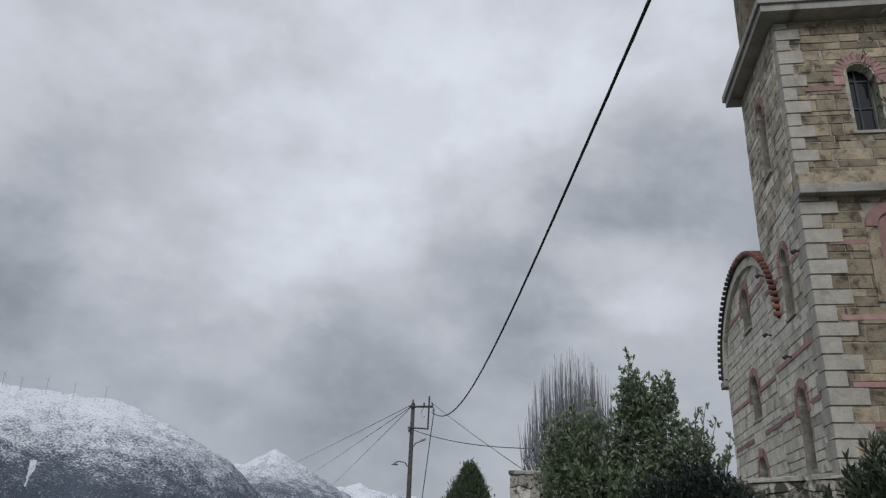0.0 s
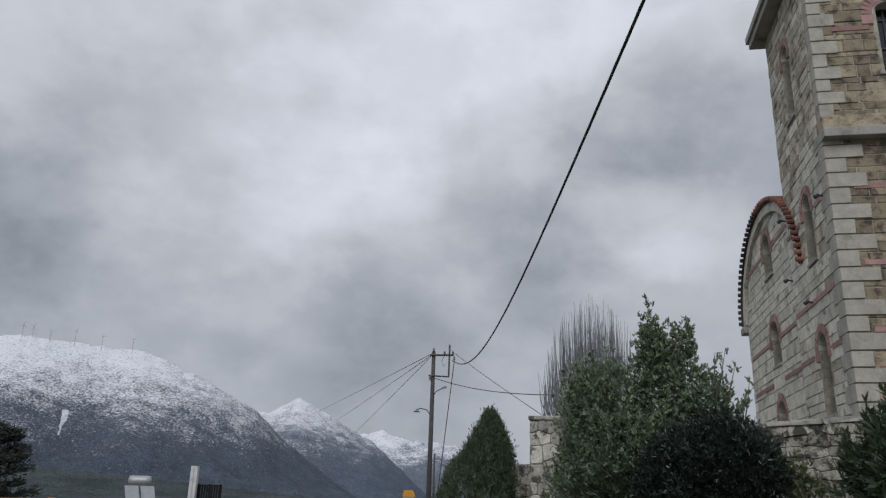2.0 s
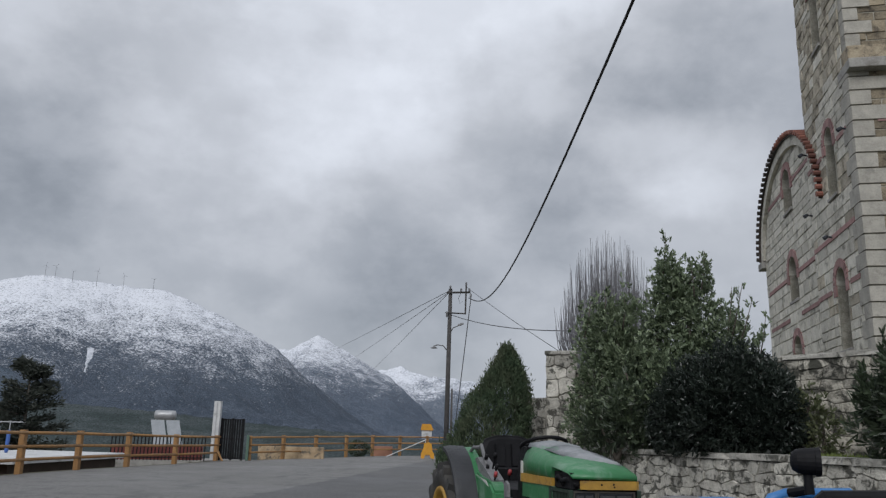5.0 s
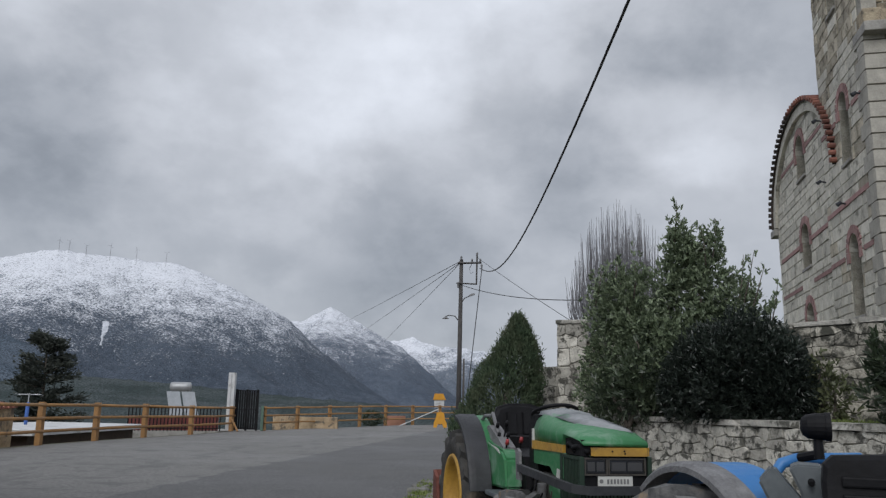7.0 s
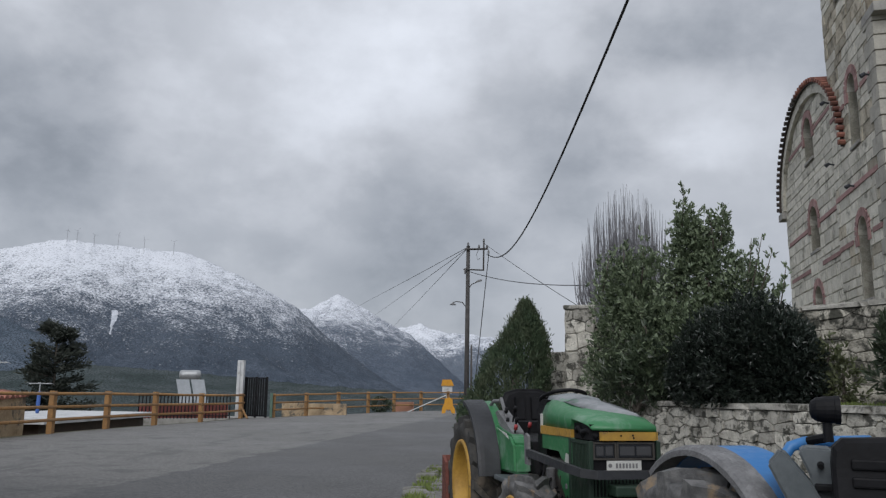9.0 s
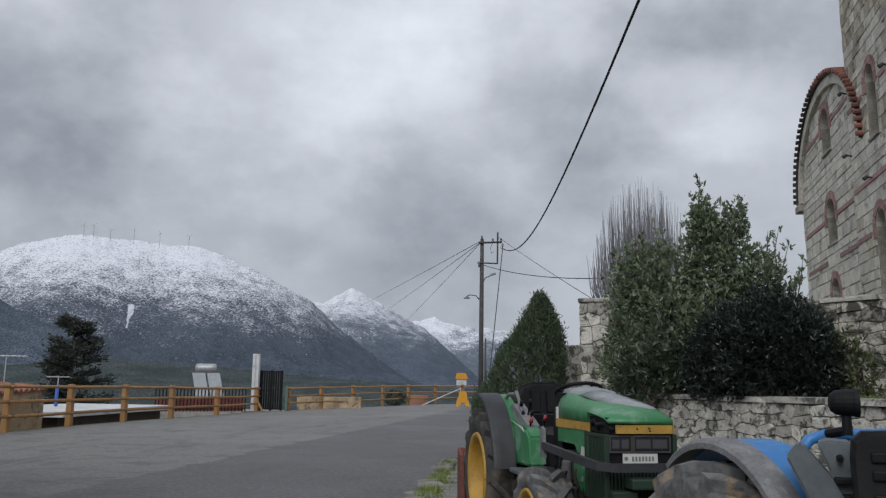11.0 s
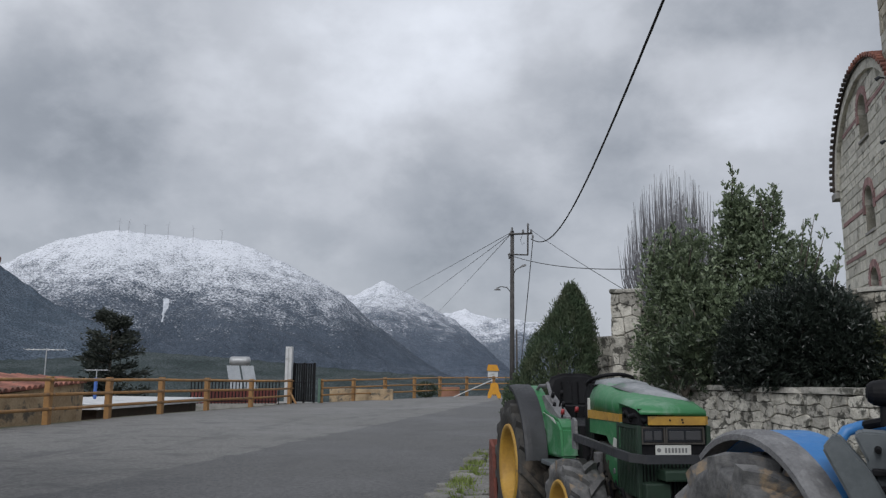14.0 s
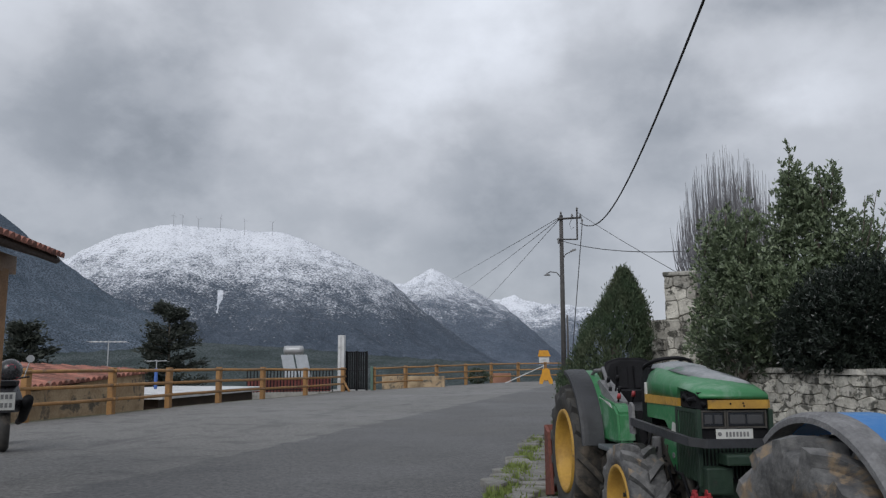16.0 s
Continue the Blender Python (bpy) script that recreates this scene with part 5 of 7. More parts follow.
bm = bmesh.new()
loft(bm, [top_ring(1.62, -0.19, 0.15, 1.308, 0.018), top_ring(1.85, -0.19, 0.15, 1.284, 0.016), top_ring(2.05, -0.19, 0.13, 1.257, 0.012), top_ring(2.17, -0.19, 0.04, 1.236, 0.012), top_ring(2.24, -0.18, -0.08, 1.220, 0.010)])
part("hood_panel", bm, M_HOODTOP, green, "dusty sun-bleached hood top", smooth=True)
for sx in (1, -1):
    front_y = 2.06 if sx > 0 else 2.34
    bm = bmesh.new()
    prism(bm, [(1.42, 0.955), (1.42, 1.055), (front_y, 1.062), (front_y, 0.90), (1.92, 0.895), (1.84, 0.91), (1.78, 0.955)], "x", sx * 0.212, sx * 0.232)
    part("side_panel", bm, M_GREEN, green)
    bm = bmesh.new()
    prism(bm, [(1.40, 1.056), (1.40, 1.116), (front_y, 1.114), (front_y, 1.063)], "x", sx * 0.214, sx * 0.240)
    part("stripe", bm, M_YELLOW, green, "yellow side stripe")
    # side grille: green frame, close upright slats
    bm = bmesh.new()
    box(bm, sx * 0.215 - 0.01, sx * 0.215 + 0.01, 2.02, 2.36, 0.62, 1.045)
    grille = part("side_grille", bm, M_BLACK, green)
    b = bmesh.new()
    box(b, -0.007, 0.007, -0.006, 0.006, -0.205, 0.205)
    slat = mesh_of("slat", b, M_DARKGREEN)
    for i in range(11):
        piece("slat", slat, grille, Matrix.Translation((sx * 0.228, 2.065 + i * 0.026, 0.83)))
    bm = bmesh.new()
    for y0, y1 in ((2.00, 2.04), (2.345, 2.375)):
        box(bm, sx * 0.226 - 0.014, sx * 0.226 + 0.014, y0, y1, 0.60, 1.058, 0.004)
    box(bm, sx * 0.226 - 0.013, sx * 0.226 + 0.013, 2.041, 2.344, 1.036, 1.056)
    part("grille_frame", bm, M_DARKGREEN, green)
bm = bmesh.new()
prism(bm, [(1.74, 0.80), (1.78, 0.86), (1.90, 0.90), (2.0, 0.90), (2.0, 0.64), (1.9, 0.66)], "x", 0.205, 0.229)
part("lower_panel", bm, M_GREEN, green, "green lower side panel")
bm = bmesh.new()
prism(bm, [(1.90, 0.875), (1.93, 0.955), (2.0, 0.945), (2.02, 0.885), (1.97, 0.86)], "x", 0.2325, 0.2345)
part("scuff", bm, M_PLATE, green, "white worn patch on the side panel")
# the broken corner, with hoses and a bent panel edge
# black block filling the gap so that the open bay reads as shade
bm = bmesh.new()
box(bm, 0.10, 0.222, 2.068, 2.355, 1.062, 1.16)
part("engine_bay", bm, M_BLACK, green, "black block standing for the shade where the hood corner is missing")
bm = bmesh.new()
pipe(bm, [(0.19, 2.10, 1.075), (0.228, 2.13, 1.12), (0.232, 2.18, 1.135), (0.22, 2.24, 1.08)], 0.016, 8)
pipe(bm, [(0.20, 2.20, 1.07), (0.23, 2.24, 1.11), (0.22, 2.31, 1.12), (0.18, 2.365, 1.08)], 0.017, 8)
part("air_hose", bm, M_BLACK, green, "black rubber hose in the open side", smooth=True)
bm = bmesh.new()
prism(bm, [(0.165, 2.365), (0.15, 2.385), (-0.205, 2.385), (-0.238, 2.33), (-0.236, 2.20), (-0.225, 2.20), (-0.222, 2.325), (-0.195, 2.365)], "z", 1.062, 1.114)
nose = part("nose_stripe", bm, M_YELLOW, green, "yellow stripe round the nose, screw holes in it")
for x, z in ((0.03, 1.092), (-0.05, 1.094), (-0.055, 1.078)):
    bm = bmesh.new()
    rod(bm, (x, 2.384, z), (x, 2.388, z), 0.006, 0.006, 8)
    part("screw_hole", bm, M_BLACK, nose)
bm = bmesh.new()
box(bm, -0.222, 0.224, 2.30, 2.352, 0.845, 1.058, 0.008)
part("headlamp_panel", bm, M_BLACK, green)
for x0, x1 in ((0.066, 0.20), (-0.19, 0.042)):
    bm = bmesh.new()
    box(bm, x0, x1, 2.345, 2.362, 0.955, 1.04, 0.006)
    lens = part("headlamp", bm, M_LENS, green, "clouded headlamp")
    bm = bmesh.new()
    for z0, z1 in ((0.944, 0.954), (1.041, 1.051)):
        box(bm, x0 - 0.01, x1 + 0.01, 2.347, 2.370, z0, z1)
    for x in (x0 - 0.005, x1 + 0.005):
        box(bm, x - 0.005, x + 0.005, 2.347, 2.370, 0.954, 1.041)
    part("headlamp_frame", bm, M_IRON, green)
    bm = bmesh.new()
    w = (x1 - x0) / 2
    for xa, xb in ((x0 + 0.012, x0 + w - 0.006), (x0 + w + 0.006, x1 - 0.012)):
        box(bm, xa, xb, 2.3615, 2.364, 0.97, 1.025, 0.004)
    part("reflector", bm, M_REFLECTOR, lens)
bm = bmesh.new()
box(bm, -0.215, 0.215, 2.27, 2.345, 0.62, 0.842)
front_grille = part("front_grille", bm, M_BLACK, green)
b = bmesh.new()
box(b, -0.005, 0.005, -0.008, 0.008, -0.09, 0.09)
slat = mesh_of("slat", b, M_DARKGREEN)
for i in range(17):
    piece("slat", slat, front_grille, Matrix.Translation((-0.192 + i * 0.024, 2.348, 0.735)))
bm = bmesh.new()
box(bm, -0.112, 0.120, 2.356, 2.364, 0.878, 0.940, 0.003)
plate = part("number_plate", bm, M_PLATE, green, "worn white number plate")
for i in range(7):
    bm = bmesh.new()
    box(bm, -0.085 + i * 0.022, -0.072 + i * 0.022, 2.3645, 2.3655, 0.893, 0.922)
    part("bar", bm, M_INK, plate)
bm = bmesh.new()
rod(bm, (0.098, 2.3645, 0.909), (0.098, 2.366, 0.909), 0.013, 0.013, 12)
part("seal", bm, M_INK, plate)
# flat-sided guard bar: along both flanks and across the nose
bm = bmesh.new()
bar = [(0.37, 1.50, 0.925), (0.37, 1.80, 0.915), (0.36, 2.30, 0.892), (0.31, 2.42, 0.872), (0.22, 2.455, 0.862), (-0.22, 2.455, 0.862), (-0.31, 2.42, 0.872), (-0.36, 2.30, 0.892), (-0.37, 1.50, 0.925)]
rings = []
for i, q in enumerate(bar):
    d = (Vector(bar[min(i + 1, len(bar) - 1)]) - Vector(bar[max(i - 1, 0)])).normalized()
    o = d.cross(Vector((0, 0, 1))).normalized() * 0.016
    rings.append([Vector(q) + o * a + Vector((0, 0, 0.026 * c)) for a, c in ((-1, -1), (1, -1), (1, 1), (-1, 1))])
loft(bm, rings)
part("bumper_bar", bm, M_FENDER, green, "black steel guard bar round the nose")
for sx in (1, -1):
    bm = bmesh.new()
    prism(bm, [(1.44, 0.84), (1.42, 1.03), (1.46, 1.06), (1.51, 1.04), (1.53, 0.84)], "x", sx * 0.355, sx * 0.375)
    part("bar_bracket", bm, M_GREYPLASTIC, green, "grey upright bracket of the guard bar")
bm = bmesh.new()
box(bm, 0.06, 0.22, 2.30, 2.44, 0.56, 0.72, 0.012)
box(bm, -0.22, -0.06, 2.30, 2.44, 0.56, 0.72, 0.012)
box(bm, -0.20, 0.12, 2.36, 2.50, 0.735, 0.80, 0.012)
box(bm, -0.20, 0.20, 2.22, 2.30, 0.46, 0.62, 0.012)
part("weight_bracket", bm, M_DARKGREEN, green, "grimy green front bracket")
bm = bmesh.new()
for x in (0.215, 0.295):
    box(bm, x - 0.010, x + 0.010, 2.39, 2.45, 0.49, 0.575, 0.005)
    rod(bm, (x, 2.42, 0.572), (x, 2.42, 0.59), 0.016, 0.016, 8)
rod(bm, (0.19, 2.42, 0.545), (0.32, 2.42, 0.545), 0.010)
rod(bm, (0.10, 2.46, 0.505), (0.38, 2.46, 0.505), 0.011)
part("drawbar_pin", bm, M_REDKNOB, green, "red front hitch pins")
# chassis, engine and front axle
bm = bmesh.new()
box(bm, -0.17, 0.17, 1.20, 2.25, 0.42, 0.90, 0.03)
box(bm, -0.16, 0.16, -0.3, 1.25, 0.38, 0.80, 0.04)
rod(bm, (-0.46, AXLE, R_T), (0.46, AXLE, R_T), 0.1, 0.1, 12)
rod(bm, (-0.45, 1.76, 0.40), (0.45, 1.76, 0.40), 0.06, 0.06, 12)
part("engine_block", bm, M_IRON, green, "greasy engine block and axles")
rng = random.Random(61)
for i in range(9):
    y0, z0 = 1.30 + 0.10 * i + rng.uniform(-0.03, 0.03), rng.uniform(0.50, 0.84)
    bm = bmesh.new()
    if i % 3 == 0:
        rod(bm, (0.15, y0, z0), (0.215, y0, z0), 0.055, 0.045, 12)
        rod(bm, (0.215, y0, z0), (0.235, y0, z0), 0.02, 0.02, 6)
    elif i % 3 == 1:
        box(bm, 0.15, 0.22, y0 - 0.05, y0 + 0.05, z0 - 0.06, z0 + 0.05, 0.012)
    else:
        rod(bm, (0.19, y0, z0 - 0.11), (0.20, y0 + 0.02, z0 + 0.08), 0.034, 0.034, 12)
    part("fitting", bm, M_GREYPLASTIC if i in (2, 6) else M_IRON, green)
for i in range(7):
    y0, z0 = 1.25 + 0.13 * i, rng.uniform(0.55, 0.85)
    bm = bmesh.new()
    pipe(bm, [(0.19, y0, z0), (0.24, y0 + 0.06, z0 - rng.uniform(0.02, 0.14)), (0.235, y0 + 0.16, z0 - rng.uniform(0.1, 0.26)), (0.19, y0 + 0.24, z0 - rng.uniform(0.05, 0.2))], rng.uniform(0.008, 0.015), 6)
    part("hose", bm, M_BLACK, green, smooth=True)
# driver's place
bm = bmesh.new()
box(bm, -0.26, 0.26, -0.25, 1.25, 0.70, 0.74, 0.01)
part("platform", bm, M_IRON, green)
bm = bmesh.new()
prism(bm, [(0.62, 0.74), (0.62, 1.02), (1.16, 0.98), (1.24, 0.74)], "x", -0.22, 0.23)
part("gear_tunnel", bm, M_BLACK, green)
bm = bmesh.new()
loft(bm, [[(x * k, y, z) for x, y in ((-0.22, 0.10), (0.22, 0.10), (0.2, 0.58), (-0.2, 0.58))] for k, z in ((0.9, 1.00), (1.0, 1.04), (1.0, 1.09), (0.9, 1.11))])
part("seat", bm, M_BLACK, green, "black vinyl seat")
bm = bmesh.new()
ring = [(-0.22, 0.0), (-0.235, 0.20), (-0.20, 0.275), (-0.10, 0.305), (0.10, 0.305), (0.20, 0.275), (0.235, 0.20), (0.22, 0.0)]
loft(bm, [[(x * k - 0.06, 0.10 - y - z * 0.14, 1.07 + z * q) for x, z in ring] for k, y, q in ((0.90, -0.035, 0.93), (1.0, -0.02, 1.0), (1.0, 0.05, 1.0), (0.94, 0.08, 0.96))])
back = part("backrest", bm, M_BLACK, green, "black padded seat back")
bm = bmesh.new()
pipe(bm, [(x - 0.06, 0.11 - z * 0.14, 1.07 + z) for x, z in ring], 0.014, 6)
part("piping", bm, M_BLACK, back, smooth=True)
for x in (-0.13, 0.02):
    bm = bmesh.new()
    loft(bm, [[(x + sx_ * k, 0.135 - z * 0.14 + d_, 1.07 + z) for sx_, z in ((-0.05, 0.05), (0.05, 0.05), (0.05, 0.24), (-0.05, 0.24))] for k, d_ in ((1.0, 0.0), (0.8, 0.025))])
    part("cushion", bm, M_BLACK, back)
bm = bmesh.new()
rod(bm, (-0.06, 1.25, 0.98), (-0.06, 1.08, 1.31), 0.022)
col = part("steering_column", bm, M_BLACK, green)
bm = bmesh.new()
c, tilt = Vector((-0.06, 1.06, 1.315)), Matrix.Rotation(radians(20), 3, "X")
pipe(bm, [c + tilt @ Vector((0.18 * math.cos(2 * math.pi * i / 28), 0.18 * math.sin(2 * math.pi * i / 28), 0)) for i in range(29)], 0.015, 7)
for i in range(3):
    a = 2 * math.pi * i / 3
    rod(bm, c, c + tilt @ Vector((0.18 * math.cos(a), 0.18 * math.sin(a), 0)), 0.009)
part("steering_wheel", bm, M_BLACK, col)
bm = bmesh.new()
prism(bm, [(1.22, 0.85), (1.20, 1.22), (1.30, 1.30), (1.42, 1.30), (1.42, 0.85)], "x", -0.2, 0.2)
part("dashboard", bm, M_BLACK, green)
bm = bmesh.new()
box(bm, 0.205, 0.238, 1.385, 1.42, 1.06, 1.20, 0.006)
part("hood_edge", bm, M_PLATE, green, "pale worn edge of the hood")
# levers on the console beside the seat
bm = bmesh.new()
prism(bm, [(0.42, 0.98), (0.36, 1.16), (0.50, 1.20), (0.80, 1.10), (0.96, 1.04), (0.96, 0.98)], "x", 0.235, 0.335)
part("lever_console", bm, M_GREYPLASTIC, green, "worn grey lever console")
for i, (x, y, z) in enumerate(((0.31, 0.98, 1.075), (0.25, 1.16, 1.10), (0.30, 0.66, 1.20), (0.27, 0.82, 1.215), (0.31, 0.74, 1.12), (0.28, 0.90, 1.13), (-0.04, 0.98, 1.24))):
    bm = bmesh.new()
    pipe(bm, [(x, y - 0.10, z - 0.16), (x, y - 0.02, z - 0.03), (x, y, z)], 0.008, 6)
    lever = part("lever", bm, M_BLACK, green)
    bm = bmesh.new()
    red = i in (0, 1, 6)
    rod(bm, (x, y - 0.004, z - 0.01), (x, y + 0.012, z + 0.025), 0.017, 0.013, 12)
    part("knob", bm, M_REDKNOB if red else M_BLACK, lever, "red lever knob" if red else "", smooth=True)
bm = bmesh.new()
pipe(bm, [(0.34, 0.30, 1.06), (0.34, 0.30, 1.24), (0.33, 0.36, 1.275), (0.30, 0.48, 1.28), (0.30, 0.50, 1.30), (0.30, 0.72, 1.10)], 0.016, 8)
part("hand_rail", bm, M_GREYPLASTIC, green, "bent grey steel tube", smooth=True)
# rusty transport blade at its rear
blade = thing("grader_blade", GREEN_AT, "rusty red steel blade hitched behind the green tractor", "implement")
bm = bmesh.new()
prism(bm, [(-0.98, 0.06), (-0.90, 0.22), (-0.88, 0.48), (-0.95, 0.72), (-0.98, 0.72), (-0.92, 0.48), (-0.94, 0.22), (-1.02, 0.04)], "x", -0.66, 0.50)
part("blade", bm, M_RUST, blade)
bm = bmesh.new()
for x in (-0.3, 0.3):
    rod(bm, (x, -0.15, 0.45), (x, -0.93, 0.42), 0.03)
part("lower_link", bm, M_IRON, blade)
bm = bmesh.new()
prism(bm, [(-0.95, 0.03), (-0.66, 0.08), (-0.80, 0.66), (-0.95, 0.72)], "x", 0.50, 0.53)
part("side_plate", bm, M_RUST, blade)

# the blue tractor, nearer
OLD = pose(1.015, 3.558, 0, 0, 0, 205)
BLUE_AT = pose(1.17, 3.55, 0, 0, 0, 194)
SHIFT = BLUE_AT.inverted() @ OLD
blue = thing("tractor", BLUE_AT, "blue tractor with grey rear fender, muddy lugged tyre and black seat", "tractor")
R_B = 0.52
tractor_wheel(blue, (0.02, 0, R_B), R_B, 0.38, 0.22, M_IRON, M_MUDTYRE, 14, "rear_wheel", 1)
tractor_wheel(blue, (-1.12, 0, R_B), R_B, 0.38, 0.28, M_YELLOW, M_MUDTYRE, 14, "rear_wheel", -1)
for sx, x0 in ((1, 0.0), (-1, -1.1)):
    fender(blue, x0 + sx * 0.10, x0 - sx * 0.02, 0.615, -38, 80, R_B, M_GREYPLASTIC, "fender", "worn grey plastic fender edge", drop=0.02)
    fender(blue, x0 - sx * 0.022, x0 - sx * 0.21, 0.611, -38, 78, R_B, M_BLUE, "fender_panel", "blue painted fender panel")
    bm = bmesh.new()
    prism(bm, [(-0.35, 0.6), (-0.32, 0.98), (-0.1, 1.1), (0.2, 1.08), (0.45, 0.9), (0.58, 0.6)], "x", x0 - sx * 0.215, x0 - sx * 0.235)
    part("fender_side", bm, M_BLUE, blue)
CONSOLE_AT = BLUE_AT.inverted() @ pose(*polar(23.7, 3.32), 0, 0, -23.7)
bm = bmesh.new()
prism(bm, [(-0.108, 1.10), (-0.066, 1.152), (-0.05, 1.15), (0.045, 1.03), (0.13, 0.86), (0.03, 0.80)], "y", -0.05, 0.10)
bmesh.ops.bevel(bm, geom=bm.edges[:], offset=0.008, segments=2, affect="EDGES")
part("lever_console", bm, M_CONSOLE, blue, "grey-green plastic lever console", at=CONSOLE_AT)
bm = bmesh.new()
prism(bm, [(0.0, 1.145), (0.025, 1.162), (0.115, 1.158), (0.125, 1.13), (0.125, 0.70), (0.06, 0.70), (0.035, 1.06)], "y", 0.02, 0.22)
bmesh.ops.bevel(bm, geom=bm.edges[:], offset=0.007, segments=2, affect="EDGES")
box_part = part("console_box", bm, M_CONSOLE, blue, at=CONSOLE_AT)
bm = bmesh.new()
rod(bm, (0.075, 0.022, 1.10), (0.075, -0.012, 1.095), 0.013, 0.010, 10)
part("switch", bm, M_BLACK, box_part)
for x, z in ((0.085, 1.02), (0.10, 0.96), (0.11, 0.90)):
    bm = bmesh.new()
    box(bm, x - 0.035, x + 0.03, -0.02, 0.03, z - 0.012, z + 0.012, 0.006)
    part("lever", bm, M_BLACK, blue, at=CONSOLE_AT)
SEAT_AT = BLUE_AT.inverted() @ pose(*polar(30.1, 3.2), 0, 0, -22)
bm = bmesh.new()
ring = [(-0.245, 0.55), (-0.25, 1.12), (-0.242, 1.175), (-0.21, 1.205), (0.21, 1.225), (0.242, 1.195), (0.25, 1.13), (0.245, 0.55)]
loft(bm, [[(x * k, y + (z - 0.9) * 0.12, 0.9 + (z - 0.9) * q) for x, z in ring] for k, y, q in ((0.95, -0.045, 0.95), (1.0, -0.03, 1.0), (1.0, 0.05, 1.0), (0.95, 0.075, 0.96))])
backrest = part("backrest", bm, M_BLACK, blue, "black moulded seat back", at=SEAT_AT)
for z in (0.90, 0.98, 1.06, 1.12):
    bm = bmesh.new()
    box(bm, -0.19, 0.19, -0.058 + (z - 0.9) * 0.12, -0.04 + (z - 0.9) * 0.12, z - 0.018, z + 0.018, 0.007)
    part("rib", bm, M_BLACK, backrest)
bm = bmesh.new()
box(bm, -0.84, -0.33, 0.0, 0.52, 0.66, 0.76, 0.04)
part("seat", bm, M_BLACK, blue)
bm = bmesh.new()
pipe(bm, [(-0.44, 0.16, 0.8), (-0.44, 0.16, 1.10), (-0.47, 0.19, 1.16), (-0.54, 0.21, 1.18), (-0.95, 0.21, 1.18), (-1.02, 0.2, 1.14), (-1.03, 0.2, 0.8)], 0.025, 10)
part("roll_bar", bm, M_BLUE, blue, "blue tubular bar", smooth=True, at=SHIFT @ Matrix.Translation((-0.03, 0, -0.03)))
lamp = _empty("work_lamp", SHIFT @ Matrix.Translation((-0.51, 0.38, 1.18)))
lamp.parent = blue
bm = bmesh.new()
rod(bm, (0, -0.1, -0.02), (0, 0, 0.0), 0.02, 0.02, 8)
rod(bm, (0, 0, -0.02), (0, 0, 0.07), 0.022, 0.018, 10)
part("bracket", bm, M_BLACK, lamp)
bm = bmesh.new()
turn = Matrix.Translation((0, 0, 0.115)) @ Matrix.Rotation(radians(133), 4, "Z") @ Matrix.Rotation(radians(90), 4, "Y")
rings = [[turn @ Vector((r * math.cos(2 * math.pi * i / 20), r * math.sin(2 * math.pi * i / 20), x)) for i in range(20)] for r, x in ((0.018, -0.066), (0.036, -0.060), (0.050, -0.040), (0.056, -0.005), (0.057, 0.030), (0.060, 0.032), (0.060, 0.052), (0.053, 0.054), (0.045, 0.040))]
loft(bm, rings)
part("lamp_shell", bm, M_BLACK, lamp, "round black lamp housing", smooth=False)
bm = bmesh.new()
box(bm, -0.85, -0.25, -0.3, 0.75, 0.40, 0.74, 0.03)
rod(bm, (-1.12, 0, R_B), (0.0, 0, R_B), 0.09, 0.09, 12)
box(bm, -0.75, -0.35, 0.7, 2.3, 0.42, 0.70, 0.03)
part("chassis", bm, M_IRON, blue)
bm = bmesh.new()
loft(bm, [[(-0.55 + x * k, y, z) for x, z in ((-0.28, 0.72), (-0.28, 1.0), (-0.2, 1.1), (0.2, 1.1), (0.28, 1.0), (0.28, 0.72))] for k, y in ((1, 1.0), (1, 1.6), (0.95, 2.2), (0.85, 2.35))])
part("hood", bm, M_BLUE, blue)
for x in (-0.05, -1.05):
    tractor_wheel(blue, (x, 1.85, 0.38), 0.38, 0.24, 0.23, M_YELLOW, M_MUDTYRE, 16, "front_wheel", 1 if x > -0.5 else -1)


# ---- fence, gate, pole and wires ----
M_FENCE = surface("ochre_painted_wood", (0.38, 0.205, 0.075), (0.27, 0.145, 0.055), 4, 30, 0.65, 0.2, 0.1, stain=(0.18, 0.11, 0.06), stain_scale=3)
M_BLACKIRON = surface("black_iron", (0.006, 0.006, 0.007), (0.014, 0.014, 0.016), 5, 30, 0.6, 0.1, spec=0.15)
M_WHITE = surface("white_paint", (0.62, 0.63, 0.63), (0.48, 0.49, 0.50), 2, 25, 0.75, 0.15, stain=(0.33, 0.33, 0.32), stain_scale=1.5)
M_STEEL = surface("galvanised_steel", (0.42, 0.43, 0.44), (0.33, 0.34, 0.35), 4, 30, 0.4, 0.05, metal=0.35)
M_POLE = surface("weathered_pole_wood", (0.085, 0.08, 0.078), (0.048, 0.046, 0.046), 5, 40, 0.85, 0.4)
M_CABLE = surface("black_cable", (0.012, 0.012, 0.013), (0.02, 0.02, 0.022), 6, 40, 0.6, 0.1)
M_OCHREWALL = surface("crumbling_ochre_plaster", (0.47, 0.36, 0.235), (0.30, 0.215, 0.13), 2.2, 18, 0.9, 0.6, stain=(0.12, 0.105, 0.085), stain_scale=1.7, stain_at=(0.52, 0.62))
M_REDWALL = surface("red_brown_wall", (0.22, 0.06, 0.05), (0.15, 0.045, 0.04), 3, 25, 0.85, 0.2)
M_SIGNAL = surface("orange_yellow_paint", (0.62, 0.30, 0.02), (0.52, 0.24, 0.02), 4, 30, 0.55, 0.1)
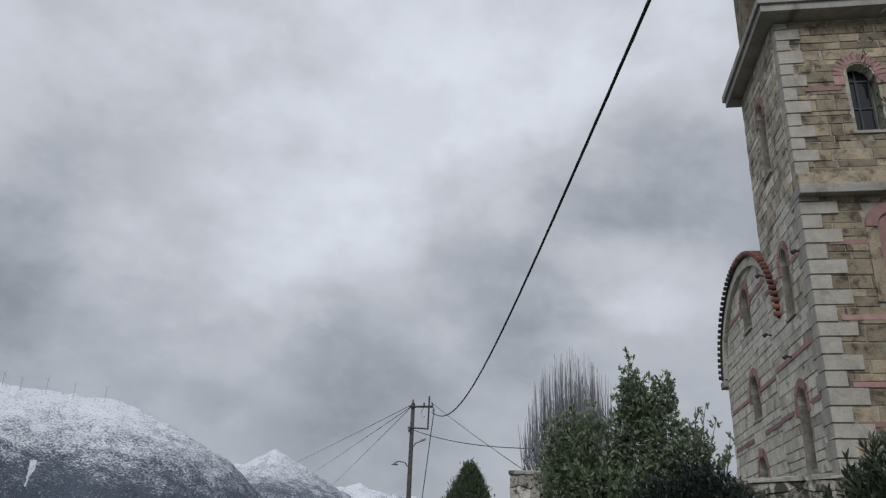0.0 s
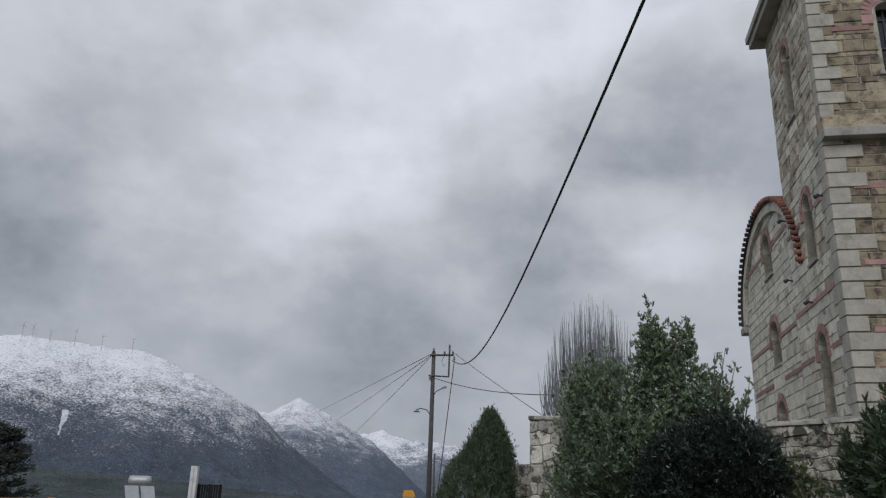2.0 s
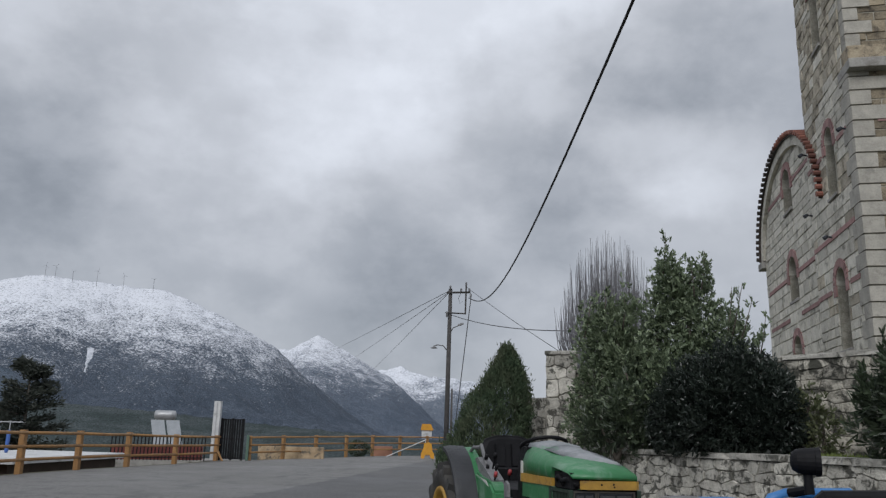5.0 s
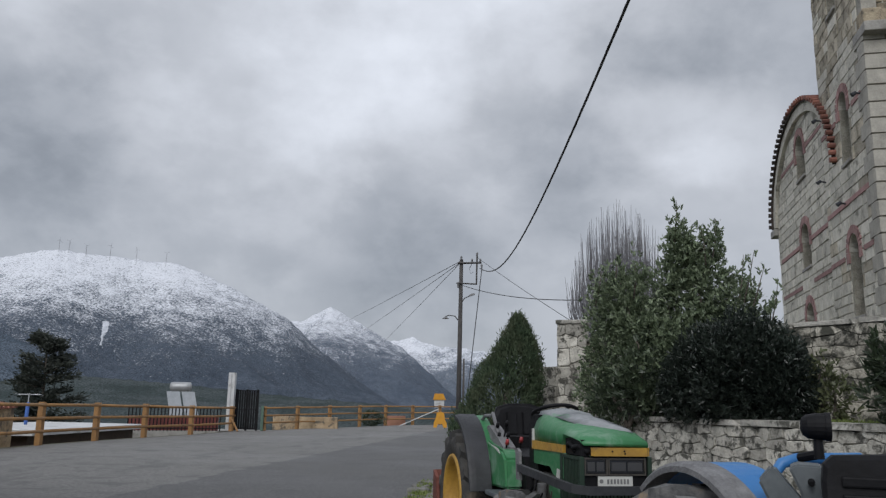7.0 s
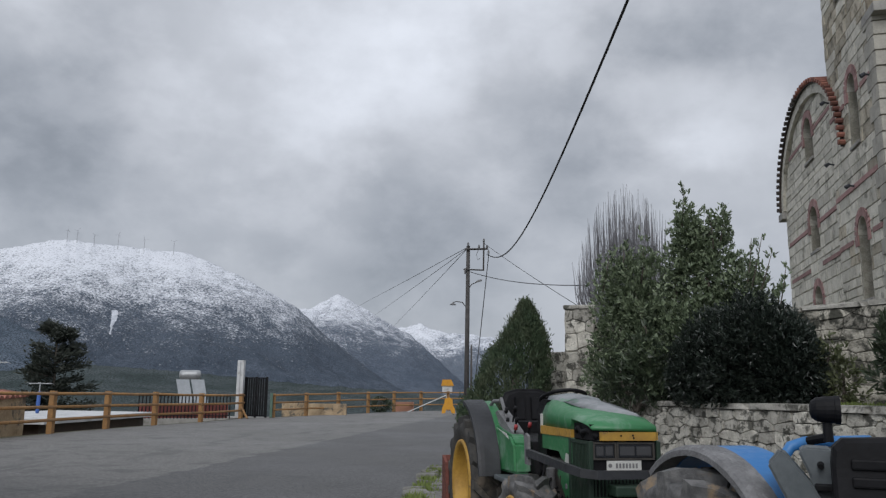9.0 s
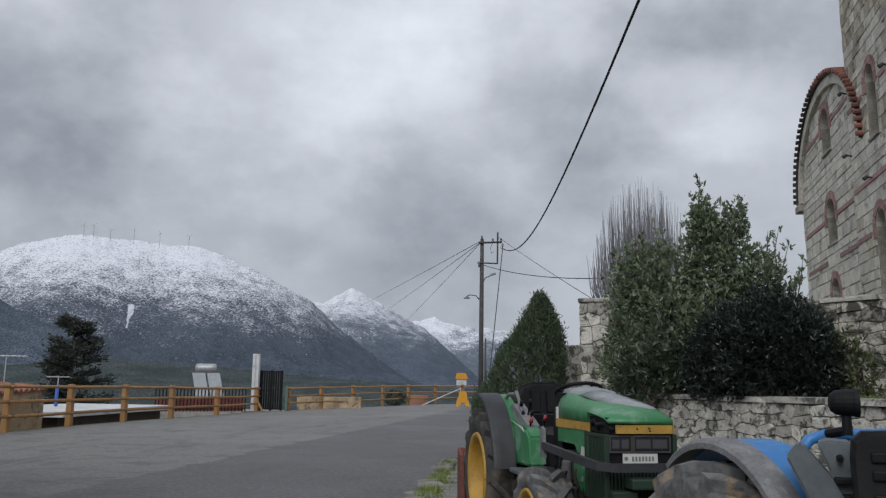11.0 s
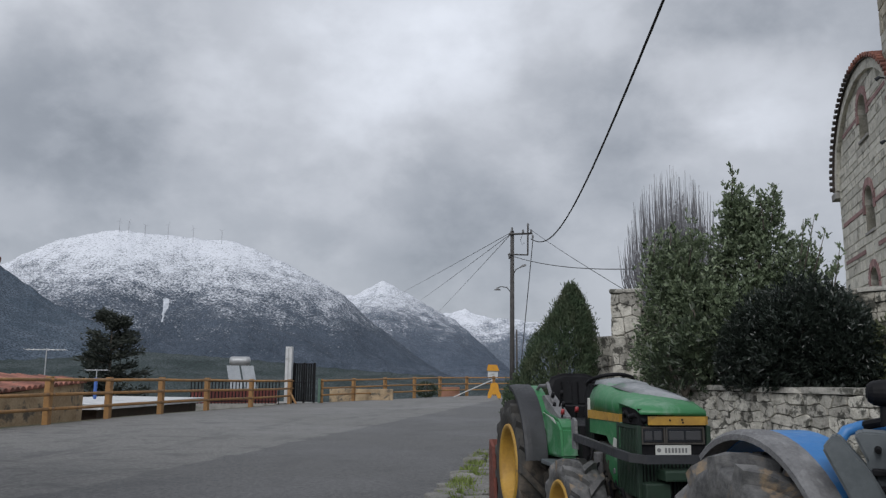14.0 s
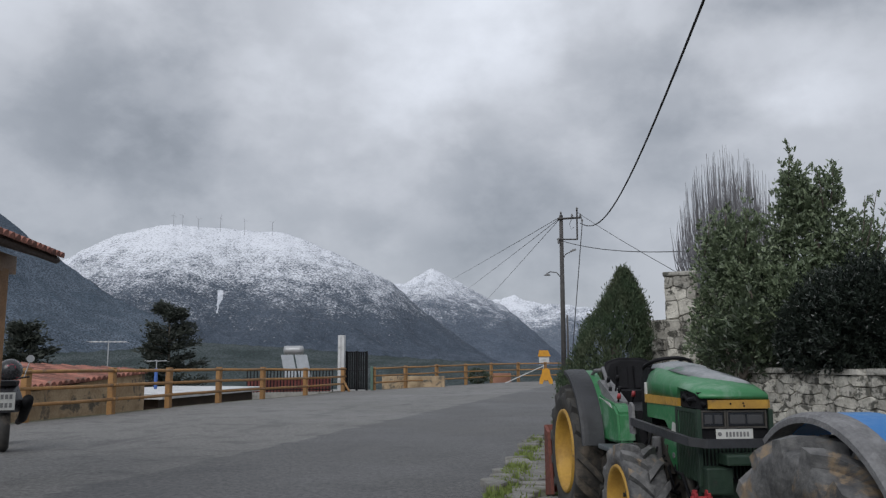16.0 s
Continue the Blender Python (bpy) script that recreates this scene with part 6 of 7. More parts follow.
M_PANEL = surface("solar_panel_glass", (0.30, 0.32, 0.34), (0.24, 0.26, 0.28), 3, 20, 0.25, 0.0)
M_TIMBER = surface("varnished_timber", (0.34, 0.19, 0.09), (0.24, 0.13, 0.06), 5, 40, 0.55, 0.2)
M_DARKWOOD = surface("dark_roof_boards", (0.07, 0.045, 0.035), (0.045, 0.03, 0.025), 4, 30, 0.7, 0.2)
M_PINKWALL = surface("orange_brick_wall", (0.36, 0.18, 0.12), (0.28, 0.14, 0.095), 3, 25, 0.85, 0.2)

fence = thing("fence", Matrix(), "ochre wooden post-and-rail fence with three round rails along the road", "fence")
POST_H = [1.28, 1.28, 1.27, 1.25, 1.25, 1.23, 1.18, 1.16, 1.17, 1.22, 1.27, 1.31, 1.35, 1.37, 1.40, 1.42]
GAP = 7
b = bmesh.new()
box(b, -0.085, 0.085, -0.085, 0.085, 0, 1, 0.012)
post_me = mesh_of("post", b, M_FENCE)
tops = []
for i, ((x, y), h) in enumerate(zip(FENCE, POST_H)):
    x2, y2 = FENCE[min(i + 1, len(FENCE) - 1)]
    x1, y1 = FENCE[max(i - 1, 0)]
    a = math.atan2(y2 - y1, x2 - x1)
    piece("post", post_me, fence, Matrix.Translation((x, y, -0.02)) @ Matrix.Rotation(a, 4, "Z") @ Matrix.Diagonal((1, 1, h + 0.02, 1)))
    tops.append((x, y, h))
rng = random.Random(14)
for i, ((x0, y0, h0), (x1, y1, h1)) in enumerate(zip(tops, tops[1:])):
    if i == GAP:
        continue
    d = Vector((x1 - x0, y1 - y0, 0)).normalized()
    side = Vector((d.y, -d.x, 0)) * 0.10
    for f in (0.93, 0.62, 0.32):
        a = Vector((x0, y0, h0 * f)) + side - d * 0.12
        c = Vector((x1, y1, h1 * f)) + side + d * 0.12
        bm = bmesh.new()
        pipe(bm, [a, a.lerp(c, 0.5) + Vector((0, 0, rng.uniform(-0.02, 0.01))), c], 0.046, 8)
        part("rail", bm, M_FENCE, fence, smooth=True)
# a stay that leans against the post at the gap
bm = bmesh.new()
pipe(bm, [(-9.7, 38.2, 0.55), (-9.3, 37.9, 0.0)], 0.05, 6)
part("stay", bm, M_FENCE, fence)

gate = thing("gate", Matrix(), "tall black iron gate with close upright bars", "gate")
ga, gb = Vector((-9.80, 39.3, 0.0)), Vector((-8.81, 39.53, 0.0))
for f in (0.0, 0.5, 1.0):
    bm = bmesh.new()
    q = ga.lerp(gb, f)
    box(bm, q.x - 0.05, q.x + 0.05, q.y - 0.05, q.y + 0.05, -0.03, 1.98, 0.01)
    part("gate_post", bm, M_BLACKIRON, gate)
for i in range(9):
    q = ga.lerp(gb, (i + 0.5) / 9)
    bm = bmesh.new()
    box(bm, q.x - 0.045, q.x + 0.045, q.y - 0.012, q.y + 0.012, 0.06, 1.93)
    part("bar", bm, M_BLACKIRON, gate)
for z in (0.1, 1.0, 1.92):
    bm = bmesh.new()
    rod(bm, ga + Vector((0, 0.02, z)), gb + Vector((0, 0.02, z)), 0.03)
    part("crossbar", bm, M_BLACKIRON, gate)
post = thing("gatepost", Matrix.Translation((-10.0, 39.04, 0)), "tall white-painted concrete post beside the gate", "post")
bm = bmesh.new()
box(bm, -0.16, 0.16, -0.16, 0.16, -0.03, 2.76, 0.02)
part("shaft", bm, M_WHITE, post)
bm = bmesh.new()
box(bm, -0.02, 0.02, -0.175, -0.155, 0.2, 2.7)
part("groove_strip", bm, M_STEEL, post)
bm = bmesh.new()
box(bm, -8.62, -8.5, 39.55, 39.67, -0.03, 1.2, 0.01)
tagged(part("post", bm, surface("faded_green_post", (0.10, 0.17, 0.13), (0.07, 0.12, 0.09), 4, 30, 0.7, 0.1)), "short green-grey post beside the black gate", "post")

railing = thing("railing", Matrix(), "black iron railing of thin upright bars behind the fence", "railing")
ra, rb = Vector((-13.9, 36.4, 0.0)), Vector((-10.15, 37.9, 0.0))
b = bmesh.new()
box(b, -0.022, 0.022, -0.022, 0.022, 0.0, 1.06)
bar_me = mesh_of("bar", b, M_BLACKIRON)
for i in range(27):
    piece("bar", bar_me, railing, Matrix.Translation(ra.lerp(rb, i / 26)))
for z in (0.12, 1.04):
    bm = bmesh.new()
    rod(bm, ra + Vector((0, 0, z)), rb + Vector((0, 0, z)), 0.025)
    part("crossbar", bm, M_BLACKIRON, railing)
bm = bmesh.new()
off = Vector((-0.25, 0.6, 0))
prism(bm, [((ra + off).x, (ra + off).y), ((rb + off).x, (rb + off).y), ((rb + off).x - 0.1, (rb + off).y + 0.3), ((ra + off).x - 0.1, (ra + off).y + 0.3)], "z", -1.5, 0.66)
tagged(part("low_wall", bm, M_REDWALL), "low red-brown wall behind the iron railing", "wall", kind="structure")
# the ledge that carries gate, railing and their wall
bm = bmesh.new()
prism(bm, [(-14.6, 36.0), (-10.2, 37.6), (-9.9, 38.9), (-8.3, 39.4), (-8.2, 40.6), (-14.6, 42.0)], "z", -4.0, 0.0)
tagged(part("terrace", bm, M_CONCRETE), "concrete landing behind the fence", "terrace", kind="structure")

# solar water heater on a roof below
heater = thing("solar_heater", pose(-12.9, 40.3, 0.0, 0, 0, 10), "solar water heater with steel tank and two tilted panels", "water heater")
bm = bmesh.new()
rings = [[(x, r * math.cos(2 * math.pi * i / 16), 2.06 + r * math.sin(2 * math.pi * i / 16)) for i in range(16)] for x, r in ((-0.52, 0.12), (-0.47, 0.22), (-0.2, 0.225), (0.2, 0.225), (0.47, 0.22), (0.52, 0.12))]
loft(bm, rings)
tank = part("tank", bm, M_STEEL, heater, "shiny steel tank", smooth=True)
for x in (-0.3, 0.3):
    bm = bmesh.new()
    rod(bm, (x - 0.03, 0, 2.06), (x + 0.03, 0, 2.06), 0.235, 0.235, 16)
    part("strap", bm, M_STEEL, tank)
for x in (-0.30, 0.42):
    bm = bmesh.new()
    loft(bm, [[(x - 0.33 + k, -0.25 - 0.75 * (k / 0.35), 1.82 - 1.15 * (k / 0.35)) for k in (0.0, 0.35)] + [(x + 0.30 + k, -0.25 - 0.75 * (k / 0.35), 1.82 - 1.15 * (k / 0.35)) for k in (0.35, 0.0)], [(x - 0.33 + k, -0.20 - 0.75 * (k / 0.35), 1.76 - 1.15 * (k / 0.35)) for k in (0.0, 0.35)] + [(x + 0.30 + k, -0.20 - 0.75 * (k / 0.35), 1.76 - 1.15 * (k / 0.35)) for k in (0.35, 0.0)]])
    part("panel", bm, M_PANEL, heater, "pale tilted solar panel")
bm = bmesh.new()
for x in (-0.45, 0.45):
    rod(bm, (x, 0, -0.02), (x, 0, 1.9), 0.025)
    rod(bm, (x + 0.3, -0.95, -0.02), (x, 0, 1.5), 0.02)
part("stand", bm, M_STEEL, heater)

# utility pole, crossarms, lamps and insulators
pole = thing("utility_pole", Matrix.Translation((1.06, 37.98, 0)), "dark wooden utility pole with a frame of crossarms and lamps", "utility pole")
bm = bmesh.new()
pipe(bm, [(-0.03, 0, -0.3), (0.0, 0, 4), (0.03, 0, 8.42)], [0.125, 0.11, 0.09], 12)
part("shaft", bm, M_POLE, pole, smooth=True)
for a, c, w in (((-0.15, -0.14, 8.22), (0.98, -0.14, 8.26), 0.05), ((-0.2, -0.14, 7.23), (0.80, -0.14, 7.20), 0.035), ((0.77, -0.14, 7.18), (0.79, -0.14, 8.62), 0.04)):
    bm = bmesh.new()
    rod(bm, a, c, w, w, 4)
    part("crossarm", bm, M_POLE, pole)
b = bmesh.new()
for z, r in ((0.0, 0.03), (0.03, 0.06), (0.07, 0.045), (0.1, 0.06), (0.14, 0.035)):
    rod(b, (0, 0, z), (0, 0, z + 0.035), r, r * 0.8, 10)
ins = mesh_of("insulator", b, M_GREYPLASTIC)
for x, z in ((0.02, 8.40), (0.55, 8.28), (0.79, 8.60), (0.95, 8.28), (1.02, 8.02), (-0.12, 7.12), (-0.12, 7.0)):
    piece("insulator", ins, pole, Matrix.Translation((x, -0.14, z)))
bm = bmesh.new()
pipe(bm, [(0.55, -0.14, 8.25), (0.42, -0.14, 7.95), (0.5, -0.14, 7.7), (0.62, -0.14, 7.8)], 0.012, 5)
pipe(bm, [(0.79, -0.14, 8.3), (1.0, -0.14, 8.28), (1.02, -0.14, 7.95)], 0.012, 5)
part("jumper_wire", bm, M_CABLE, pole)
for name, pts, head, tip in (("street_lamp", [(0.08, -0.1, 6.3), (0.2, -0.1, 6.5), (0.42, -0.1, 6.6)], (0.40, 6.58), (0.70, 6.68)), ("street_lamp", [(-0.1, -0.1, 5.43), (-0.25, -0.1, 5.62), (-0.55, -0.1, 5.66), (-0.68, -0.1, 5.60)], None, None)):
    lamp = _empty(name, Matrix())
    lamp.parent = pole
    bm = bmesh.new()
    pipe(bm, pts, 0.025, 6)
    part("arm", bm, M_POLE, lamp, smooth=True)
    bm = bmesh.new()
    if head:
        rings = [[(head[0] + (tip[0] - head[0]) * f + 0, -0.1 + s * 0.5, head[1] + (tip[1] - head[1]) * f + u) for s, u in ((-w, 0), (-w * 0.6, hh), (w * 0.6, hh), (w, 0))] for f, w, hh in ((0, 0.08, 0.06), (0.4, 0.2, 0.10), (0.85, 0.18, 0.09), (1.0, 0.08, 0.04))]
        loft(bm, rings)
    else:
        rings = [[(-0.70 + r * math.cos(2 * math.pi * i / 14), -0.1 + r * math.sin(2 * math.pi * i / 14), z) for i in range(14)] for r, z in ((0.03, 5.62), (0.06, 5.57), (0.17, 5.50), (0.16, 5.49))]
        loft(bm, rings)
    part("lamp_head", bm, M_GREYPLASTIC, lamp)


def cable(name, points, r, label, group="wires on the pole"):
    bm = bmesh.new()
    pipe(bm, points, r, 6)
    return tagged(part(name, bm, M_CABLE, smooth=True), label, "cable", group)


def sag(a, b, drop, n=24):
    a, b = Vector(a), Vector(b)
    return [a.lerp(b, i / n) - Vector((0, 0, 4 * drop * (i / n) * (1 - i / n))) for i in range(n + 1)]


# the thick overhead cable: from the pole across to the houses behind the viewpoint
cy = [38.0, 34.7, 30.0, 26.0, 22.3, 18.0, 13.7, 11.1, 9.2, 6.7, 3.0, -2.0, -9.0]
cz = [8.03, 7.30, 6.55, 6.15, 5.98, 6.02, 6.30, 6.56, 6.79, 7.02, 7.35, 7.8, 8.4]
co = np.polyfit(cy, cz, 5)
line = [(2.0 + (38.0 - y) * 0.0165, y, float(np.polyval(co, y))) for y in np.linspace(38.0, -9.0, 90)]
cable("overhead_cable", line, 0.022, "thick black twisted cable sagging from the pole overhead")
cable("overhead_cable", [(q[0] + 0.011 * math.cos(i * 0.8), q[1], q[2] + 0.011 * math.sin(i * 0.8)) for i, q in enumerate(np.array([np.interp(np.linspace(0, 89, 360), range(90), [p[j] for p in line]) for j in range(3)]).T)], 0.013, "thinner conductor twisted round the thick cable")
for q, dz in (((-13.3, 119.3, 14.3), 8.35), ((-10.7, 119.5, 13.0), 8.3), ((-7.7, 119.75, 11.5), 8.3)):
    a = Vector((1.08, 37.9, dz))
    c = Vector(q)
    cable("wire", sag(a, a + (c - a) * 2.6, 0.25), 0.015, "thin wire running down into the valley")
cable("wire", sag((0.95, 37.9, 7.2), (6.2, 14.5, 3.75), 0.55)[:18], 0.016, "thin wire slung from the pole to the church side")
cable("wire", sag((1.85, 37.9, 8.55), (4.6, 18.0, 2.4), 0.1), 0.010, "thin stay wire running down behind the wall")
cable("wire", sag((2.09, 37.8, 8.0), (1.25, 37.5, 0.0), 0.0), 0.02, "cable hanging down beside the pole")
far_pole = thing("utility_pole", Matrix.Translation((2.0, 60.0, 0)), "slim grey far pole behind the fence", "utility pole")
bm = bmesh.new()
pipe(bm, [(0, 0, -1.5), (0, 0, 4.9)], [0.10, 0.07], 8)
part("shaft", bm, M_POLE, far_pole, smooth=True)

# roadside shrine and trestle at the far bend
shrine = thing("roadside_shrine", Matrix.Translation((0.2, 60.5, 0)), "small roadside shrine on a post with an orange-yellow roof", "shrine")
bm = bmesh.new()
box(bm, -0.38, 0.38, -0.33, 0.33, 1.22, 1.82, 0.02)
part("cabinet", bm, M_WHITE, shrine)
bm = bmesh.new()
prism(bm, [(-0.46, 1.80), (0.50, 1.80), (0.30, 2.26), (-0.36, 2.26)], "y", -0.42, 0.42)
part("roof", bm, M_SIGNAL, shrine)
bm = bmesh.new()
box(bm, -0.1, 0.1, -0.1, 0.1, -0.05, 1.23)
part("post", bm, M_WHITE, shrine)
trestle = thing("trestle", Matrix.Translation((0.25, 51.5, 0)), "orange-yellow road barrier trestle beside the fence", "barrier")
for y in (-0.2, 0.2):
    bm = bmesh.new()
    prism(bm, [(-0.42, 0), (-0.40, 0.30), (-0.26, 0.62), (-0.22, 0.92), (0.08, 1.0), (0.26, 0.86), (0.30, 0.5), (0.42, 0.28), (0.44, 0), (0.22, 0), (0.12, 0.24), (-0.12, 0.24), (-0.22, 0)], "y", y - 0.04, y + 0.04)
    part("side_frame", bm, M_SIGNAL, trestle)
bm = bmesh.new()
box(bm, -0.20, 0.22, -0.16, 0.16, 0.45, 0.86, 0.02)
part("board", bm, M_SIGNAL, trestle)
bm = bmesh.new()
rod(bm, (-2.6, 0, 0.05), (-0.1, 0, 1.15), 0.03)
part("brace", bm, M_WHITE, trestle, "white slanting pole")
for x, w, h, mt, lab in ((-2.9, 1.5, 0.62, M_PINKWALL, "low orange brick box beside the fence"), (-7.3, 3.6, 0.62, M_OCHREWALL, "low ochre stone wall behind the fence")):
    bm = bmesh.new()
    y = interp(x, [p[0] for p in FENCE[8:]], [p[1] for p in FENCE[8:]]) + 1.0
    box(bm, x - w / 2, x + w / 2, y, y + 0.4, -2.0, h, 0.03)
    tagged(part("low_wall", bm, mt), lab, "wall", kind="structure")
shrub("shrub", "small green bush growing through the fence", [(-4.2, 52.6, 0.45, 0.8, 0.5, 0.5)], 1500, 0.12, 0.05, M_OLEANDER, 31, base_z=0.0, stems=2)

# ---- village house below the fence ----
house = thing("house", Matrix(), "old house with cracked ochre wall and red clay tile roof", "house")
ha, hb = Vector((-13.55, 14.2, 0)), Vector((-12.72, 24.3, 0))
bm = bmesh.new()
inward = (Vector((0, 0, 1)).cross((hb - ha).normalized()))
a0, b0 = ha, hb
tops = [(f, 0.34 + 0.80 * f ** 1.3 + 0.03 * noise.noise((f * 20, 0, 4))) for f in (i / 16 for i in range(17))]
loft(bm, [[a0.lerp(b0, f) + inward * w + Vector((0, 0, z)) for w, z in ((0, -4), (0.35, -4), (0.35, h), (0, h))] for f, h in tops])
part("wall", bm, M_OCHREWALL, house, "cracked ochre plaster wall")
bm = bmesh.new()
c0, d0 = a0 + inward * 5.2, b0 + inward * 5.2
prism(bm, [(b0.x, b0.y), (d0.x, d0.y), (d0.x - 0.02, d0.y - 0.3), (b0.x - 0.02, b0.y - 0.3)], "z", -4, 1.08)
part("end_wall", bm, M_OCHREWALL, house)
up = Vector((0, 0, 1))
low_a, low_b = a0 - inward * 0.12 + up * 0.40, b0 - inward * 0.04 + up * 1.06
hi_a, hi_b = c0 + up * 1.22, d0 + up * 1.30
bm = bmesh.new()
loft(bm, [[low_a, low_b, hi_b, hi_a], [v + up * 0.07 for v in (low_a, low_b, hi_b, hi_a)]])
roof2 = part("roof", bm, M_TILE, house, "sloping roof of old red clay tiles")
b = bmesh.new()
loft(b, [[(0.5 * math.cos(math.pi * i / 6) * k, y, 0.42 * math.sin(math.pi * i / 6) * k) for i in range(7)] for y, k in ((-0.5, 1.0), (0.5, 0.86))])
tile2 = mesh_of("tile", b, M_TILE)
slope = (hi_a - low_a)
rowlen = slope.length
along = (low_b - low_a).normalized()
nrm = along.cross(slope.normalized())
nrm = nrm if nrm.z > 0 else -nrm
rng = random.Random(88)
cols, rows = 42, 7
for i in range(cols):
    for j in range(rows):
        u = (i + 0.5) / cols
        q = low_a.lerp(low_b, u).lerp(hi_a.lerp(hi_b, u), (j + 0.5) / rows) + nrm * 0.06
        m = Matrix((along, slope.normalized(), nrm)).transposed().to_4x4()
        m.translation = q
        piece("tile", tile2, roof2, m @ Matrix.Rotation(rng.uniform(-0.05, 0.05), 4, "Z") @ Matrix.Diagonal((0.20, rowlen / rows * 1.12, 0.26, 1)))
# ridge of broken stones
bm = bmesh.new()
for i in range(26):
    q = hi_a.lerp(hi_b, (i + 0.5) / 26)
    box(bm, q.x - 0.16, q.x + 0.16, q.y - 0.2, q.y + 0.2, q.z + 0.0, q.z + rng.uniform(0.08, 0.16), 0.02)
tagged(part("ridge_stones", bm, M_RUBBLE, house), kind="stuff")

# flat white roof next to it
flat_roof = thing("flat_roof", Matrix(), "flat white-coated concrete roof slab just below the road", "roof")
bm = bmesh.new()
prism(bm, [(-12.95, 26.0), (-12.6, 35.0), (-17.5, 36.2), (-18.5, 26.6)], "z", 0.16, 0.34)
part("slab", bm, M_WHITE, flat_roof)
bm = bmesh.new()
prism(bm, [(-13.3, 26.4), (-13.0, 34.7), (-17.2, 35.8), (-18.2, 26.9)], "z", -4, 0.155)
part("wall", bm, M_DARKWOOD, flat_roof)
M_BLUEPLASTIC = surface("blue_plastic", (0.06, 0.14, 0.42), (0.045, 0.11, 0.34), 4, 30, 0.5, 0.05)
for x, y, h in ((-16.0, 31.5, 0.85), (-15.7, 31.9, 0.7)):
    tank = thing("barrel", Matrix.Translation((x, y, 0.34)), "small blue plastic barrel on the flat roof", "barrel")
    bm = bmesh.new()
    loft(bm, [[(r * math.cos(2 * math.pi * i / 12), r * math.sin(2 * math.pi * i / 12), z * h) for i in range(12)] for r, z in ((0.055, 0), (0.07, 0.1), (0.07, 0.85), (0.05, 1.0))])
    part("body", bm, M_BLUEPLASTIC, tank, smooth=True)
for (x, y, z0, z1, n, w) in ((-17.0, 29.45, 0.34, 2.25, 9, 1.1), (-16.3, 32.1, 0.34, 1.5, 3, 0.6)):
    ant = thing("antenna", Matrix.Translation((x, y, z0)), "thin metal television aerial on a mast", "antenna")
    bm = bmesh.new()
    rod(bm, (0, 0, 0), (0, 0, z1 - z0 + 0.05), 0.022)
    part("mast", bm, M_STEEL, ant)
    bm = bmesh.new()
    rod(bm, (-w * 0.75, 0, z1 - z0), (w * 0.55, 0.3, z1 - z0), 0.018)
    part("boom", bm, M_STEEL, ant)
    for i in range(n):
        f = i / (n - 1)
        bm = bmesh.new()
        q = Vector((-w * 0.75 + f * w * 1.3, f * 0.3, z1 - z0))
        rod(bm, q + Vector((0.02, -0.22, 0.03)), q + Vector((-0.02, 0.22, -0.03)), 0.008, 0.008, 5)
        part("element", bm, M_STEEL, ant)

# ---- timber porch and the scooter under it ----
porch = thing("porch", Matrix(), "timber porch with a red clay tile roof and boarded soffit", "porch")
e0, e1 = Vector((-5.16, 5.3, 2.66)), Vector((-6.12, 9.15, 2.64))
edge = (e1 - e0).normalized()
inw = Vector((0, 0, 1)).cross(edge)
rise = Vector((inw.x, inw.y, 0.30)).normalized()
bm = bmesh.new()
loft(bm, [[e0, e1, e1 + rise * 4, e0 + rise * 4], [v + Vector((0, 0, 0.05)) for v in (e0, e1, e1 + rise * 4, e0 + rise * 4)]])
proof = part("roof_boards", bm, M_DARKWOOD, porch)
bm = bmesh.new()
rod(bm, e0 + Vector((0, 0, 0.02)) - inw * 0.05, e1 + Vector((0, 0, 0.02)) - inw * 0.05, 0.05, 0.05, 8)
part("gutter", bm, M_DARKWOOD, porch)
pn = edge.cross(rise)
pn = pn if pn.z > 0 else -pn
for i in range(26):
    for j in range(5):
        q = e0 + edge * (0.08 + i * 0.15) + rise * (0.05 + 0.36 * j) + pn * 0.08
        m = Matrix((edge, rise, pn)).transposed().to_4x4()
        m.translation = q
        piece("tile", tile2, porch, m @ Matrix.Diagonal((0.14, 0.40, 0.16, 1)))
bm = bmesh.new()
q0, q1 = e0 + inw * 0.45 + Vector((0, 0, -0.02)), e1 + inw * 0.45 - edge * 0.10 + Vector((0, 0, -0.02))
loft(bm, [[q + inw * w + Vector((0, 0, z)) for w, z in ((-0.07, -0.16), (0.07, -0.16), (0.07, 0.06), (-0.07, 0.06))] for q in (q0, q1)])
part("beam", bm, M_TIMBER, porch)
pp = e1 + inw * 0.45 - edge * 0.42
bm = bmesh.new()
box(bm, pp.x - 0.08, pp.x + 0.08, pp.y - 0.08, pp.y + 0.08, -0.03, 2.5, 0.008)
part("post", bm, M_TIMBER, porch)
bm = bmesh.new()
pp2 = e0 + inw * 0.45 + edge * 0.3
box(bm, pp2.x - 0.08, pp2.x + 0.08, pp2.y - 0.08, pp2.y + 0.08, -0.03, 2.5, 0.008)
part("post", bm, M_TIMBER, porch)

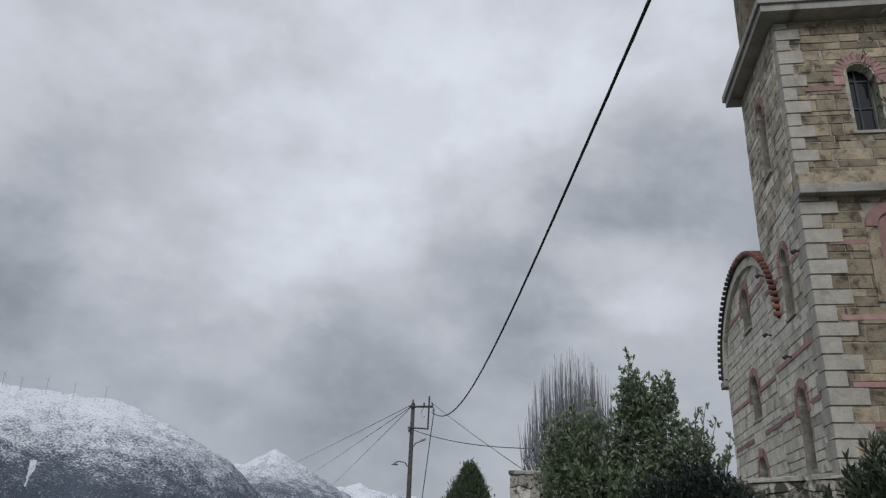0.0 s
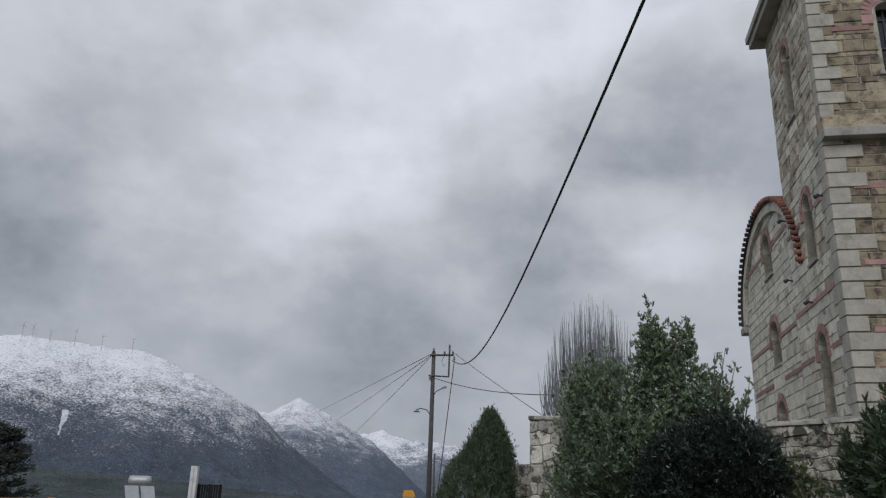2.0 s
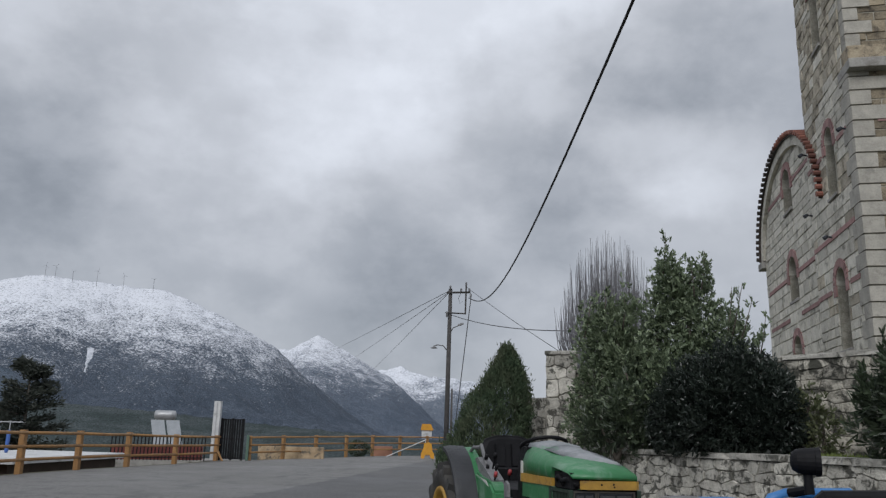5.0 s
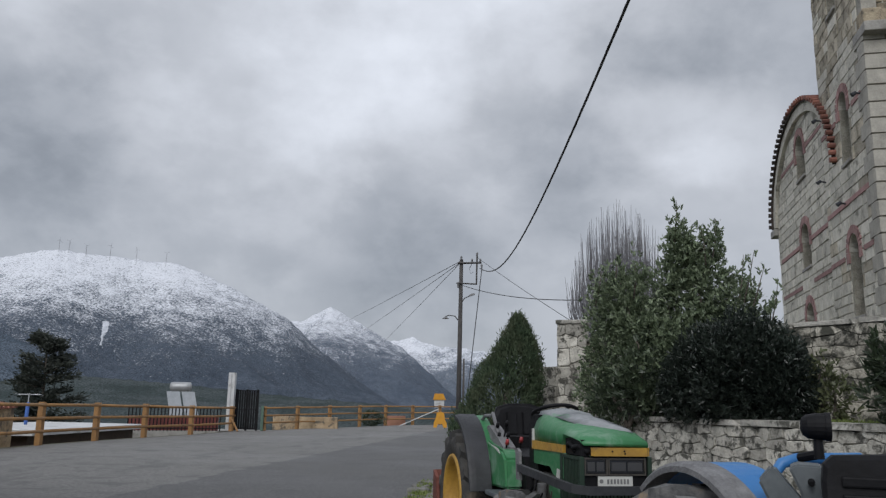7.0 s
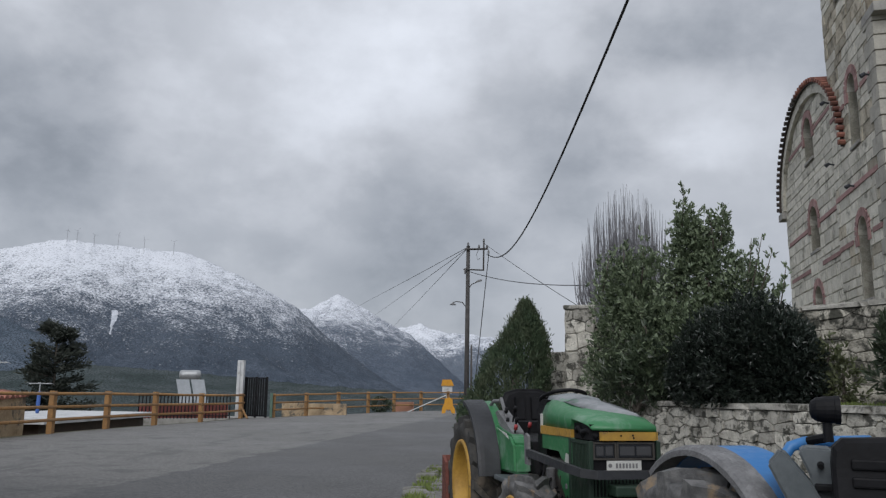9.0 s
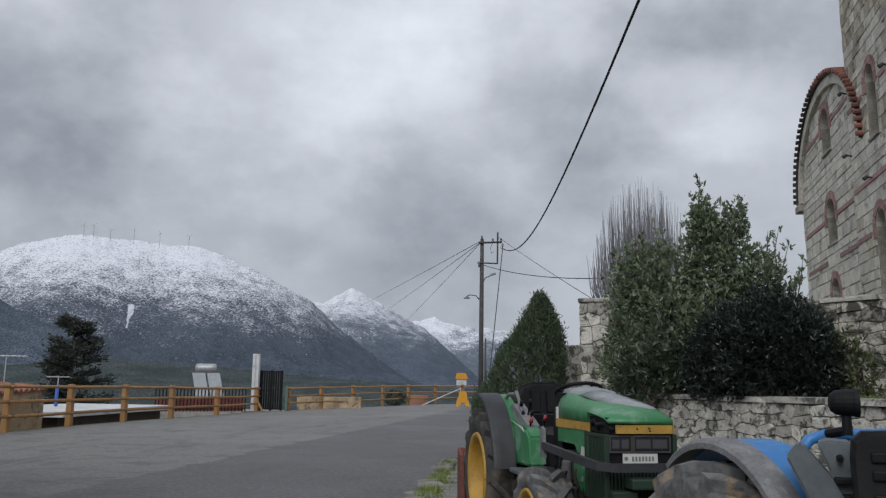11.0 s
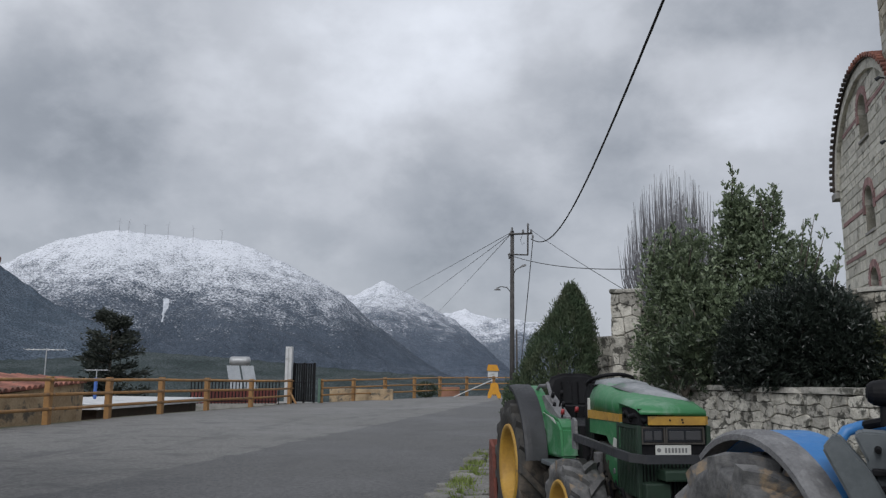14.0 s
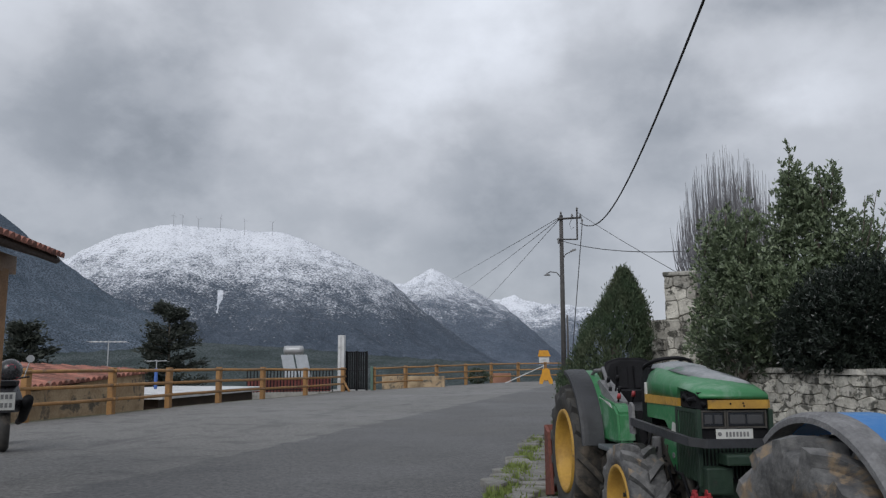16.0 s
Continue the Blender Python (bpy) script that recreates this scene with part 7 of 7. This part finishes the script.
scooter = thing("scooter", pose(*polar(-35.8, 14.5), 0, 0, 36), "dark motor scooter seen from behind, helmet on its seat", "scooter")
M_SCOOT = surface("dark_scooter_paint", (0.02, 0.02, 0.024), (0.045, 0.045, 0.05), 4, 30, 0.35, 0.03, gloss=0.3)
M_HELMET = surface("helmet_shell", (0.02, 0.02, 0.022), (0.04, 0.04, 0.045), 4, 30, 0.25, 0.0, stain=(0.35, 0.03, 0.06), stain_scale=5, stain_at=(0.56, 0.6))
for y in (0.0, 1.45):
    w = _empty("wheel", Matrix.Translation((0, y, 0.33)))
    w.parent = scooter
    bm = bmesh.new()
    prof = [(0.2, -0.05), (0.27, -0.08), (0.32, -0.05), (0.335, 0), (0.32, 0.05), (0.27, 0.08), (0.2, 0.05)]
    loft(bm, [[(x, r * math.cos(2 * math.pi * i / 28), r * math.sin(2 * math.pi * i / 28)) for r, x in prof] for i in range(29)], closed=False, caps=False)
    part("tyre", bm, M_TYRE, w, smooth=True)
    bm = bmesh.new()
    rod(bm, (-0.04, 0, 0), (0.04, 0, 0), 0.21, 0.21, 20)
    part("rim", bm, M_STEEL, w)
bm = bmesh.new()
loft(bm, [[(x * k, y, 0.62 + z * h) for x, z in ((-0.2, 0.0), (-0.24, 0.2), (-0.16, 0.42), (0.16, 0.42), (0.24, 0.2), (0.2, 0.0))] for k, y, h in ((0.55, -0.32, 0.8), (0.95, -0.18, 1.0), (1.0, 0.3, 0.95), (0.9, 0.7, 0.7), (0.8, 0.9, 0.4))])
part("body", bm, M_SCOOT, scooter, smooth=False)
bm = bmesh.new()
loft(bm, [[(x * k, y, 1.03 + z) for x, z in ((-0.16, 0.0), (-0.17, 0.07), (0.17, 0.07), (0.16, 0.0))] for k, y in ((0.7, -0.3), (1.0, -0.1), (1.0, 0.5), (0.8, 0.75))])
part("saddle", bm, M_BLACK, scooter)
bm = bmesh.new()
box(bm, -0.12, 0.12, -0.40, -0.385, 0.66, 0.93, 0.004)
plate = part("number_plate", bm, M_PLATE, scooter, "white number plate with dark bars")
for zz, xs in ((0.83, (-0.06, 0.0, 0.06)), (0.70, (-0.06, 0.0, 0.06))):
    for x in xs:
        bm = bmesh.new()
        box(bm, x - 0.02, x + 0.02, -0.4055, -0.4025, zz, zz + 0.07)
        part("bar", bm, M_INK, plate)
bm = bmesh.new()
pipe(bm, [(0.2, 0.55, 0.42), (0.25, 0.2, 0.5), (0.29, -0.15, 0.72), (0.30, -0.38, 0.82)], [0.05, 0.07, 0.085, 0.08], 12)
part("exhaust", bm, M_BLACK, scooter, "black exhaust silencer", smooth=True)
bm = bmesh.new()
pipe(bm, [(-0.33, 1.0, 1.15), (0, 1.12, 1.1), (0.33, 1.0, 1.15)], 0.018, 6)
part("handlebar", bm, M_BLACK, scooter)
for sx in (-1, 1):
    bm = bmesh.new()
    rod(bm, (sx * 0.25, 1.02, 1.15), (sx * 0.33, 1.02, 1.44), 0.008)
    rod(bm, (sx * 0.33, 1.0, 1.46), (sx * 0.33, 1.03, 1.46), 0.065, 0.065, 14)
    part("mirror", bm, M_STEEL, scooter)
helmet = thing("helmet", pose(*polar(-35.7, 14.35, 1.09), 0, 0, 36), "dark red and black motorcycle helmet resting on the scooter's seat", "helmet")
bm = bmesh.new()
bmesh.ops.create_uvsphere(bm, u_segments=24, v_segments=14, radius=0.19, matrix=Matrix.Translation((0, 0, 0.17)) @ Matrix.Diagonal((0.95, 1.12, 1.0, 1)))
for v in bm.verts:
    v.co.z = max(v.co.z, 0.03)
part("shell", bm, M_HELMET, helmet, smooth=True)
bm = bmesh.new()
box(bm, -0.13, 0.13, 0.12, 0.215, 0.12, 0.22, 0.03)
part("visor", bm, M_GLASS, helmet)

# ---- wind turbines along the crest ----
def turbine(az, tan_el, high, turn):
    t = thing("wind_turbine", pose(*polar(az, 3480, tan_el * 3480 - 6), 0, 0, -az), "tiny white wind turbine on the snowy crest", "wind turbine", "turbines on the crest")
    bm = bmesh.new()
    pipe(bm, [(0, 0, -10), (0, 0, high)], [1.0, 0.6], 8)
    part("tower", bm, M_STEELGREY, t)
    bm = bmesh.new()
    box(bm, -0.9, 0.9, -4, 2, high - 0.3, high + 1.4, 0.2)
    part("nacelle", bm, M_STEELGREY, t)
    for i in range(3):
        a = radians(turn + 120 * i)
        bm = bmesh.new()
        pipe(bm, [(0, -4.4, high + 0.8), (math.sin(a) * 8, -4.4, high + 0.8 + math.cos(a) * 8), (math.sin(a) * 15, -4.4, high + 0.8 + math.cos(a) * 15)], [0.4, 0.5, 0.2], 5)
        part("blade", bm, M_STEELGREY, t)


M_STEELGREY = surface("turbine_grey", (0.30, 0.31, 0.33), (0.25, 0.26, 0.28), 0.1, 1, 0.6, 0.0)
for az, el, hh, tn in ((-26.2, 0.168, 50, 10), (-25.6, 0.169, 48, 40), (-24.54, 0.168, 38, 75), (-23.04, 0.167, 52, 20), (-21.36, 0.165, 50, 95), (-19.42, 0.165, 46, 55)):
    turbine(az, el, hh, tn)


# ---- the parking strip: flagstones with grass between them ----
bm = bmesh.new()
prism(bm, [(x + 0.02, y) for x, y in VERGE[1:5]] + [(1.9, 14.5), (2.0, 13.2), (4.75, 5.05), (5.6, 2.5), (6.5, -2.0)], "z", -0.02, 0.03)
strip = tagged(part("parking_strip", bm, M_GROUND), "earth parking strip paved with rough flagstones", "pavement", kind="structure")
M_FLAG = surface("grey_flagstone", (0.22, 0.215, 0.20), (0.13, 0.127, 0.118), 5, 35, 0.85, 0.5, 0.22, stain=(0.11, 0.12, 0.07), stain_scale=5)
flags = []
for i in range(7):
    r3 = random.Random(200 + i)
    bm = bmesh.new()
    n = r3.choice((5, 6, 7))
    ring = [(math.cos(2 * math.pi * j / n) * 0.5 * r3.uniform(0.85, 1.12), math.sin(2 * math.pi * j / n) * 0.5 * r3.uniform(0.85, 1.12)) for j in range(n)]
    loft(bm, [[(x, y, 0) for x, y in ring], [(x, y, 0.8) for x, y in ring], [(x * 0.92, y * 0.92, 1.0) for x, y in ring]])
    flags.append(mesh_of("flagstone", bm, M_FLAG))
rng = random.Random(404)
y = 3.4
count = 0
while y < 14.2:
    edge_x = interp(y, [q[1] for q in VERGE], [q[0] for q in VERGE])
    x = edge_x + 0.16 + rng.uniform(0, 0.06)
    while x < edge_x + 3.3 and count < 290:
        w, d = rng.uniform(0.26, 0.5), rng.uniform(0.2, 0.34)
        if rng.random() < 0.9:
            piece("flagstone", rng.choice(flags), strip, Matrix.Translation((x + w / 2, y + rng.uniform(-0.03, 0.03), 0.022)) @ Matrix.Rotation(rng.uniform(-0.25, 0.25), 4, "Z") @ Matrix.Diagonal((w * 1.02, d * 1.15, rng.uniform(0.03, 0.06), 1)))
            count += 1
        x += w
    y += 0.30
# kerb stones along the road's edge, loose and tilted
y = 3.6
while y < 14.0:
    edge_x = interp(y, [q[1] for q in VERGE], [q[0] for q in VERGE])
    if rng.random() < 0.55:
        piece("kerb_stone", rng.choice(flags), strip, Matrix.Translation((edge_x + 0.02 + rng.uniform(-0.05, 0.08), y, 0.0)) @ Matrix.Rotation(rng.uniform(0, 3), 4, "Z") @ Matrix.Rotation(rng.uniform(-0.2, 0.2), 4, "X") @ Matrix.Diagonal((rng.uniform(0.3, 0.48), rng.uniform(0.2, 0.3), rng.uniform(0.07, 0.12), 1)))
    y += 0.33


def grass(name, points, high, material, label, seed):
    r4 = np.random.default_rng(seed)
    p = np.array(points)
    ways = np.c_[r4.normal(size=(len(p), 2)) * 0.45, np.ones(len(p))]
    ob = leaf_part(name, p, ways, high, 0.016, material, None, seed=seed, fold=0.1)
    return tagged(ob, label, "grass", kind="stuff")


pts = []
for _ in range(5200):
    y = rng.uniform(3.2, 14.2)
    edge_x = interp(y, [q[1] for q in VERGE], [q[0] for q in VERGE])
    x = edge_x + abs(rng.gauss(0.02, 0.16)) - 0.02
    if noise.noise((x * 1.6, y * 1.1, 7)) > -0.12:
        pts.append((x, y, 0.0))
for _ in range(2600):
    y = rng.uniform(3.2, 14.0)
    edge_x = interp(y, [q[1] for q in VERGE], [q[0] for q in VERGE])
    x = edge_x + rng.uniform(0.1, 3.0)
    if noise.noise((x * 2.2, y * 2.2, 3)) > 0.12:
        pts.append((x, y, 0.03))
grass("verge_grass", pts, 0.11, M_GRASS, "fresh green grass tufts along the road's edge and between flagstones", 15)
pts = []
for _ in range(2600):
    a = rng.uniform(25.0, 30.0)
    d = interp(a, [24, 30], [9.35, 8.65]) + rng.uniform(0, 0.8)
    x, y, _z = polar(a, d)
    pts.append((x, y, 1.13))
grass("bed_grass", pts, 0.15, M_GRASS, "tall fresh grass growing in the bed behind the low wall", 16)
# tufts and moss on the low wall's cap
m, length = frame_of(LOW_A, LOW_B)
pts = [tuple(m @ Vector((rng.uniform(2.2, 3.6), rng.uniform(0.1, 0.3), 1.24))) for _ in range(160)]
grass("wall_weeds", pts, 0.05, M_PALELEAF, "small dry weeds on top of the low wall", 18)

# hanging sprays of a pepper tree beside the tower
pepper = thing("pepper_tree", Matrix.Translation((9.9, 10.6, 0)), "pepper tree with thin hanging leafy sprays in front of the tower", "tree")
bm = bmesh.new()
pipe(bm, [(0, 0, 0), (0.1, 0.1, 3.0), (-0.2, 0.2, 6.5), (-0.5, 0.2, 9.0), (-1.0, 0.3, 10.8)], [0.26, 0.22, 0.17, 0.1, 0.03], 10)
part("trunk", bm, M_BARK, pepper, smooth=True)
pts, ways = [], []
r5 = random.Random(91)
for i in range(60):
    zone = r5.random()
    hx, hy = r5.uniform(-1.85, 0.6), r5.uniform(-0.4, 0.9)
    hz = r5.choice((r5.uniform(8.6, 10.8), r5.uniform(8.6, 10.8), r5.uniform(6.2, 7.2)))
    if hx < -1.2 and r5.random() < 0.5:
        continue
    ln = r5.uniform(0.5, 1.3)
    if i < 26:
        bm = bmesh.new()
        pipe(bm, [(-0.35, 0.2, min(hz, 9.0) - 0.6), ((hx - 0.35) / 2, (hy + 0.2) / 2, hz + 0.15), (hx, hy, hz), (hx - 0.05, hy, hz - ln)], [0.03, 0.02, 0.01, 0.004], 5)
        part("limb", bm, M_BARK, pepper, smooth=True)
    for _ in range(46):
        f = r5.random()
        pts.append((hx - 0.05 * f + r5.gauss(0, 0.03), hy + r5.gauss(0, 0.03), hz - ln * f))
        ways.append((r5.gauss(0, 0.7), r5.gauss(0, 0.7), -0.8))
leaf_part("crown", pts, ways, 0.13, 0.02, M_OLEANDER, pepper, seed=41)
